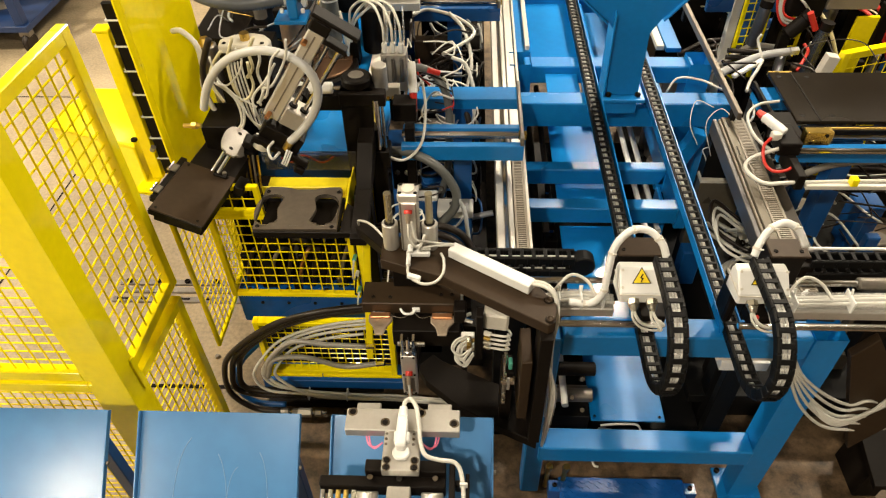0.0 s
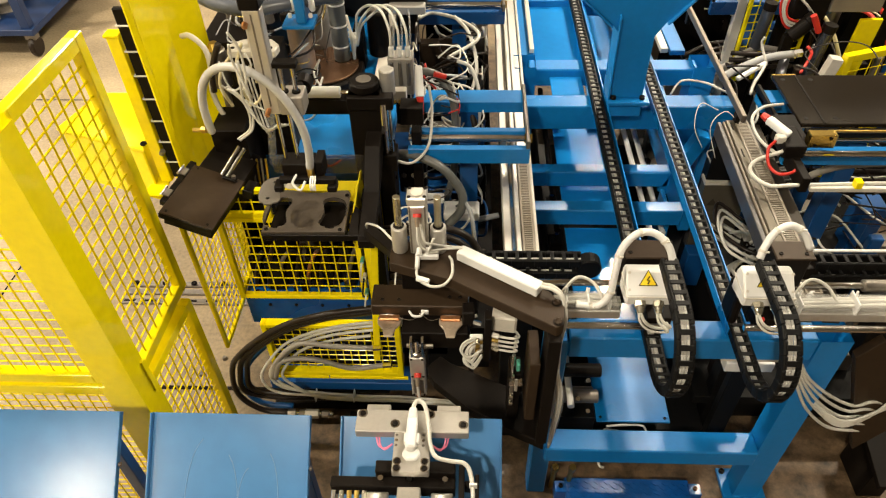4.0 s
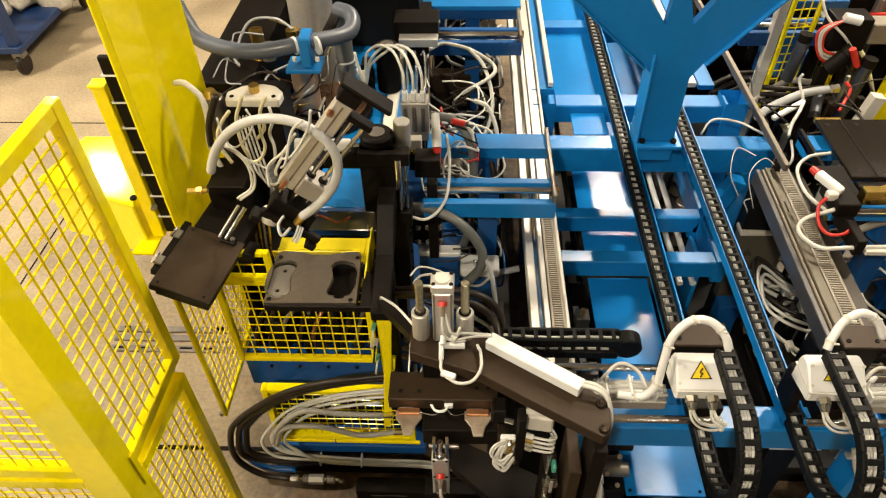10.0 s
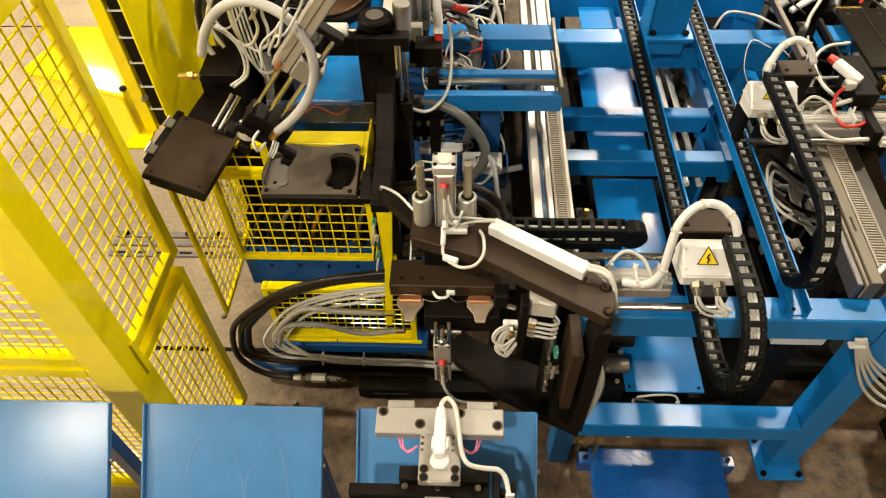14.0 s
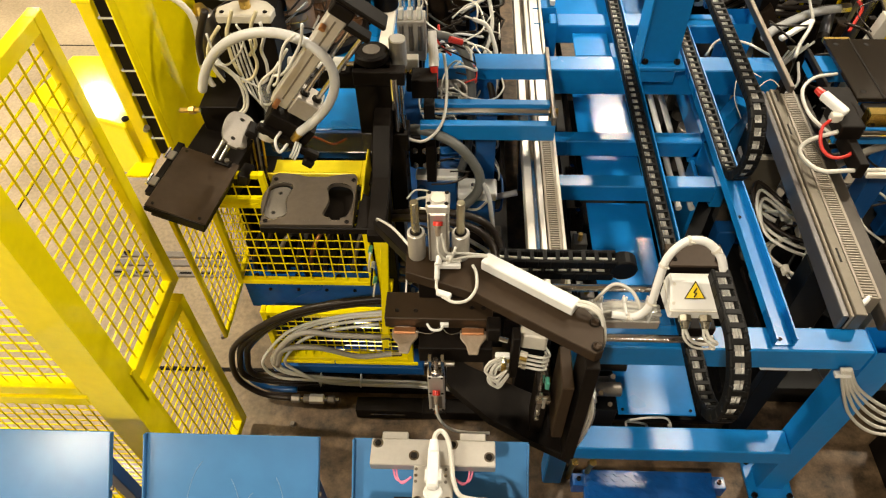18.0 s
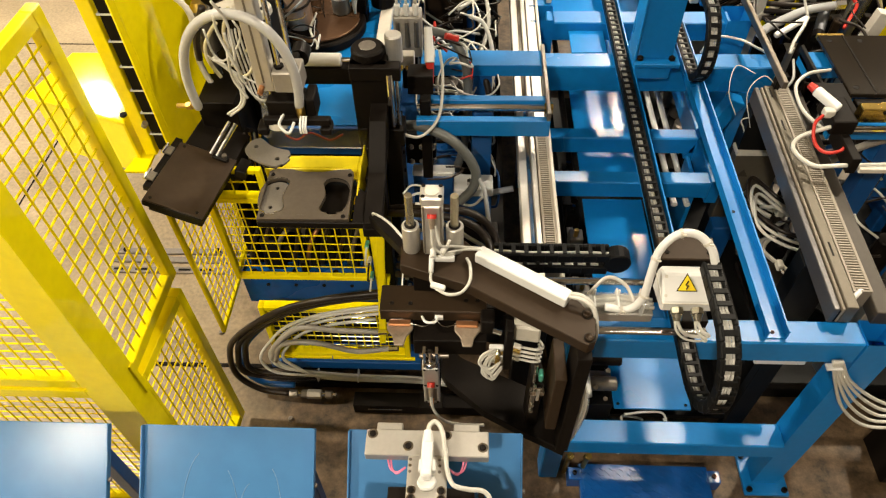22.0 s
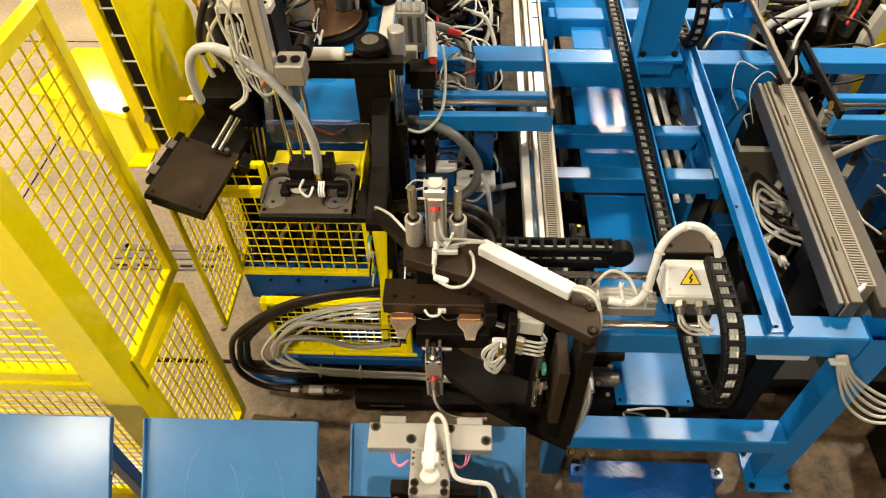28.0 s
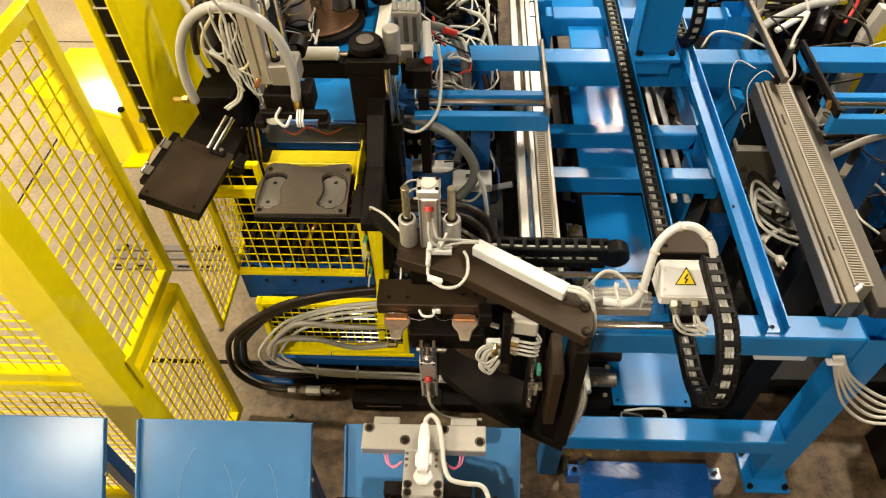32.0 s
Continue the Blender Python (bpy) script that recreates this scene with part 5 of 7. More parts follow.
    for k in range(3):
        part("white_wire", sweep([(x + 0.02 + 0.006 * k, y - 0.05, z - 0.05), (x + 0.021 + 0.006 * k, y - 0.075, z - 0.06), (x + 0.022 + 0.006 * k, y - 0.08, z - 0.075)], 0.0025), WHITE, h)
    part("hose_fitting", rod((x + 0.018, y - 0.035, z - 0.06), (x + 0.018, y - 0.035, z - 0.03), 0.0105, seg=12), BRASS, h)
    part("side_plate", box(x + 0.029, x + 0.05, y - 0.03, y + 0.03, z - 0.075, z - 0.02, 0.002), BLACK, h)
    return t, h


unit, unit_head = pick_unit()


def swing(t):
    """Tilt in degrees and stroke in metres of the pick unit."""
    tilt = [(0, 34), (0.5, 30), (1, 20), (1.5, 8), (2, 0), (9, 0), (9.3, 9), (9.7, 29), (10, 37), (19.4, 37), (20, 31), (20.5, 15), (21, 4), (21.5, 0), (32, 0)]
    out = [(0, 0), (2.1, 0), (2.5, 0.02), (3, 0.055), (3.5, 0.095), (5.4, 0.225), (6.3, 0.225), (6.7, 0.20), (7, 0.165), (7.5, 0.105), (8, 0.05), (8.5, 0.012), (9, 0), (9.8, 0.0), (10.3, 0.04), (10.8, 0.095), (11.2, 0.125), (14, 0.125), (14.5, 0.10), (15.5, 0.055), (16.5, 0.02), (17.5, 0), (24.1, 0), (24.5, 0.03), (25, 0.085), (25.5, 0.135), (27.2, 0.225), (28.2, 0.225), (28.6, 0.2), (29, 0.16), (29.5, 0.11), (30, 0.055), (30.5, 0.018), (31, 0), (32, 0)]
    f = lambda rows: float(np.interp(t, [r[0] for r in rows], [r[1] for r in rows]))
    return f(tilt), f(out)


def unit_pose(t):
    a, s = swing(t)
    return Matrix.Translation(PIVOT + HUB) @ pose(0, 0, 0, 0, a, 0) @ Matrix.Translation(-HUB)


def head_pose(t):
    return unit_pose(t) @ pose(0, 0, -swing(t)[1])


HOSE_BASE, HOSE_LONG, HOSE_N = Vector((-0.60, 1.215, 1.17)), 0.655, 42


def hose_line(t):
    """Evenly spaced points along the hose from the magazine to the gripper."""
    h = head_pose(t)
    base = HOSE_BASE.lerp(Vector((-0.577, 1.215, 1.235)), swing(t)[0] / 37)
    end, up = h @ Vector((0.018, -0.035, -0.03)), h.to_3x3() @ Vector((0, 0, 1))
    lean = swing(t)[0] / 37
    lo, hi = 0.05, 1.5
    for _ in range(24):
        k = (lo + hi) / 2
        b1, b2 = base + Vector((-0.03 + 0.13 * lean, -0.02, k)), end + up * k + Vector((0.06 + 0.05 * lean, -0.03, 0))
        pts = [base * (1 - u) ** 3 + 3 * b1 * u * (1 - u) ** 2 + 3 * b2 * u * u * (1 - u) + end * u**3 for u in np.linspace(0, 1, 81)]
        long = sum((q - p).length for p, q in zip(pts, pts[1:]))
        lo, hi = (k, hi) if long < HOSE_LONG else (lo, k)
    run = np.cumsum([0] + [(q - p).length for p, q in zip(pts, pts[1:])])
    want = np.linspace(0, run[-1], HOSE_N + 1)
    return [Vector([float(np.interp(w, run, [p[k] for p in pts])) for k in range(3)]) for w in want]


def hose_pieces():
    t = thing("gripper_hose", (0, 0, 0), "pale grey hose arching from the magazine to the gripper", "hose")
    pieces = []
    step = HOSE_LONG / HOSE_N
    me = None
    for k in range(HOSE_N):
        if me is None:
            bm, r, seg = bmesh.new(), 0.0108, 14
            prof = [(r * math.sin(a), -step / 2 - r * math.cos(a)) for a in (0.25, 0.6, 1.0, 1.35)] + [(r, -step / 2), (r, step / 2)]
            prof += [(r * math.sin(a), step / 2 + r * math.cos(a)) for a in (1.35, 1.0, 0.6, 0.25)]
            rings = [[bm.verts.new((p * math.cos(i * math.tau / seg), p * math.sin(i * math.tau / seg), q)) for i in range(seg)] for p, q in prof]
            for lo, hi in zip(rings, rings[1:]):
                for i in range(seg):
                    bm.faces.new((lo[i], lo[(i + 1) % seg], hi[(i + 1) % seg], hi[i]))
            ob = part("hose_piece", bm, HOSEM, t, smooth=True)
            me = ob.data
        else:
            ob = new("hose_piece", me)
            ob.parent = t
        pieces.append(ob)
    return pieces


HOSEM = mat("pale_hose", (0.44, 0.44, 0.43), 0.35, grain=0.06, scale=40)
hose = hose_pieces()


def piece_pose(p, q):
    return Matrix.Translation((p + q) / 2) @ (q - p).to_track_quat("Z", "Y").to_matrix().to_4x4()


CARRY = [(0, 0), (10.1, 0), (10.5, 0.03), (11, 0.073), (11.5, 0.13), (12, 0.195), (12.5, 0.27), (13, 0.35), (13.5, 0.44), (14, 0.53), (14.5, 0.63), (16.5, 1.06), (17, 1.18), (18, 1.44), (19, 1.71), (20, 1.94), (21, 2.12), (22, 2.29), (23, 2.42), (24, 2.56), (24.5, 2.62), (25, 2.63), (32, 2.63)]


def carry(t):
    return float(np.interp(t, [r[0] for r in CARRY], [r[1] for r in CARRY]))


# ---- hoses and cables in front of the machine base ----
def cable(parent, name, pts, r, m, n=6, ribs=0.0, label="", seg=8):
    return part(name, sweep(pts, r, seg, n, ribs=ribs), m, parent, label)


def floor_hoses():
    t = thing("hydraulic_hose_loop", (-0.5, 1.1, 0), "looped black hydraulic hoses with steel couplings by the base", "hoses")
    ring = lambda pts, f, dy: [(-0.42 + (x + 0.42) * f, y + dy, max(0.04, 0.3 + (z - 0.3) * f)) for x, y, z in pts]
    outer = [(-0.17, 1.10, 0.585), (-0.364, 1.09, 0.555), (-0.531, 1.09, 0.479), (-0.689, 1.09, 0.333), (-0.735, 1.085, 0.225), (-0.73, 1.07, 0.12), (-0.66, 1.055, 0.055), (-0.56, 1.046, 0.045)]
    for k in range(3):
        inner = ring(outer, (1, 0.91, 0.87)[k], 0.006 * k)
        if k:
            inner = [(x + 0.02 * (k - 1) * (i / 7), y, z) for i, (x, y, z) in enumerate(inner[:-2])] + [(-0.60 + 0.03 * k, 1.085, 0.07 + 0.02 * k), (-0.44, 1.10, 0.05 + 0.02 * k), (-0.25, 1.11, 0.045)]
        cable(t, "hydraulic_hose", inner, 0.0105, RUBBER)
    cable(t, "blue_hose", [(-0.6, 1.19, 0.3), (-0.70, 1.15, 0.2), (-0.72, 1.11, 0.1), (-0.66, 1.09, 0.04), (-0.55, 1.085, 0.035)], 0.011, NAVY)
    x = -0.56
    for long, r, m, seg in ((0.03, 0.014, DULL, 6), (0.012, 0.010, STEEL, 12), (0.02, 0.015, DULL, 6), (0.05, 0.017, ALU, 6), (0.012, 0.011, STEEL, 12), (0.025, 0.014, DULL, 6), (0.016, 0.009, STEEL, 12)):
        part("coupling", rod((x, 1.046, 0.045), (x + long, 1.046, 0.045), r, seg=seg, bevel=0.0015), m, t, "steel hydraulic coupling")
        x += long + 0.0005
    u = thing("cable_bundle", (-0.4, 1.1, 0), "bundle of white cables looped along the floor", "cables")
    loop = [(-0.17, 1.10, 0.49), (-0.345, 1.09, 0.466), (-0.481, 1.085, 0.405), (-0.562, 1.08, 0.31), (-0.60, 1.078, 0.225), (-0.566, 1.078, 0.153), (-0.445, 1.08, 0.105), (-0.274, 1.082, 0.085), (-0.116, 1.08, 0.085), (0.12, 1.055, 0.09)]
    for k in range(4):
        f = (0.76, 0.9, 1.0, 1.15)[k]
        pts = [(-0.4 + (x + 0.4) * f, y + 0.004 * (k % 3), 0.28 + (z - 0.28) * f) for x, y, z in loop[:6]]
        pts += [(x, y + 0.009 * (k % 3), z + 0.008 * (k // 3)) for x, y, z in loop[6:]]
        cable(u, "white_cable", pts, 0.0052, CABLE)
    for x in (-0.46, -0.32, 0.05):
        part("cable_tie", box(x, x + 0.005, 1.075, 1.117, 0.075, 0.108, 0.003), WHITE, u)
        part("tie_tail", bar((x + 0.002, 1.085, 0.10), (x + 0.002, 1.08, 0.125), 0.004, 0.003, 0.001), WHITE, u)
    v = thing("grey_hose_pair", (-0.35, 1.15, 0.2), "two grey hoses with steel ends over the low guard", "hoses")
    for k in range(2):
        line = [[(-0.584, 1.07, 0.24), (-0.549, 1.068, 0.337), (-0.46, 1.068, 0.431), (-0.351, 1.068, 0.421), (-0.218, 1.08, 0.399)], [(-0.575, 1.066, 0.235), (-0.533, 1.064, 0.338), (-0.424, 1.064, 0.354), (-0.3, 1.066, 0.304), (-0.19, 1.07, 0.318)]][k]
        cable(v, "grey_hose", line, 0.009, GREYHOSE2)
        q = Vector(line[-1])
        part("steel_end", rod(q, q + Vector((0.03, -0.002, 0.006)), 0.0095, seg=6), STEEL, v)
    w = thing("floor_actuator", (-0.2, 1.04, 0), "black floor slide with a steel strip", "actuator")
    part("body", box(-0.33, 0.28, 1.00, 1.055, 0.004, 0.055), BLACK, w)
    part("strip", box(-0.28, -0.16, 0.998, 1.002, 0.03, 0.036, 0.001), STEEL, w)
    part("rail", box(-0.62, 0.30, 1.095, 1.12, 0.004, 0.035), BLACK, w)
    part("end_block", box(-0.10, -0.02, 0.99, 1.05, 0.055, 0.07), BLACK, w)


floor_hoses()


def floor_rails():
    t = thing("floor_track", (-1.1, 1.66, 0), "steel floor track bolted to the concrete", "track")
    for y in (1.60, 1.655, 1.70):
        part("track_bar", box(-1.42, -0.7, y, y + 0.03, 0.0, 0.012), DULL, t)
    for k in range(5):
        part("slot", box(-1.40 + 0.09 * k, -1.35 + 0.09 * k, 1.61, 1.62, 0.012, 0.0128, 0), BLACK, t)
        bolt(t, (-1.38 + 0.13 * k, 1.715, 0.012), 0.012, 0.01)
    u = thing("floor_track", (-0.8, 1.17, 0), "dark steel floor strip in the concrete", "track")
    part("track_bar", box(-1.3, -0.2, 1.17, 1.186, 0.0, 0.006), BLACK, u)
    for x, y in ((-0.95, 1.24), (-0.88, 1.32), (-0.80, 1.24), (-0.55, 0.97), (-0.3, 0.86), (1.15, 0.62), (1.3, 0.55)):
        solo("floor_bolt", rod((x, y, 0), (x, y, 0.012), 0.011, 0.008, seg=8), DULL, "small steel anchor bolt in the concrete floor", "bolt", "floor bolts")


    for name, a, b in (("floor_joint", (-1.972, 1.4), (-1.955, 3.24)), ("floor_joint", (-4.5, 3.25), (-0.9, 3.232))):
        tagged(solo(name, bar((*a, 0.0012), (*b, 0.0012), 0.007, 0.002, 0), BLACK, "dark sawn joint in the concrete floor", "joint", "floor joints"), kind="structure")


floor_rails()


# ---- yellow guard and box beyond the fence ----
def yellow_guard():
    t = thing("sheet_guard", (-0.78, 1.42, 0), "tall yellow sheet steel guard with a folded edge", "guard")
    part("sheet", prism([(-0.79, 1.375), (-0.763, 1.492), (-0.70, 1.60), (-0.704, 1.603), (-0.769, 1.495), (-0.796, 1.377)], 0.72, 2.1), YELLOW, t)
    part("stiffener", prism([(-0.80, 1.36), (-0.79, 1.375), (-0.796, 1.377), (-0.806, 1.362)], 0.72, 2.1), YELLOW, t)
    part("leg", box(-0.755, -0.715, 1.505, 1.54, 0, 0.73), YELLOW, t)
    u = thing("guard_post", (-0.9, 1.38, 0), "yellow guard frame post with a black brush strip", "guard")
    part("post", box(-0.885, -0.85, 1.37, 1.40, 0.868, 1.36), YELLOW, u)
    part("post", box(-0.849, -0.83, 1.395, 1.42, 0.86, 1.30), YELLOW, u)
    part("brush_strip", box(-0.845, -0.80, 1.378, 1.394, 0.88, 1.44, 0.003), BLACK, u)
    for k in range(7):
        part("strip_tie", box(-0.849, -0.796, 1.375, 1.397, 0.94 + 0.075 * k, 0.944 + 0.075 * k, 0), WHITE, u)
    part("latch", rod((-0.845, 1.36, 0.985), (-0.835, 1.355, 1.0), 0.008, seg=10), DULL, u)
    part("top_cap", box(-0.89, -0.845, 1.365, 1.405, 1.361, 1.37), YELLOW, u)
    for k in range(5):
        part("clip", box(-0.87, -0.858, 1.39, 1.405, 1.2 + 0.025 * k, 1.212 + 0.025 * k, 0.001), (BRASS, DULL)[k % 2], u)
    v = thing("yellow_bin", (-1.05, 1.5, 0), "yellow painted steel bin with a sloping front", "bin")
    top = [(-1.211, 1.456), (-0.885, 1.343), (-0.96, 1.67), (-1.158, 1.67)]
    part("lid", prism(top, 1.0, 1.012, "z", 0.004), YELLOW, v)
    part("body", prism([(-1.20, 1.46), (-0.895, 1.352), (-0.96, 1.66), (-1.15, 1.66)], 0.80, 0.999, "z", 0.006), YELLOW, v)
    part("flange", prism([(-0.93, 1.30), (-0.86, 1.30), (-0.86, 1.40), (-0.90, 1.41)], 0.86, 0.868), YELLOW, v)
    part("bracket", bar((-0.98, 1.63, 0.84), (-0.715, 1.575, 0.84), 0.04, 0.05), YELLOW, v)
    bolt(v, (-0.895, 1.37, 1.012), 0.01, 0.008)


yellow_guard()


def rag_cart():
    t = thing("cart", (-3.3, 4.3, 0), "navy steel cart on castors, heaped with rags", "cart")
    part("deck", box(-4.1, -2.75, 3.75, 4.8, 0.16, 0.20), CARTM, t)
    for x in (-4.05, -2.80):
        for y in (3.8, 4.75):
            part("post", box(x - 0.03, x + 0.03, y - 0.03, y + 0.03, 0.2, 0.75), CARTM, t)
            w = part("castor", rod((x - 0.02, y, 0.07), (x + 0.02, y, 0.07), 0.07, seg=20, bevel=0.01), RUBBER, t)
            part("fork", box(x - 0.035, x + 0.035, y - 0.03, y + 0.03, 0.12, 0.16), DULL, w)
    for y in (3.8, 4.75):
        part("rail", box(-4.05, -2.8, y - 0.02, y + 0.02, 0.45, 0.50), CARTM, t)
        part("rail", box(-4.05, -2.8, y - 0.02, y + 0.02, 0.70, 0.75), CARTM, t)
    rng = random.Random(5)
    for k in range(14):
        bm = bmesh.new()
        bmesh.ops.create_icosphere(bm, subdivisions=4, radius=1)
        c = Vector((rng.uniform(-3.9, -2.95), rng.uniform(3.95, 4.6), rng.uniform(0.28, 0.45)))
        s = Vector((rng.uniform(0.2, 0.32), rng.uniform(0.16, 0.26), rng.uniform(0.12, 0.2)))
        for v in bm.verts:
            q = v.co.copy()
            v.co = c + Vector([q[i] * s[i] for i in range(3)]) * (1 + 0.7 * noise.noise(q * 2.3 + c * 3) + 0.25 * noise.noise(q * 7 + c))
        solo("rag", bm, CLOTH, "crumpled grey-beige rag on the cart", "rag", "rags", smooth=True)


rag_cart()


# ---- blue bench with turntable behind the pick unit ----
def bench():
    t = thing("bench", (-0.45, 2.0, 0), "blue steel machine bench", "bench")
    part("top", box(-0.62, -0.16, 1.47, 2.95, 0.86, 0.90, 0.004), BLUE, t)
    part("apron", box(-0.62, -0.16, 1.455, 1.4695, 0.80, 0.90), NAVY, t)
    for x in (-0.60, -0.22):
        for y in (1.5, 2.9):
            part("leg", box(x, x + 0.05, y, y + 0.05, 0.42 if y < 2 else 0, 0.86), NAVY, t)
    part("cream_strip", box(-0.255, -0.215, 1.72, 2.8, 0.9005, 0.93), CREAM, t)
    u = thing("turntable", (-0.5, 2.12, 0.9), "dark round turntable with upright cylinders", "turntable")
    part("disc", rod((-0.5, 2.1, 0.9005), (-0.5, 2.1, 0.935), 0.157, seg=64, bevel=0.006), BLACK, u)
    part("disc_rim", rod((-0.5, 2.1, 0.9355), (-0.5, 2.1, 0.945), 0.138, seg=64, bevel=0.003), TURNM, u)
    part("cylinder", rod((-0.544, 2.03, 0.962), (-0.544, 2.03, 1.16), 0.042, seg=32, bevel=0.004), COPPER2, u, "brownish turned cylinder")
    part("cylinder_base", box(-0.59, -0.498, 1.985, 2.075, 0.9455, 0.9615), BLACK, u)
    part("cylinder_cap", box(-0.59, -0.50, 1.99, 2.08, 1.1605, 1.19), BLACK, u)
    part("tube", rod((-0.426, 2.14, 0.945), (-0.426, 2.14, 1.25), 0.03, seg=28, bevel=0.003), THICK, u)
    for z in (1.0, 1.08, 1.16):
        part("tie_ring", rod((-0.426, 2.14, z), (-0.426, 2.14, z + 0.006), 0.0315, seg=24), WHITE, u)
    part("column", rod((-0.55, 2.28, 0.9), (-0.55, 2.28, 1.6), 0.075, seg=32, bevel=0.003), DULL2, u, "dull grey steel column")
    for k in range(5):
        cable(u, "white_cable", [(-0.375, 2.05, 1.16 - 0.02 * k), (-0.36 + 0.004 * k, 2.03, 1.08), (-0.362, 2.035, 1.0 + 0.01 * k), (-0.37 + 0.005 * k, 2.04, 1.10)], 0.004, CABLE)
    u.location += Vector((0.043, -0.125, 0))
    v = thing("corrugated_hose", (-0.5, 1.7, 1.1), "grey corrugated hose held by a blue bracket", "hose")
    cable(v, "hose", [(-0.82, 1.78, 1.55), (-0.80, 1.74, 1.47), (-0.771, 1.72, 1.425), (-0.742, 1.69, 1.374), (-0.707, 1.66, 1.342), (-0.621, 1.63, 1.326), (-0.534, 1.62, 1.326), (-0.449, 1.63, 1.336), (-0.392, 1.66, 1.335), (-0.32, 1.72, 1.322), (-0.302, 1.78, 1.322), (-0.322, 1.86, 1.318), (-0.37, 1.93, 1.30)], 0.0205, FLEX, 22, 0.09, seg=16)
    part("bracket", box(-0.468, -0.372, 1.60, 1.68, 1.268, 1.28), BLUE, v)
    part("clip", box(-0.425, -0.395, 1.612, 1.68, 1.2805, 1.365, 0.004), BLUE, v)
    for x in (-0.442, -0.380):
        part("cable_tie", rod((x, 1.632, 1.335), (x + 0.006, 1.636, 1.335), 0.0245, seg=20), WHITE, v)
        part("tie_head", box(x - 0.003, x + 0.008, 1.604, 1.614, 1.302, 1.316, 0.002), WHITE, v)
    part("mount_arm", bar((-0.41, 1.66, 1.259), (-0.383, 2.02, 1.259), 0.03, 0.016), BLACK, v)
    w = thing("drive_block", (-0.56, 1.6, 0.9), "black drive block with cream valve flange and cables", "drive")
    part("body", box(-0.59, -0.465, 1.47, 1.60, 0.90, 1.25), BLACK, w)
    part("flange", prism([(-0.60, 1.46), (-0.46, 1.46), (-0.455, 1.50), (-0.48, 1.53), (-0.51, 1.54), (-0.54, 1.54), (-0.57, 1.53), (-0.605, 1.50)], 1.2505, 1.275, "z", 0.004), CREAM, w)
    part("flange_port", rod((-0.53, 1.50, 1.275), (-0.53, 1.50, 1.295), 0.014, seg=14), BRASS, w)
    for x in (-0.585, -0.475):
        bolt(w, (x, 1.475, 1.275), 0.006, 0.003)
    part("cup", rod((-0.65, 1.50, 1.14), (-0.65, 1.50, 1.26), 0.03, seg=26, bevel=0.004), DULL, w)
    part("cup_lid", rod((-0.65, 1.50, 1.2605), (-0.65, 1.50, 1.28), 0.022, 0.012, seg=20), BRASS, w)
    part("cup_post", rod((-0.65, 1.50, 0.9), (-0.65, 1.50, 1.14), 0.012), DULL, w)
    cable(w, "braided_cable", [(-0.735, 1.50, 1.30), (-0.70, 1.48, 1.31), (-0.66, 1.46, 1.28), (-0.655, 1.45, 1.22), (-0.665, 1.44, 1.15), (-0.64, 1.42, 1.08), (-0.60, 1.41, 1.05)], 0.008, CREAM, 8, 0.06)
    for k in range(4):
        cable(w, "white_cable", [(-0.57 + 0.008 * k, 1.50, 1.24), (-0.575 + 0.01 * k, 1.46, 1.20), (-0.55 + 0.012 * k, 1.42, 1.08 - 0.02 * k), (-0.50, 1.38, 1.06), (-0.45 + 0.01 * k, 1.32, 1.12)], 0.0032, CABLE)
    for pts, r, m in (([(-0.530, 1.300, 1.344), (-0.556, 1.300, 1.312), (-0.574, 1.300, 1.278), (-0.576, 1.300, 1.241), (-0.558, 1.300, 1.193)], 0.0045, TUBEY),
                      ([(-0.499, 1.320, 1.371), (-0.511, 1.320, 1.345), (-0.527, 1.320, 1.306), (-0.529, 1.320, 1.240), (-0.518, 1.320, 1.197)], 0.0045, TUBEY),
                      ([(-0.544, 1.260, 1.279), (-0.538, 1.260, 1.267), (-0.511, 1.260, 1.233), (-0.503, 1.260, 1.190), (-0.512, 1.260, 1.144), (-0.553, 1.260, 1.111)], 0.0034, CABLE),
                      ([(-0.541, 1.250, 1.278), (-0.519, 1.250, 1.265), (-0.499, 1.250, 1.234), (-0.490, 1.250, 1.197), (-0.502, 1.250, 1.149), (-0.543, 1.250, 1.114)], 0.0034, CABLE),
                      ([(-0.478, 1.270, 1.369), (-0.469, 1.270, 1.337), (-0.486, 1.270, 1.298), (-0.526, 1.270, 1.262), (-0.546, 1.270, 1.283), (-0.551, 1.270, 1.345)], 0.0026, CABLE),
                      ([(-0.557, 1.260, 1.282), (-0.539, 1.260, 1.264), (-0.491, 1.260, 1.227), (-0.455, 1.260, 1.203)], 0.0026, CABLE),
                      ([(-0.459, 1.280, 1.325), (-0.460, 1.280, 1.292), (-0.458, 1.280, 1.255), (-0.478, 1.280, 1.219), (-0.506, 1.280, 1.208)], 0.004, TUBEY),
                      ([(-0.426, 1.280, 1.368), (-0.425, 1.280, 1.333), (-0.439, 1.280, 1.296), (-0.435, 1.280, 1.259), (-0.441, 1.280, 1.219), (-0.458, 1.280, 1.203)], 0.004, CABLE),
                      ([(-0.436, 1.300, 1.383), (-0.457, 1.300, 1.342), (-0.456, 1.300, 1.298), (-0.477, 1.300, 1.268)], 0.0045, TUBEY),
                      ([(-0.577, 1.360, 1.348), (-0.595, 1.360, 1.312), (-0.617, 1.360, 1.259), (-0.625, 1.360, 1.203)], 0.009, RUBBER)):
        cable(w, "air_tube", pts, r, m)
    part("feed_block", box(-0.66, -0.56, 1.33, 1.46, 0.86, 1.09), BLACK, w)
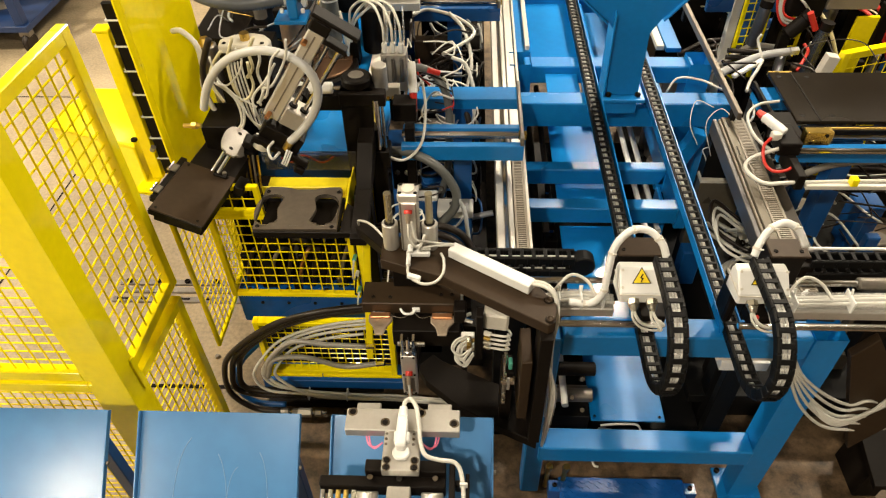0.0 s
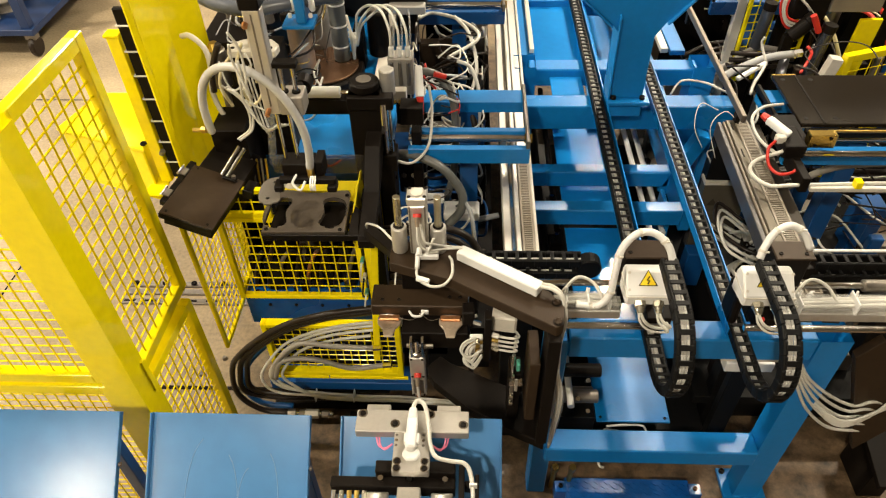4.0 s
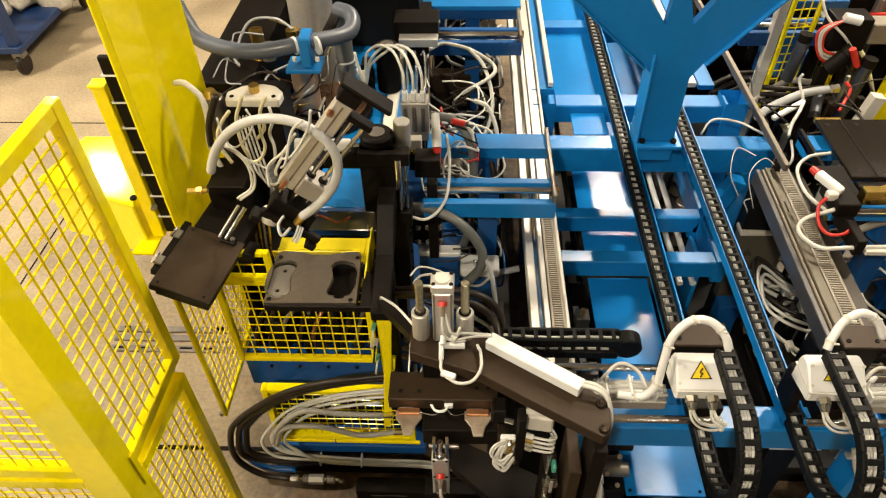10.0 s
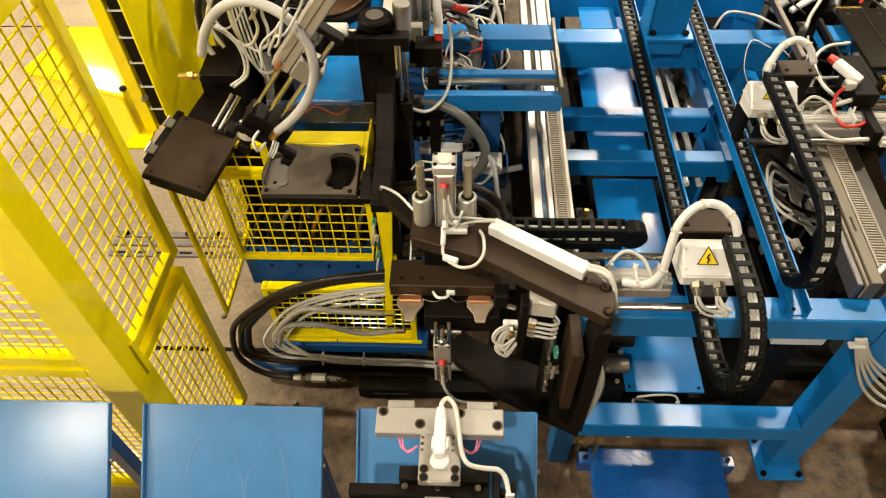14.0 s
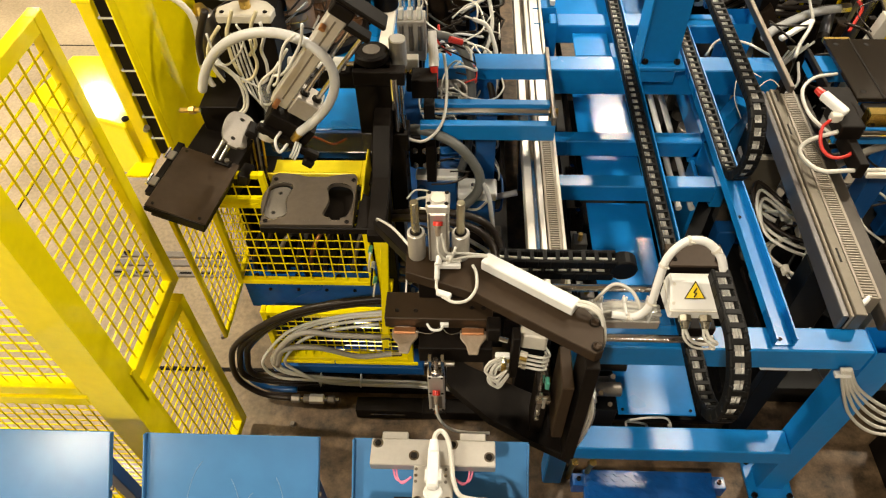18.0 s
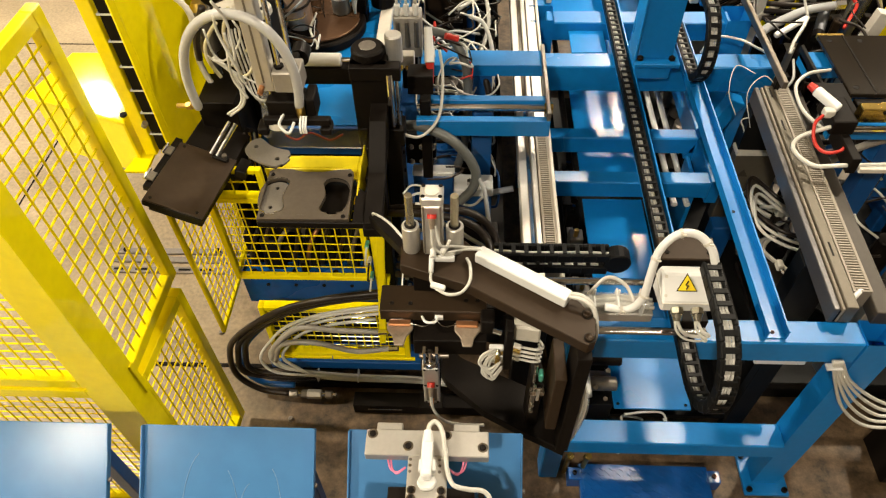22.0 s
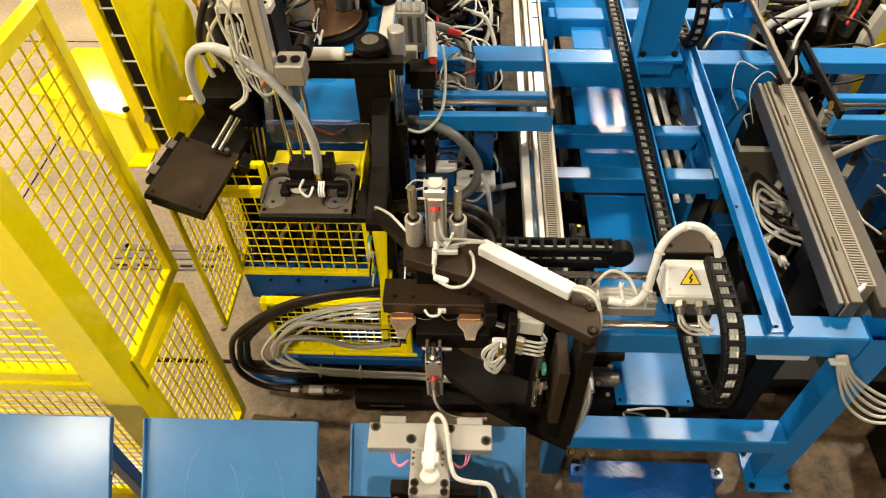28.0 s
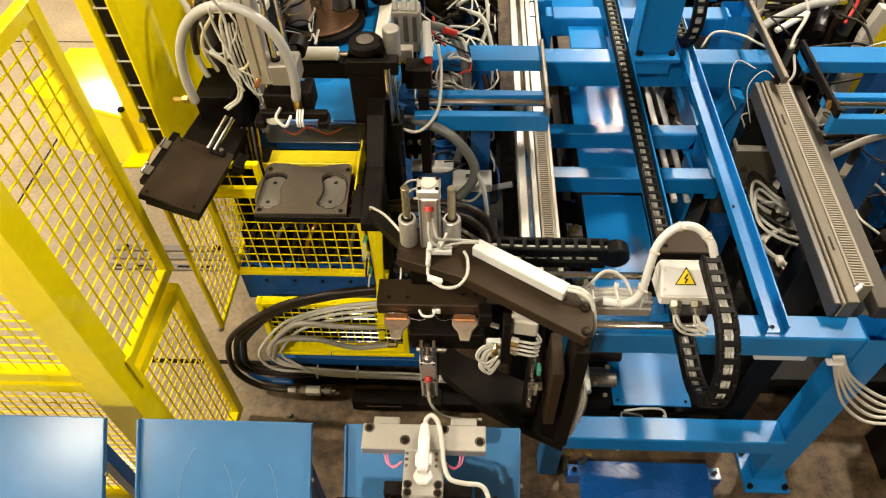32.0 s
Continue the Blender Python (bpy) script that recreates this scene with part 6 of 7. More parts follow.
    part("clear_pipe", rod((-0.52, 1.40, 0.92), (-0.50, 1.42, 1.09), 0.012), CLEAR, w)
    for k in range(6):
        part("needle", rod((-0.58 + 0.012 * k, 1.30, 0.86), (-0.585 + 0.014 * k, 1.33, 0.99), 0.0035, seg=8), BRASS if k % 2 else DULL, w)
    part("base_box", box(-0.60, -0.50, 1.27, 1.40, 0.50, 0.86), BLACK, w)
    x = thing("gripper_motor", (-0.23, 1.98, 0.9), "black round motor on the bench with a cream cable", "motor")
    part("body", rod((-0.249, 2.088, 0.93), (-0.249, 2.088, 1.10), 0.042, seg=28, bevel=0.004), BLACK, x)
    part("cap_disc", rod((-0.249, 2.088, 1.1005), (-0.249, 2.088, 1.104), 0.024, seg=20), DULL, x)
    part("clip_block", box(-0.335, -0.30, 2.02, 2.08, 0.90, 1.06), BLACK, x)
    y = thing("valve_manifold", (-0.12, 1.68, 0.9), "grey valve manifold with white air tubes", "manifold")
    part("body", box(-0.165, -0.085, 1.64, 1.70, 1.02, 1.15, 0.003), DULL2, y)
    part("post", box(-0.15, -0.10, 1.65, 1.69, 0.90, 1.02), BLACK, y)
    for k in range(3):
        xx = -0.152 + 0.026 * k
        part("silencer", rod((xx, 1.638, 1.06), (xx, 1.634, 1.14), 0.008, 0.005), DULL, y)
        part("elbow", box(xx - 0.008, xx + 0.008, 1.645, 1.665, 1.15, 1.185, 0.004), WHITE, y)
        cable(y, "air_tube", [(xx, 1.655, 1.185), (xx - 0.004, 1.67, 1.235), (xx - 0.03, 1.71, 1.275), (xx - 0.075, 1.76, 1.27), (xx - 0.12, 1.81, 1.22), (-0.29 + 0.008 * k, 1.86, 1.15), (-0.30, 1.90, 1.06)], 0.0042, CABLE)
        cable(y, "air_tube", [(xx + 0.01, 1.66, 1.18), (xx + 0.008, 1.69, 1.24), (xx + 0.002, 1.74, 1.26), (xx - 0.01, 1.80, 1.22)], 0.003, CLEAR)
    z = thing("cable_carrier", (-0.1, 1.62, 0.9), "black gantry head with red and white connectors", "gantry head")
    part("body", box(-0.115, -0.045, 1.45, 1.51, 1.03, 1.09), BLACK, z)
    part("down_arm", box(-0.085, -0.055, 1.46, 1.50, 0.70, 1.0), BLACK, z)
    part("brass_row", box(-0.155, -0.10, 1.53, 1.56, 1.06, 1.10), CREAM, z)
    for k in range(4):
        part("brass_fitting", rod((-0.15 + 0.015 * k, 1.525, 1.07), (-0.15 + 0.015 * k, 1.515, 1.065), 0.005), BRASS, z)
    part("white_plug", rod((-0.055, 1.50, 1.10), (-0.06, 1.56, 1.17), 0.014, 0.011), WHITE, z)
    part("red_boot", rod((-0.05, 1.475, 1.05), (-0.055, 1.50, 1.10), 0.006, 0.012), RED, z)
    part("red_boot", rod((-0.015, 1.60, 1.12), (0.02, 1.608, 1.105), 0.009), RED, z)
    cable(z, "white_cable", [(-0.03, 1.56, 1.10), (-0.02, 1.50, 1.05), (-0.03, 1.43, 0.97), (-0.08, 1.38, 0.94), (-0.14, 1.36, 0.97)], 0.0044, CABLE)


NICKEL = mat("dark_chrome_barrel", (0.12, 0.125, 0.14), 0.3, metal=0.8, grain=0.15, scale=20)
COPPER2 = mat("brown_turned_steel", (0.42, 0.3, 0.22), 0.36, metal=0.55, grain=0.15, scale=30)
DULL2 = mat("light_grey_cast", (0.36, 0.34, 0.31), 0.45, metal=0.4, grain=0.15, scale=18)
bench()


# ---- works between the pillar and the left rail ----
def tangle(name, label, lo, hi, n, seed, mats, r=(0.003, 0.006), reach=0.16):
    """Loose cables within a block of space, each a part."""
    t = thing(name, ((lo[0] + hi[0]) / 2, (lo[1] + hi[1]) / 2, lo[2]), label, "cables", "loose cables")
    rng = random.Random(seed)
    for _ in range(n):
        p = Vector([rng.uniform(a, b) for a, b in zip(lo, hi)])
        a = rng.uniform(0, math.tau)
        pts = []
        for k in range(5):
            q = Vector([min(max(v, l), h) for v, l, h in zip(p, lo, hi)])
            pts.append(q)
            a += rng.uniform(0.5, 1.5)
            p = q + Vector((math.cos(a), math.sin(a), rng.uniform(-0.5, 0.6))) * reach * rng.uniform(0.35, 0.7)
        m = rng.choice(mats)
        cable(t, "cable", pts, rng.uniform(*r) * 0.75, m, 6, seg=7)
    return t


def middle_works():
    t = thing("drive_unit", (0.02, 1.8, 0), "dark drive unit with blue terminal boxes between the rails", "drive")
    part("bed", box(-0.16, 0.19, 1.22, 4.6, 0.30, 0.34), BLACK, t)
    part("foot", box(-0.15, 0.18, 1.3, 4.5, 0, 0.30), DARK, t)
    b = part("terminal_box", box(-0.118, 0.008, 1.47, 1.502, 0.56, 0.70, 0.004), NAVY, t)
    part("box_lid", box(-0.12, 0.012, 1.466, 1.505, 0.7005, 0.72, 0.004), WHITE, b)
    b = part("terminal_box", box(0.016, 0.128, 1.394, 1.456, 0.57, 0.69, 0.004), NAVY, t)
    part("box_lid", box(0.012, 0.132, 1.39, 1.46, 0.6905, 0.722, 0.006), WHITE, b)
    part("gland", rod((0.06, 1.415, 0.722), (0.06, 1.415, 0.737), 0.009, seg=6), STEEL, b)
    part("box_post", box(0.04, 0.10, 1.41, 1.44, 0.34, 0.57), BLACK, t)
    part("box_post", box(-0.07, -0.04, 1.475, 1.495, 0.34, 0.56), BLACK, t)
    part("barrel", rod((0.06, 1.62, 0.34), (0.06, 1.62, 0.52), 0.055, seg=28, bevel=0.006), DULL, t)
    part("barrel", rod((0.07, 2.10, 0.34), (0.07, 2.10, 0.60), 0.06, seg=28, bevel=0.006), DULL, t)
    part("valve_block", box(-0.139, -0.047, 1.5, 1.56, 0.723, 0.842, 0.004), BLACK, t)
    for k in range(6):
        part("fitting", rod((-0.121 + 0.034 * (k % 3), 1.5, 0.743 + 0.06 * (k // 3)), (-0.121 + 0.034 * (k % 3), 1.485, 0.748 + 0.06 * (k // 3)), 0.011, seg=6), STEEL, t)
    for k in range(10):
        y = 1.25 + 0.19 * k
        part("clamp_block", box(0.06 + 0.03 * (k % 3), 0.13 + 0.03 * (k % 2), y, y + 0.07, 0.34, 0.40 + 0.05 * (k % 4), 0.005), (BLACK, DULL, NAVY)[k % 3], t)
        top = 0.40 + 0.05 * (k % 4)
        for j in range(3):
            f = part("fitting", rod((0.095, y + 0.014 + 0.02 * j, top), (0.095, y + 0.014 + 0.02 * j, top + 0.022), 0.0075, seg=6), (NICKELM, BRASS, NICKELM)[j], t)
            part("fitting_collar", rod((0.095, y + 0.014 + 0.02 * j, top + 0.0225), (0.095, y + 0.014 + 0.02 * j, top + 0.034), 0.0055, seg=10), WHITE, f)
    u = thing("grey_hose_arch", (0.0, 1.5, 0.5), "thick grey hose arching beside the clamp", "hose")
    cable(u, "hose", [(-0.180, 1.460, 0.907), (-0.088, 1.440, 0.927), (0.010, 1.400, 0.907), (0.072, 1.370, 0.834), (0.071, 1.350, 0.774), (0.030, 1.340, 0.720)], 0.0145, THICK, 8, 0.0, seg=12)
    cable(u, "hose", [(-0.08, 1.66, 1.10), (-0.01, 1.66, 1.08), (0.04, 1.62, 1.02), (0.05, 1.58, 0.9), (0.04, 1.56, 0.75), (0.0, 1.55, 0.6)], 0.013, THICK, 8, 0.0, seg=12)
    cable(u, "black_hose", [(-0.171, 1.250, 0.781), (-0.048, 1.220, 0.824), (0.073, 1.200, 0.816), (0.127, 1.170, 0.772), (0.140, 1.120, 0.743)], 0.011, RUBBER)
    cable(u, "black_hose", [(-0.169, 1.230, 0.784), (-0.048, 1.200, 0.814), (0.061, 1.180, 0.801), (0.111, 1.150, 0.767), (0.121, 1.100, 0.754)], 0.011, RUBBER)
    cable(u, "black_hose", [(0.037, 1.750, 0.675), (0.095, 1.750, 0.664), (0.139, 1.740, 0.623), (0.121, 1.700, 0.586)], 0.012, RUBBER)
    cable(u, "white_tube", [(0.017, 1.420, 0.704), (0.029, 1.400, 0.658), (0.071, 1.380, 0.665), (0.102, 1.340, 0.745)], 0.004, CABLE)
    cable(u, "white_tube", [(0.075, 1.360, 0.821), (0.102, 1.340, 0.773), (0.114, 1.300, 0.720), (0.122, 1.260, 0.666), (0.110, 1.220, 0.635)], 0.007, GREYHOSE)
    cable(u, "black_hose", [(0.0, 1.75, 0.95), (0.08, 1.72, 0.95), (0.12, 1.65, 0.85), (0.11, 1.6, 0.7), (0.08, 1.58, 0.5)], 0.011, RUBBER)
    for k in range(3):
        cable(u, "black_hose", [(-0.15, 1.20 - 0.03 * k, 0.62), (-0.04, 1.16 - 0.03 * k, 0.66), (0.05, 1.12 - 0.02 * k, 0.60), (0.10, 1.05, 0.5), (0.11, 1.0, 0.3)], 0.010, RUBBER)
    cable(u, "white_tube", [(0.05, 1.9, 1.0), (0.1, 1.88, 0.98), (0.13, 1.82, 0.9), (0.12, 1.76, 0.8), (0.06, 1.7, 0.7)], 0.007, CABLE)
    cable(u, "white_tube", [(0.03, 2.25, 1.0), (0.09, 2.2, 0.95), (0.12, 2.1, 0.85), (0.08, 2.0, 0.75)], 0.007, CABLE)
    cable(u, "grey_pipe", [(0.07, 1.46, 0.62), (0.2, 1.48, 0.64)], 0.010, GREYHOSE)
    tangle("loose_cables", "white air tubes and cables between the rails", (-0.12, 1.5, 0.55), (0.14, 2.3, 0.98), 38, 3, [CABLE, CABLE, CABLE, RUBBER, GREYHOSE])
    tangle("loose_cables", "white cables by the clamp cylinder", (-0.12, 1.0, 0.62), (0.10, 1.3, 0.90), 9, 4, [CABLE, CABLE, RUBBER], (0.003, 0.005), 0.12)
    tangle("loose_cables", "dark cables under the rails", (-0.14, 1.2, 0.36), (0.16, 2.6, 0.55), 26, 8, [RUBBER, RUBBER, DARK, CABLE, NAVY], (0.005, 0.010), 0.2)
    for k in range(14):
        y = 2.0 + 0.11 * k
        part("rear_block", box(-0.13 + 0.05 * (k % 4), -0.05 + 0.05 * (k % 3) + 0.04, y, y + 0.06, 0.34, 0.5 + 0.07 * (k % 5), 0.005), (BLACK, DULL, NAVY, BLACK, BROWN)[k % 5], t)
    tangle("loose_cables", "white and black hoses behind the gantry", (-0.12, 2.0, 0.5), (0.16, 3.2, 0.95), 26, 41, [CABLE, CABLE, RUBBER, RUBBER, THICK], (0.004, 0.010), 0.24)
    tangle("loose_cables", "coloured sensor leads at the gantry head", (-0.05, 1.56, 0.95), (0.06, 1.8, 1.12), 9, 9, [CABLE, CABLE, RED, CABLE, RUBBER], (0.003, 0.005), 0.1)
    tangle("loose_cables", "cables and tubes behind the guard", (-0.70, 1.64, 0.9), (-0.42, 2.1, 1.22), 20, 10, [CABLE, RUBBER, RUBBER, GREYHOSE, BRASS], (0.002, 0.006), 0.2)
    v = thing("back_cabinet", (-0.6, 2.7, 0), "dark machine cabinet behind the turntable", "cabinet")
    part("body", box(-0.80, -0.63, 1.75, 3.0, 0.0, 1.15), BLACK, v)
    part("top_body", box(-0.75, -0.16, 2.45, 3.1, 0.905, 1.3), DARK, v)
    for k in range(5):
        part("gauge", rod((-0.72 + 0.06 * k, 1.9 + 0.1 * (k % 2), 1.15), (-0.72 + 0.06 * k, 1.9 + 0.1 * (k % 2), 1.2), 0.022, seg=20), BRASS if k % 2 else DULL, v)


middle_works()

# second pair of gantries further back; navy bars carry their shade in the paint
for gx, sg in ((0.235, 1), (1.09, -1)):
    g = slide_gantry(gx, sg, "blue slide gantry further back, its shade painted as darker blue, with a bright rod", NAVY)
    g.location.y += 0.95 if sg > 0 else 1.03


def back_gantry_plate():
    t = thing("gantry_plate", (-0.1, 2.3, 0.97), "blue gantry plate with a black end block", "gantry plate")
    part("plate", box(-0.2, 0.24, 2.62, 2.9, 0.971, 0.99), BLUE, t)
    part("end_block", box(-0.24, -0.08, 2.25, 2.36, 1.02, 1.10), BLACK, t)
    part("white_foot", box(-0.22, -0.08, 2.20, 2.249, 1.03, 1.06), ALU, t)
    part("support", box(-0.2, -0.12, 2.3, 2.6, 0.90, 1.02), BLACK, t)


back_gantry_plate()


# ---- step and fittings under the frame ----
def front_bits():
    t = thing("step_plate", (0.63, 0.72, 0), "blue diamond-tread step on the floor", "step")
    part("tread", box(0.425, 0.835, 0.55, 0.815, 0.045, 0.055), STEPM, t)
    part("skirt", box(0.425, 0.835, 0.555, 0.56, 0, 0.045), STEPM, t)
    for x in (0.43, 0.80):
        part("bearer", box(x, x + 0.03, 0.58, 0.80, 0, 0.045), STEPM, t)
    bm = bmesh.new()
    for i in range(25):
        for j in range(15):
            x, y = 0.433 + 0.016 * i + 0.008 * (j % 2), 0.562 + 0.0168 * j
            d = 0.0045 if (i + j) % 2 else -0.0045
            bar((x - 0.005, y - d, 0.0555), (x + 0.005, y + d, 0.0555), 0.0035, 0.004, 0, bm)
    part("tread_lug", bm, STEPM, t, kind="stuff")
    for x in (0.41, 0.85):
        part("side_lug", box(x - 0.02, x + 0.02, 0.76, 0.80, 0, 0.06), STEPM, t)
        bolt(t, (x, 0.78, 0.06), 0.007, 0.01)
    u = thing("pipe_fittings", (0.41, 0.82, 0.1), "brass pipe fittings under the low beam", "fittings")
    for x in (0.385, 0.44):
        part("fitting", rod((x, 0.80, 0.13), (x, 0.79, 0.17), 0.012, seg=6), BRASS, u)
        part("pipe", rod((x, 0.81, 0.0), (x, 0.80, 0.13), 0.008), BRASS, u)
    tangle("loose_cables", "white cables dropping under the low beam", (0.55, 0.86, 0.02), (0.68, 0.92, 0.25), 6, 12, [CABLE], (0.004, 0.006), 0.12)
    v = thing("pneumatic_cylinder", (0.45, 1.0, 0), "dark pneumatic cylinders under the front beam", "cylinder")
    for k, z in enumerate((0.32, 0.42, 0.25)):
        part("barrel", rod((0.34, 0.96 + 0.03 * k, z), (0.52, 0.96 + 0.03 * k, z), 0.022, seg=20, bevel=0.003), (DULL, BLACK, DULL)[k], v)
        part("tee_fitting", rod((0.45 + 0.02 * k, 0.95, z), (0.45 + 0.02 * k, 0.93, z + 0.03), 0.008, seg=6), STEEL, v)
    part("plinth", box(0.35, 0.52, 0.93, 1.1, 0, 0.24), DARK, v)
    for k in range(6):
        y = 1.2 + 0.11 * k
        part("valve", box(0.40, 0.445, y, y + 0.05, 0.40, 0.46), (DULL, BLACK)[k % 2], v)
        part("tee_fitting", rod((0.42, y + 0.02, 0.46), (0.42, y + 0.02, 0.49), 0.008, seg=6), STEEL if k % 2 else BRASS, v)


front_bits()


# ---- right-hand machine ----
def right_side():
    t = thing("terminal_box", (1.0, 1.63, 0.24), "slim grey terminal box with a cream lid and warning triangle", "terminal box")
    part("body", box(0.93, 1.09, 1.612, 1.655, 0.36, 0.672, 0.003), COVERM, t)
    part("lid", box(0.927, 1.093, 1.608, 1.66, 0.6725, 0.69, 0.003), CREAM, t)
    part("warning_triangle", prism([(0.955, 0.58), (0.993, 0.58), (0.974, 0.612)], 1.6105, 1.6118, "y", 0), EDGEM, t)
    part("stand", box(0.96, 1.06, 1.62, 1.65, 0.24, 0.36), NAVY, t)
    for k, x in enumerate((0.947, 0.99, 1.035)):
        g = part("gland", rod((x, 1.632, 0.69), (x, 1.632, 0.715), 0.010, seg=8), CREAM, t)
        part("gland_nut", rod((x, 1.632, 0.7155), (x, 1.632, 0.728), 0.007, seg=6), NICKELM, g)
        cable(t, "cable", [(x, 1.632, 0.726), (x - 0.02, 1.63, 0.77), (x - 0.03 + 0.03 * k, 1.64, 0.80), (x + 0.04, 1.65, 0.81), (x + 0.07, 1.655, 0.86)], 0.0022, CABLE)
    u = thing("right_drive", (1.2, 1.4, 0), "dark drive works beside the grey rail", "drive")
    part("bed", box(0.86, 1.75, 1.02, 2.9, 0.20, 0.24), DARK, u)
    part("foot", box(0.9, 1.7, 1.1, 2.8, 0, 0.20), DARK, u)
    part("terminal_strip", box(0.86, 1.0, 0.92, 0.98, 0.52, 0.56), WHITE, u)
    part("strip_post", box(0.9, 0.96, 0.94, 0.97, 0, 0.52), DARK, u)
    part("white_tray", box(0.80, 0.96, 0.856, 0.90, 0.655, 0.675), CREAM, u)
    rng = random.Random(21)
    for k in range(46):
        x, y = rng.uniform(0.88, 1.65), rng.uniform(1.08, 2.7)
        w, d, h = rng.uniform(0.03, 0.10), rng.uniform(0.03, 0.10), rng.uniform(0.06, 0.32)
        if rng.random() < 0.4:
            part("motor", rod((x, y, 0.24), (x, y, 0.24 + h), w * 0.5, seg=18, bevel=0.004), rng.choice([BLACK, DULL, DARK]), u)
        else:
            part("block", box(x, x + w, y, y + d, 0.24, 0.24 + h, 0.004), rng.choice([BLACK, DARK, DULL, NAVY, BLACK, ALU]), u)
    for k in range(2):
        for j in range(3):
            r = 0.07 + 0.012 * j
            cx, cy, cz = 1.08, 1.62 - 0.28 * k, 0.50 - 0.02 * j
            cable(u, "coiled_cable", [(cx + r * math.cos(a), cy + r * 1.2 * math.sin(a), cz + 0.02 * math.sin(2 * a)) for a in [i * math.tau / 9 for i in range(10)]], 0.008 - 0.001 * k, CABLE if k == 0 or j else CREAM)
    cable(u, "white_cable", [(1.02, 1.5, 0.55), (1.06, 1.42, 0.62), (1.10, 1.36, 0.6), (1.09, 1.30, 0.52), (1.05, 1.22, 0.5), (0.98, 1.1, 0.56)], 0.006, CABLE)
    for x, y in ((1.06, 1.46), (1.09, 1.38), (1.19, 1.42)):
        part("plug", box(x, x + 0.025, y, y + 0.045, 0.54, 0.575, 0.004), CREAM, u)
        part("plug_post", box(x + 0.005, x + 0.02, y + 0.01, y + 0.035, 0.24, 0.54), BLACK, u)
    cable(u, "grey_hose", [(1.02, 1.40, 0.76), (1.14, 1.46, 0.80), (1.28, 1.50, 0.84), (1.45, 1.50, 0.86), (1.7, 1.52, 0.86)], 0.0115, GREYHOSE2, seg=12)
    cable(u, "grey_hose", [(1.07, 2.25, 0.72), (1.18, 2.32, 0.76), (1.30, 2.40, 0.78), (1.42, 2.42, 0.76)], 0.0125, GREYHOSE2, seg=12)
    for k in range(3):
        cable(u, "black_hose", [(1.05, 2.45 + 0.05 * k, 0.66), (1.2, 2.5 + 0.05 * k, 0.7), (1.4, 2.52 + 0.05 * k, 0.68)], 0.012, RUBBER)
        cable(u, "black_hose", [(1.06, 1.66 - 0.05 * k, 0.66), (1.2, 1.70 - 0.05 * k, 0.70), (1.4, 1.68 - 0.05 * k, 0.72), (1.7, 1.7 - 0.05 * k, 0.7)], 0.011, RUBBER)
    cable(u, "tied_lead", [(0.86, 2.0, 0.80), (0.90, 2.03, 0.842), (0.98, 2.02, 0.842), (1.03, 1.97, 0.842), (1.075, 1.90, 0.84), (1.09, 1.86, 0.78), (1.085, 1.85, 0.70)], 0.0042, CABLE)
    for pts in ([(0.90, 1.66, 0.80), (0.87, 1.70, 0.86), (0.90, 1.78, 0.90), (0.95, 1.74, 0.90)], [(0.93, 1.60, 0.80), (0.90, 1.64, 0.90), (0.96, 1.70, 0.92), (1.0, 1.66, 0.90)]):
        cable(u, "thin_lead", pts, 0.0014, CABLE)
    k0 = thing("cable_coil", (0.97, 1.05, 0.56), "coil of thin white cable with small plugs under the rail", "cables")
    for j in range(4):
        r = 0.045 + 0.003 * j
        cable(k0, "coil", [(0.955 + r * math.cos(a), 1.04 + 0.8 * r * math.sin(a), 0.575 + 0.006 * j + 0.01 * math.sin(a)) for a in [i * math.tau / 10 for i in range(11)]], 0.0026, CABLE)
    for (x0, y0), (x1, y1) in (((0.90, 1.20), (0.93, 1.08)), ((0.925, 1.15), (0.95, 1.08)), ((1.0, 1.22), (0.98, 1.08))):
        part("plug", box(x0 - 0.009, x0 + 0.009, y0, y0 + 0.03, 0.56, 0.585, 0.003), CREAM, k0)
        part("plug_nut", rod((x0, y0, 0.572), (x0, y0 - 0.012, 0.572), 0.006, seg=6), NICKELM, k0)
        cable(k0, "lead", [(x0, y0 - 0.01, 0.572), (x0 + 0.002, y0 - 0.04, 0.58), (x1, y1, 0.58)], 0.0026, CABLE)
    part("coil_shelf", box(0.88, 1.02, 1.0, 1.26, 0.54, 0.556), BLACK, k0)
    part("shelf_post", box(0.93, 0.97, 1.10, 1.14, 0.24, 0.54), BLACK, k0)
    for j in range(3):
        cable(u, "looped_lead", [(1.08, 1.36 - 0.02 * j, 0.66), (0.99, 1.40 - 0.03 * j, 0.70), (0.935, 1.47 - 0.035 * j, 0.71), (0.915, 1.42 - 0.04 * j, 0.69), (0.93, 1.36 - 0.04 * j, 0.67), (1.0, 1.29 - 0.03 * j, 0.66), (1.09, 1.26 - 0.03 * j, 0.66)], 0.005 if j else 0.007, (RUBBER, CABLE, CABLE)[j])
    tangle("loose_cables", "white cables beside the grey rail", (1.10, 1.1, 0.45), (1.65, 1.9, 0.80), 26, 31, [RUNM, CABLE, RUBBER, RUBBER, RUBBER, RUBBER], (0.0025, 0.006), 0.2)
    tangle("loose_cables", "cables and leads behind the blue frame", (1.05, 1.95, 0.5), (1.7, 2.7, 0.95), 12, 32, [CABLE, RUNM, RUBBER, RUBBER, RUBBER], (0.003, 0.007), 0.2)
    m = thing("far_machine", (1.7, 3.2, 0), "dark machine body crowded with valves and cylinders", "machine")
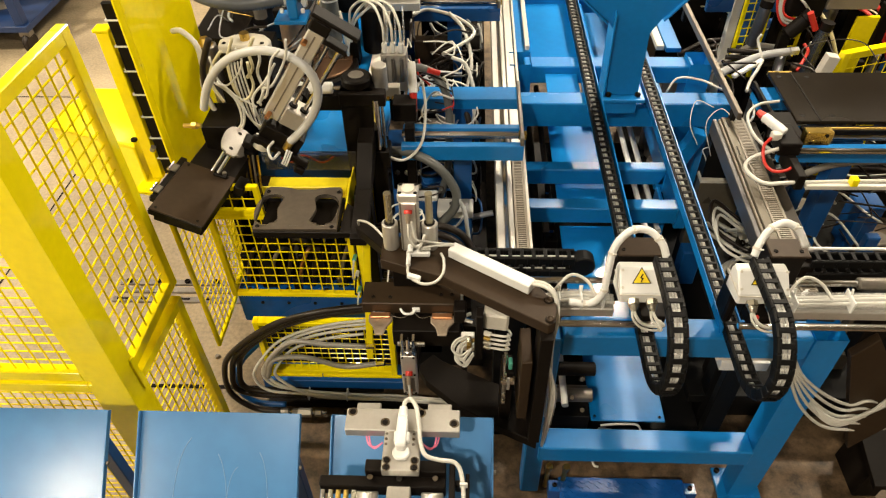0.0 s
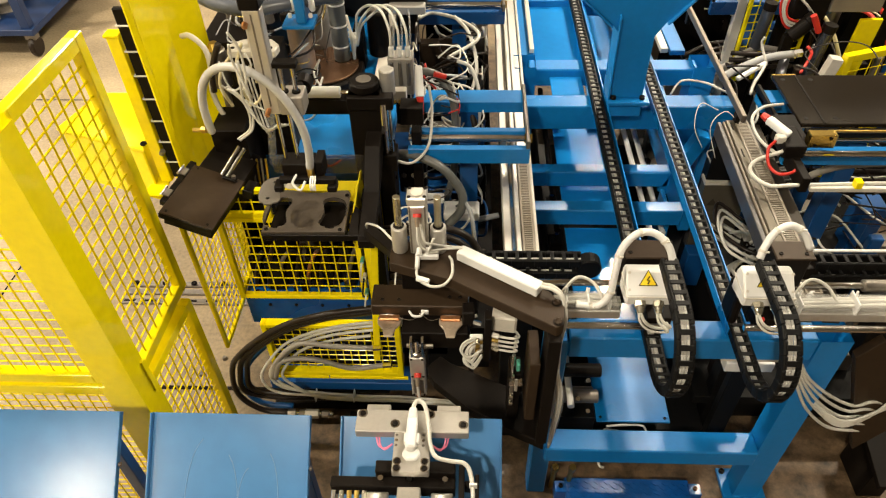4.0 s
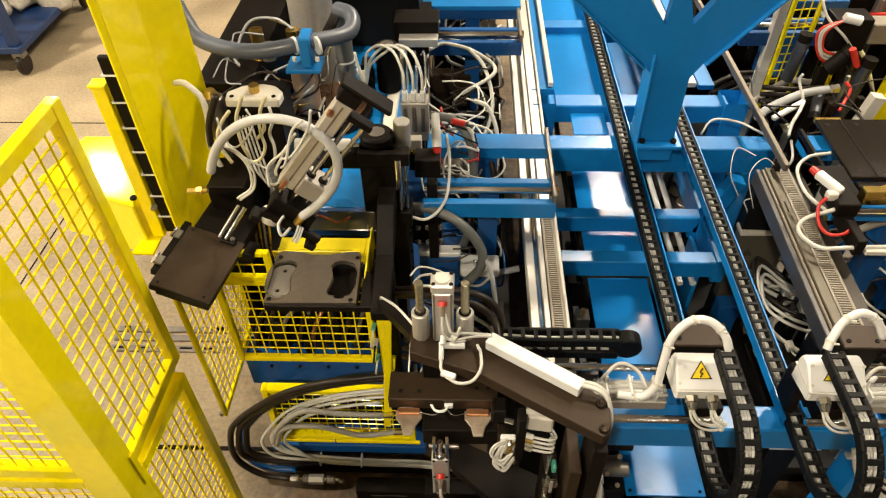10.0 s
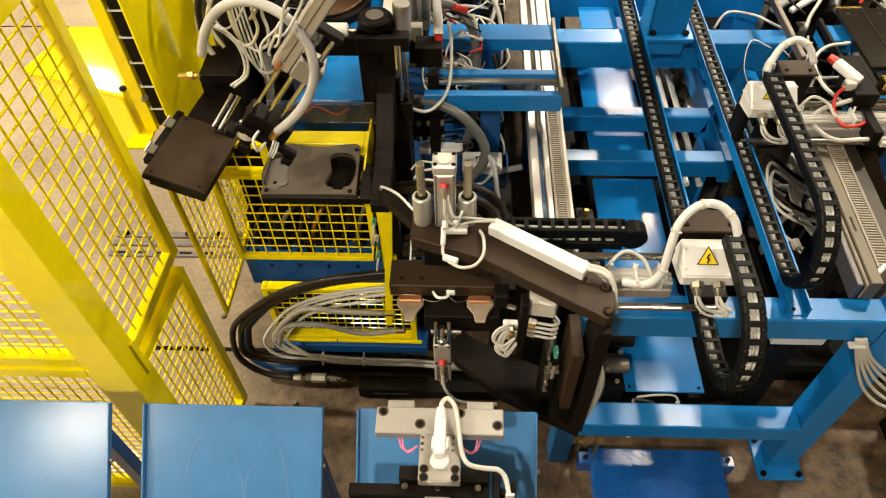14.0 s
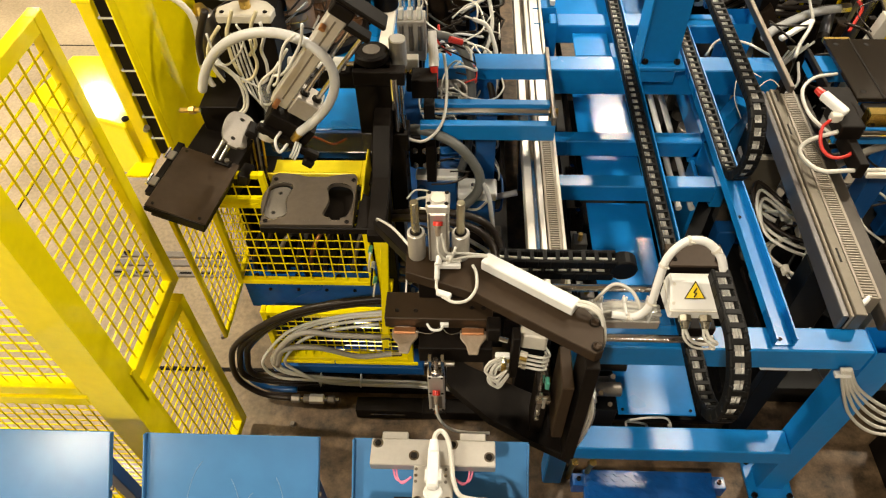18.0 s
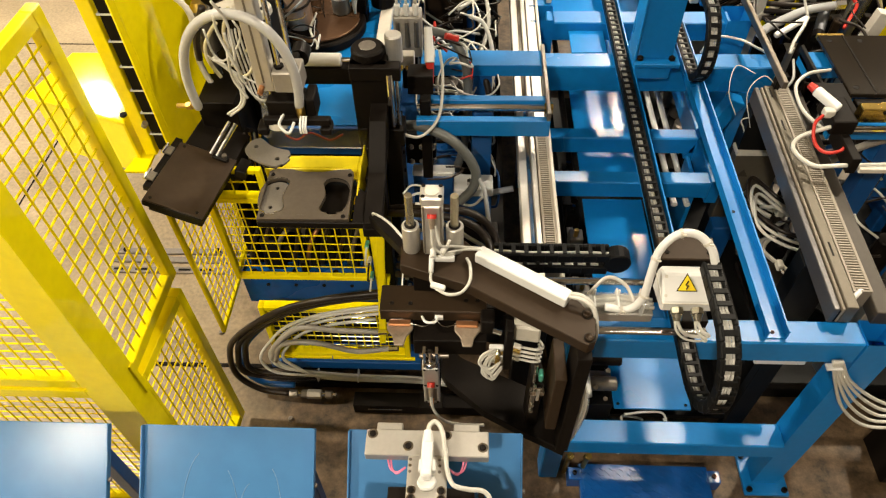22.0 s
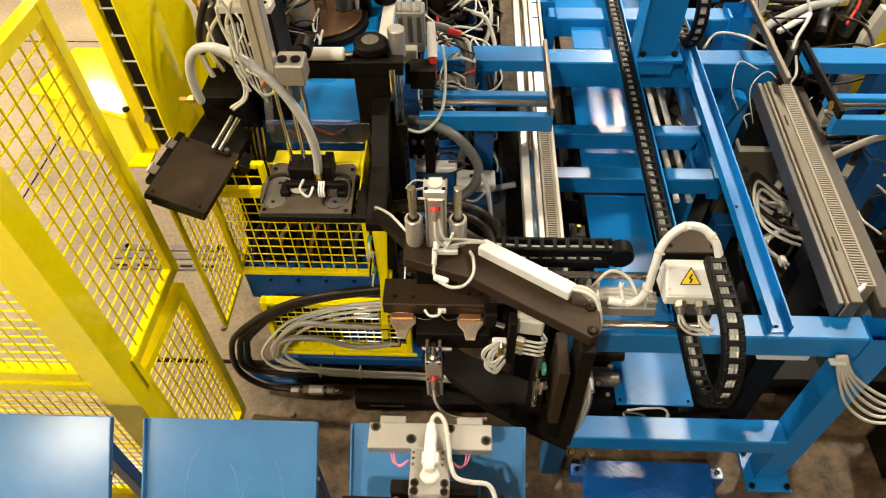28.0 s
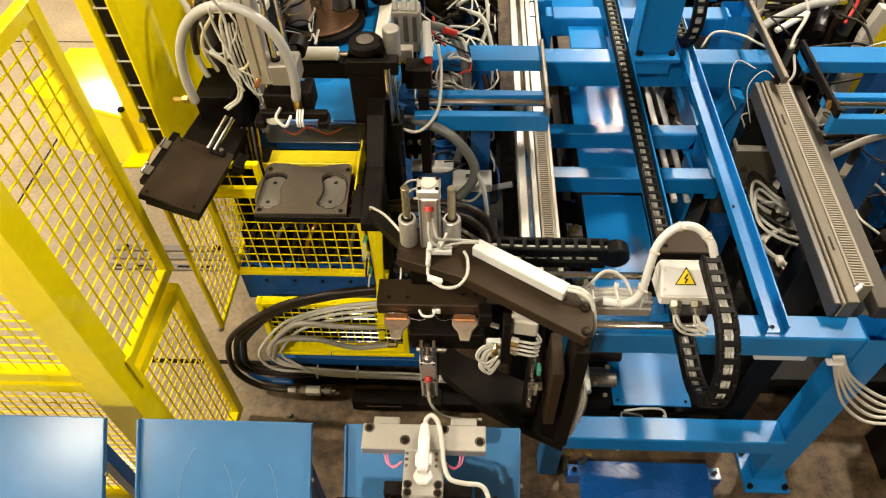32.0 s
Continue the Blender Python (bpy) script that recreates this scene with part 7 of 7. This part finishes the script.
    part("body", box(1.07, 2.6, 2.98, 3.5, 0, 0.92), BLACK, m)
    part("deck", box(1.3, 2.5, 2.2, 2.97, 0.0, 0.30), DARK, m)
    for k in range(60):
        x, y = rng.uniform(1.12, 2.4), rng.uniform(2.25, 2.95)
        w, h = rng.uniform(0.02, 0.07), rng.uniform(0.1, 0.6)
        z = 0.30 if x > 1.3 else 0.0
        if k % 2:
            part("cylinder", rod((x, y, z), (x + rng.uniform(-0.03, 0.03), y, z + h), w * 0.45, seg=14, bevel=0.003), rng.choice([BLACK, DULL, BLACK, BROWN, ALU]), m)
        else:
            part("valve", box(x, x + w, y, y + w, z, z + h, 0.003), rng.choice([BLACK, DARK, BLACK, NAVY, BROWN]), m)
    for k in range(16):
        x, z = rng.uniform(1.15, 2.3), rng.uniform(0.6, 0.9)
        cable(m, "lead", [(x, 2.95, z), (x + 0.05, 2.8, z + 0.06), (x + 0.12, 2.7, z), (x + 0.2, 2.65, z - 0.15)], rng.choice([0.004, 0.006, 0.009]), rng.choice([RUBBER, CABLE, RED, RUBBER, TUBEY]))
    v = thing("mesh_guard", (1.5, 2.4, 0), "yellow mesh guard with a cream post on the far machine", "guard")
    panel(v, (1.237, 2.45), (1.361, 2.47), 0.596, 1.138, 0.016, 0.036, 0.015, 0.0026)
    panel(v, (1.520, 2.6), (1.591, 2.62), 0.614, 0.909, 0.014, 0.036, 0.012, 0.0026)
    panel(v, (1.512, 2.1), (1.812, 2.2), 0.3, 0.912, 0.03, 0.05)
    part("post", box(1.196, 1.232, 2.45, 2.49, 0.2, 1.138), CREAM, v)
    part("post", bar((1.460, 2.100, 0.781), (1.481, 2.100, 0.901), 0.045, 0.04), CREAM, v)
    part("post_foot", box(1.440, 1.490, 2.08, 2.12, 0, 0.781), CREAM, v)
    part("yellow_plate", bar((1.76, 2.5, 0.3), (1.74, 2.42, 0.9), 0.09, 0.015), YELLOW, v)
    w = thing("air_cylinder", (1.6, 2.3, 0.24), "slanting dark air cylinders on the far machine", "cylinder")
    for a, b, r in (((1.496, 2.300, 0.669), (1.520, 2.300, 0.905), 0.024), ((1.293, 2.400, 0.785), (1.305, 2.400, 0.952), 0.024), ((1.402, 2.350, 0.859), (1.457, 2.350, 0.921), 0.03), ((1.386, 2.300, 0.793), (1.344, 2.200, 0.754), 0.02)):
        part("barrel", rod(a, b, r, seg=20, bevel=0.003), BLACK if r > 0.025 else NICKEL, w)
        part("end_cap", rod(Vector(b), Vector(b) + (Vector(b) - Vector(a)).normalized() * 0.03, r * 1.1, seg=20), BLACK, w)
        part("post", box(a[0] - 0.02, a[0] + 0.02, a[1], a[1] + 0.03, 0.2, max(a[2], 0.22)), BLACK, w)
    h = thing("grey_return_hose", (1.286, 2.250, 0.818), "thick grey hose with a steel coupling on the far machine", "hose")
    cable(h, "hose", [(1.039, 2.000, 0.876), (1.116, 2.100, 0.846), (1.262, 2.200, 0.843), (1.386, 2.250, 0.835)], 0.0155, GREYHOSE, seg=12)
    q = Vector((1.386, 2.250, 0.835))
    part("coupling", rod(q, q + Vector((0.035, 0.003, 0.002)), 0.018, seg=6), STEEL, h)
    part("white_arm", bar((1.091, 2.000, 0.867), (1.202, 2.050, 0.907), 0.02, 0.016, 0.004), WHITE, h)
    cable(h, "white_lead", [(1.202, 2.050, 0.907), (1.173, 2.000, 0.899), (1.137, 1.950, 0.878), (1.114, 1.900, 0.865)], 0.006, CABLE)
    cable(h, "white_lead", [(1.202, 2.050, 0.907), (1.186, 2.100, 0.957), (1.189, 2.100, 0.984)], 0.005, CABLE)
    for k in range(3):
        cable(h, "black_hose", [(1.162, 2.3, 0.813 - 0.03 * k), (1.280, 2.28, 0.818 - 0.028 * k), (1.422, 2.3, 0.813 - 0.03 * k)], 0.010, RUBBER)
    cable(h, "red_lead", [(1.407, 2.200, 0.895), (1.423, 2.180, 0.876), (1.403, 2.150, 0.847), (1.368, 2.100, 0.837)], 0.006, RED)
    part("red_stub", rod((1.440, 2.300, 0.973), (1.483, 2.300, 0.903), 0.012), RED, h)
    m2 = thing("far_carriage", (1.450, 2.450, 0.987), "black carriage head on the far gantry with red and white leads", "carriage")
    c0 = Vector((1.450, 2.450, 0.987))
    part("head", turned(box(-0.05, 0.09, -0.05, 0.05, -0.08, 0.05, 0.006), Matrix.Translation(c0)), BLACK, m2)
    part("cover", turned(box(0.095, 0.3, -0.05, 0.03, -0.05, 0.03, 0.004), Matrix.Translation(c0)), DUCT, m2)
    part("connector", rod(c0 + Vector((-0.03, -0.05, 0.06)), c0 + Vector((0.03, -0.06, 0.05)), 0.018), WHITE, m2)
    for k, cm in enumerate((RED, CABLE, CABLE, RED)):
        cable(m2, "lead", [c0 + Vector((-0.02, -0.05, 0.05)), c0 + Vector((-0.09 - 0.01 * k, -0.08, 0.02)), c0 + Vector((-0.08, -0.09, -0.05 - 0.012 * k)), c0 + Vector((0.02, -0.08, -0.085 - 0.01 * k))], 0.005, cm)
    cable(m2, "white_lead", [c0 + Vector((-0.12, 0.02, 0.14)), c0 + Vector((-0.09, -0.04, 0.06)), c0 + Vector((-0.02, -0.08, 0.0)), c0 + Vector((0.03, -0.07, -0.05))], 0.005, CABLE)
    x = thing("cable_loop", (1.1, 0.8, 0.3), "white cables hanging from the frame corner", "cables")
    for k in range(5):
        o = 0.012 * k
        cable(x, "cable", [(0.917 + 0.4 * o, 0.768, 0.795 + 0.0 * o), (0.961 + 0.6 * o, 0.767, 0.696 + 0.3 * o), (1.030 + 1.0 * o, 0.766, 0.571 + 1.2 * o), (1.115 + 0.8 * o, 0.765, 0.483 + 2.2 * o), (1.191 + 0.2 * o, 0.764, 0.466 + 3.0 * o), (1.34, 0.80, 0.42 + 2 * o)], 0.0045, CABLE)
    part("cable_tie", box(0.909, 0.947, 0.758, 0.776, 0.765, 0.773), WHITE, x)
    y = thing("tilted_profile", (1.25, 0.95, 0), "aluminium profile and black plate beside the frame corner", "profile")
    part("profile", bar((1.14, 1.0, 0.36), (1.20, 1.06, 0.66), 0.06, 0.04), ALU, y)
    part("profile", bar((1.20, 0.99, 0.36), (1.25, 1.04, 0.66), 0.04, 0.04), DULL, y)
    part("black_plate", prism([(1.33, 0.70), (1.5, 0.70), (1.5, 0.98), (1.37, 0.98)], 0.24, 0.26), BLACK, y)
    part("leg", box(1.40, 1.48, 0.8, 0.95, 0, 0.24), BLACK, y)


right_side()


def slide_plate():
    """The black plate carriage on the right gantry; it slides away to the right."""
    t = thing("slide_plate", (1.2, 1.6, 0.98), "dark burnished slide plate with brass block and red-white plug", "slide plate")
    part("plate", box(1.115, 1.60, 1.50, 1.79, 0.992, 1.006), PLATEM, t)
    part("seam_strip", box(1.185, 1.19, 1.50, 1.79, 1.006, 1.0075, 0), BLACK, t)
    part("under_block", box(1.13, 1.55, 1.47, 1.50, 0.975, 0.992), BLACK, t)
    part("gold_edge", box(1.12, 1.20, 1.79, 1.81, 0.985, 1.0), BRASS, t)
    for x, y in ((1.14, 1.53), (1.14, 1.76), (1.23, 1.53), (1.23, 1.76)):
        part("hole", rod((x, y, 1.006), (x, y, 1.0065), 0.008, seg=14), BLACK, t)
    b = part("brass_block", box(1.10, 1.18, 1.395, 1.425, 0.99, 1.035, 0.002), BRASS, t)
    for p in ((1.12, 1.0), (1.16, 1.025)):
        part("block_screw", rod((p[0], 1.395, p[1]), (p[0], 1.392, p[1]), 0.005, seg=10), BLACK, b)
    part("rod", rod((1.08, 1.375, 0.985), (1.6, 1.375, 0.985), 0.009, seg=16), STEEL, t)
    part("thin_rod", rod((1.17, 1.44, 1.02), (1.6, 1.44, 1.02), 0.004), BRASS, t)
    part("clamp", box(1.02, 1.085, 1.36, 1.47, 0.975, 1.02, 0.006), BLACK, t)
    part("clamp_foot", box(1.03, 1.115, 1.42, 1.56, 0.988, 1.0), BLACK, t)
    part("plug_body", bar((0.99, 1.462, 1.048), (1.04, 1.40, 1.03), 0.026, 0.024, 0.007), WHITE, t)
    part("plug_head", rod((0.977, 1.478, 1.053), (0.99, 1.462, 1.048), 0.009, 0.012), RED, t)
    part("plug_arm", box(1.0, 1.03, 1.385, 1.41, 1.01, 1.035, 0.006), CREAM, t)
    cable(t, "red_cable", [(1.0, 1.39, 1.02), (0.98, 1.375, 1.0), (0.98, 1.34, 0.97), (1.0, 1.31, 0.96), (1.04, 1.31, 0.965), (1.07, 1.34, 0.97)], 0.0048, RED)
    cable(t, "white_cable", [(1.03, 1.37, 1.0), (0.95, 1.36, 0.97), (0.93, 1.33, 0.95), (0.97, 1.28, 0.94), (1.05, 1.27, 0.95), (1.3, 1.28, 0.95), (1.6, 1.28, 0.95)], 0.006, CABLE)
    cable(t, "white_cable", [(1.10, 1.62, 1.0), (1.03, 1.60, 1.0), (0.985, 1.55, 0.99), (0.99, 1.47, 0.97), (1.03, 1.40, 0.96)], 0.005, CABLE)
    part("white_rail", box(1.08, 1.6, 1.255, 1.27, 0.935, 0.95), CREAM, t)
    part("carrier", box(1.05, 1.075, 1.26, 1.40, 0.93, 0.98), BLACK, t)
    part("yellow_tie", box(1.20, 1.22, 1.25, 1.275, 0.95, 0.975), YELLOW, t)
    return t


plate_carriage = slide_plate()


# ---- everything that moves ----
def motions():
    fine = [k * 0.25 for k in range(129)]
    half = [0.0, 10.0] + [10 + 0.25 * k for k in range(1, 61)] + [32.0]
    home = Matrix.Translation((0.53 + 0.268, 0.83, 0.866))
    walk(carriage_b, [(t, Matrix.Translation((0, carry(t), 0)) @ home) for t in half])
    for ob, s in links_b:
        rows = [(t, link_pose(s, 3.0, 0.672 + carry(t) / 2)) for t in half]
        if any((m.translation - rows[0][1].translation).length > 1e-4 for _, m in rows):
            walk(ob, rows)
    away = lambda t: float(np.interp(t, [22.0, 22.25, 22.5, 23.0, 23.5, 24.0, 24.6], [0, 0.012, 0.05, 0.13, 0.23, 0.38, 0.56]))
    walk(plate_carriage, [(t, pose(1.2 + away(t), 1.6, 0.98)) for t in fine])
    walk(unit, [(t, unit_pose(t)) for t in fine])
    walk(unit_head, [(t, pose(0, 0, -swing(t)[1])) for t in fine])
    lines = {t: hose_line(t) for t in fine}
    for k, ob in enumerate(hose):
        walk(ob, [(t, piece_pose(lines[t][k], lines[t][k + 1])) for t in fine])
    hold_a = pose(-0.10, -0.035, -0.115)


    def hold_b(t):
        """The wrist turns the second pad from the left to the right of the gripper."""
        w = float(np.interp(t, [21.2, 23.6], [0, 180]))
        return pose(-0.02, -0.035, -0.115, 0, 0, w) @ pose(-0.08, 0, 0)

    rest_a, rest_b = pose(*PAD_A, 0.934), pose(*PAD_B, 0.934, 0, 0, 180)
    stored = pose(-0.614, 1.286, 0.93, 0, 15, 0)

    def fed(t):
        """The second pad comes out of the magazine's rear housing to the gripper."""
        u = float(np.interp(t, [14.2, 16.2], [0, 1]))
        return stored.lerp(head_pose(t) @ hold_b(t), u)

    walk(pad_a, [(t, head_pose(t) @ hold_a if t < 5.4 else rest_a) for t in fine])
    walk(pad_b, [(t, fed(t) if t < 16.3 else head_pose(t) @ hold_b(t) if t < 27.3 else rest_b) for t in fine])


motions()
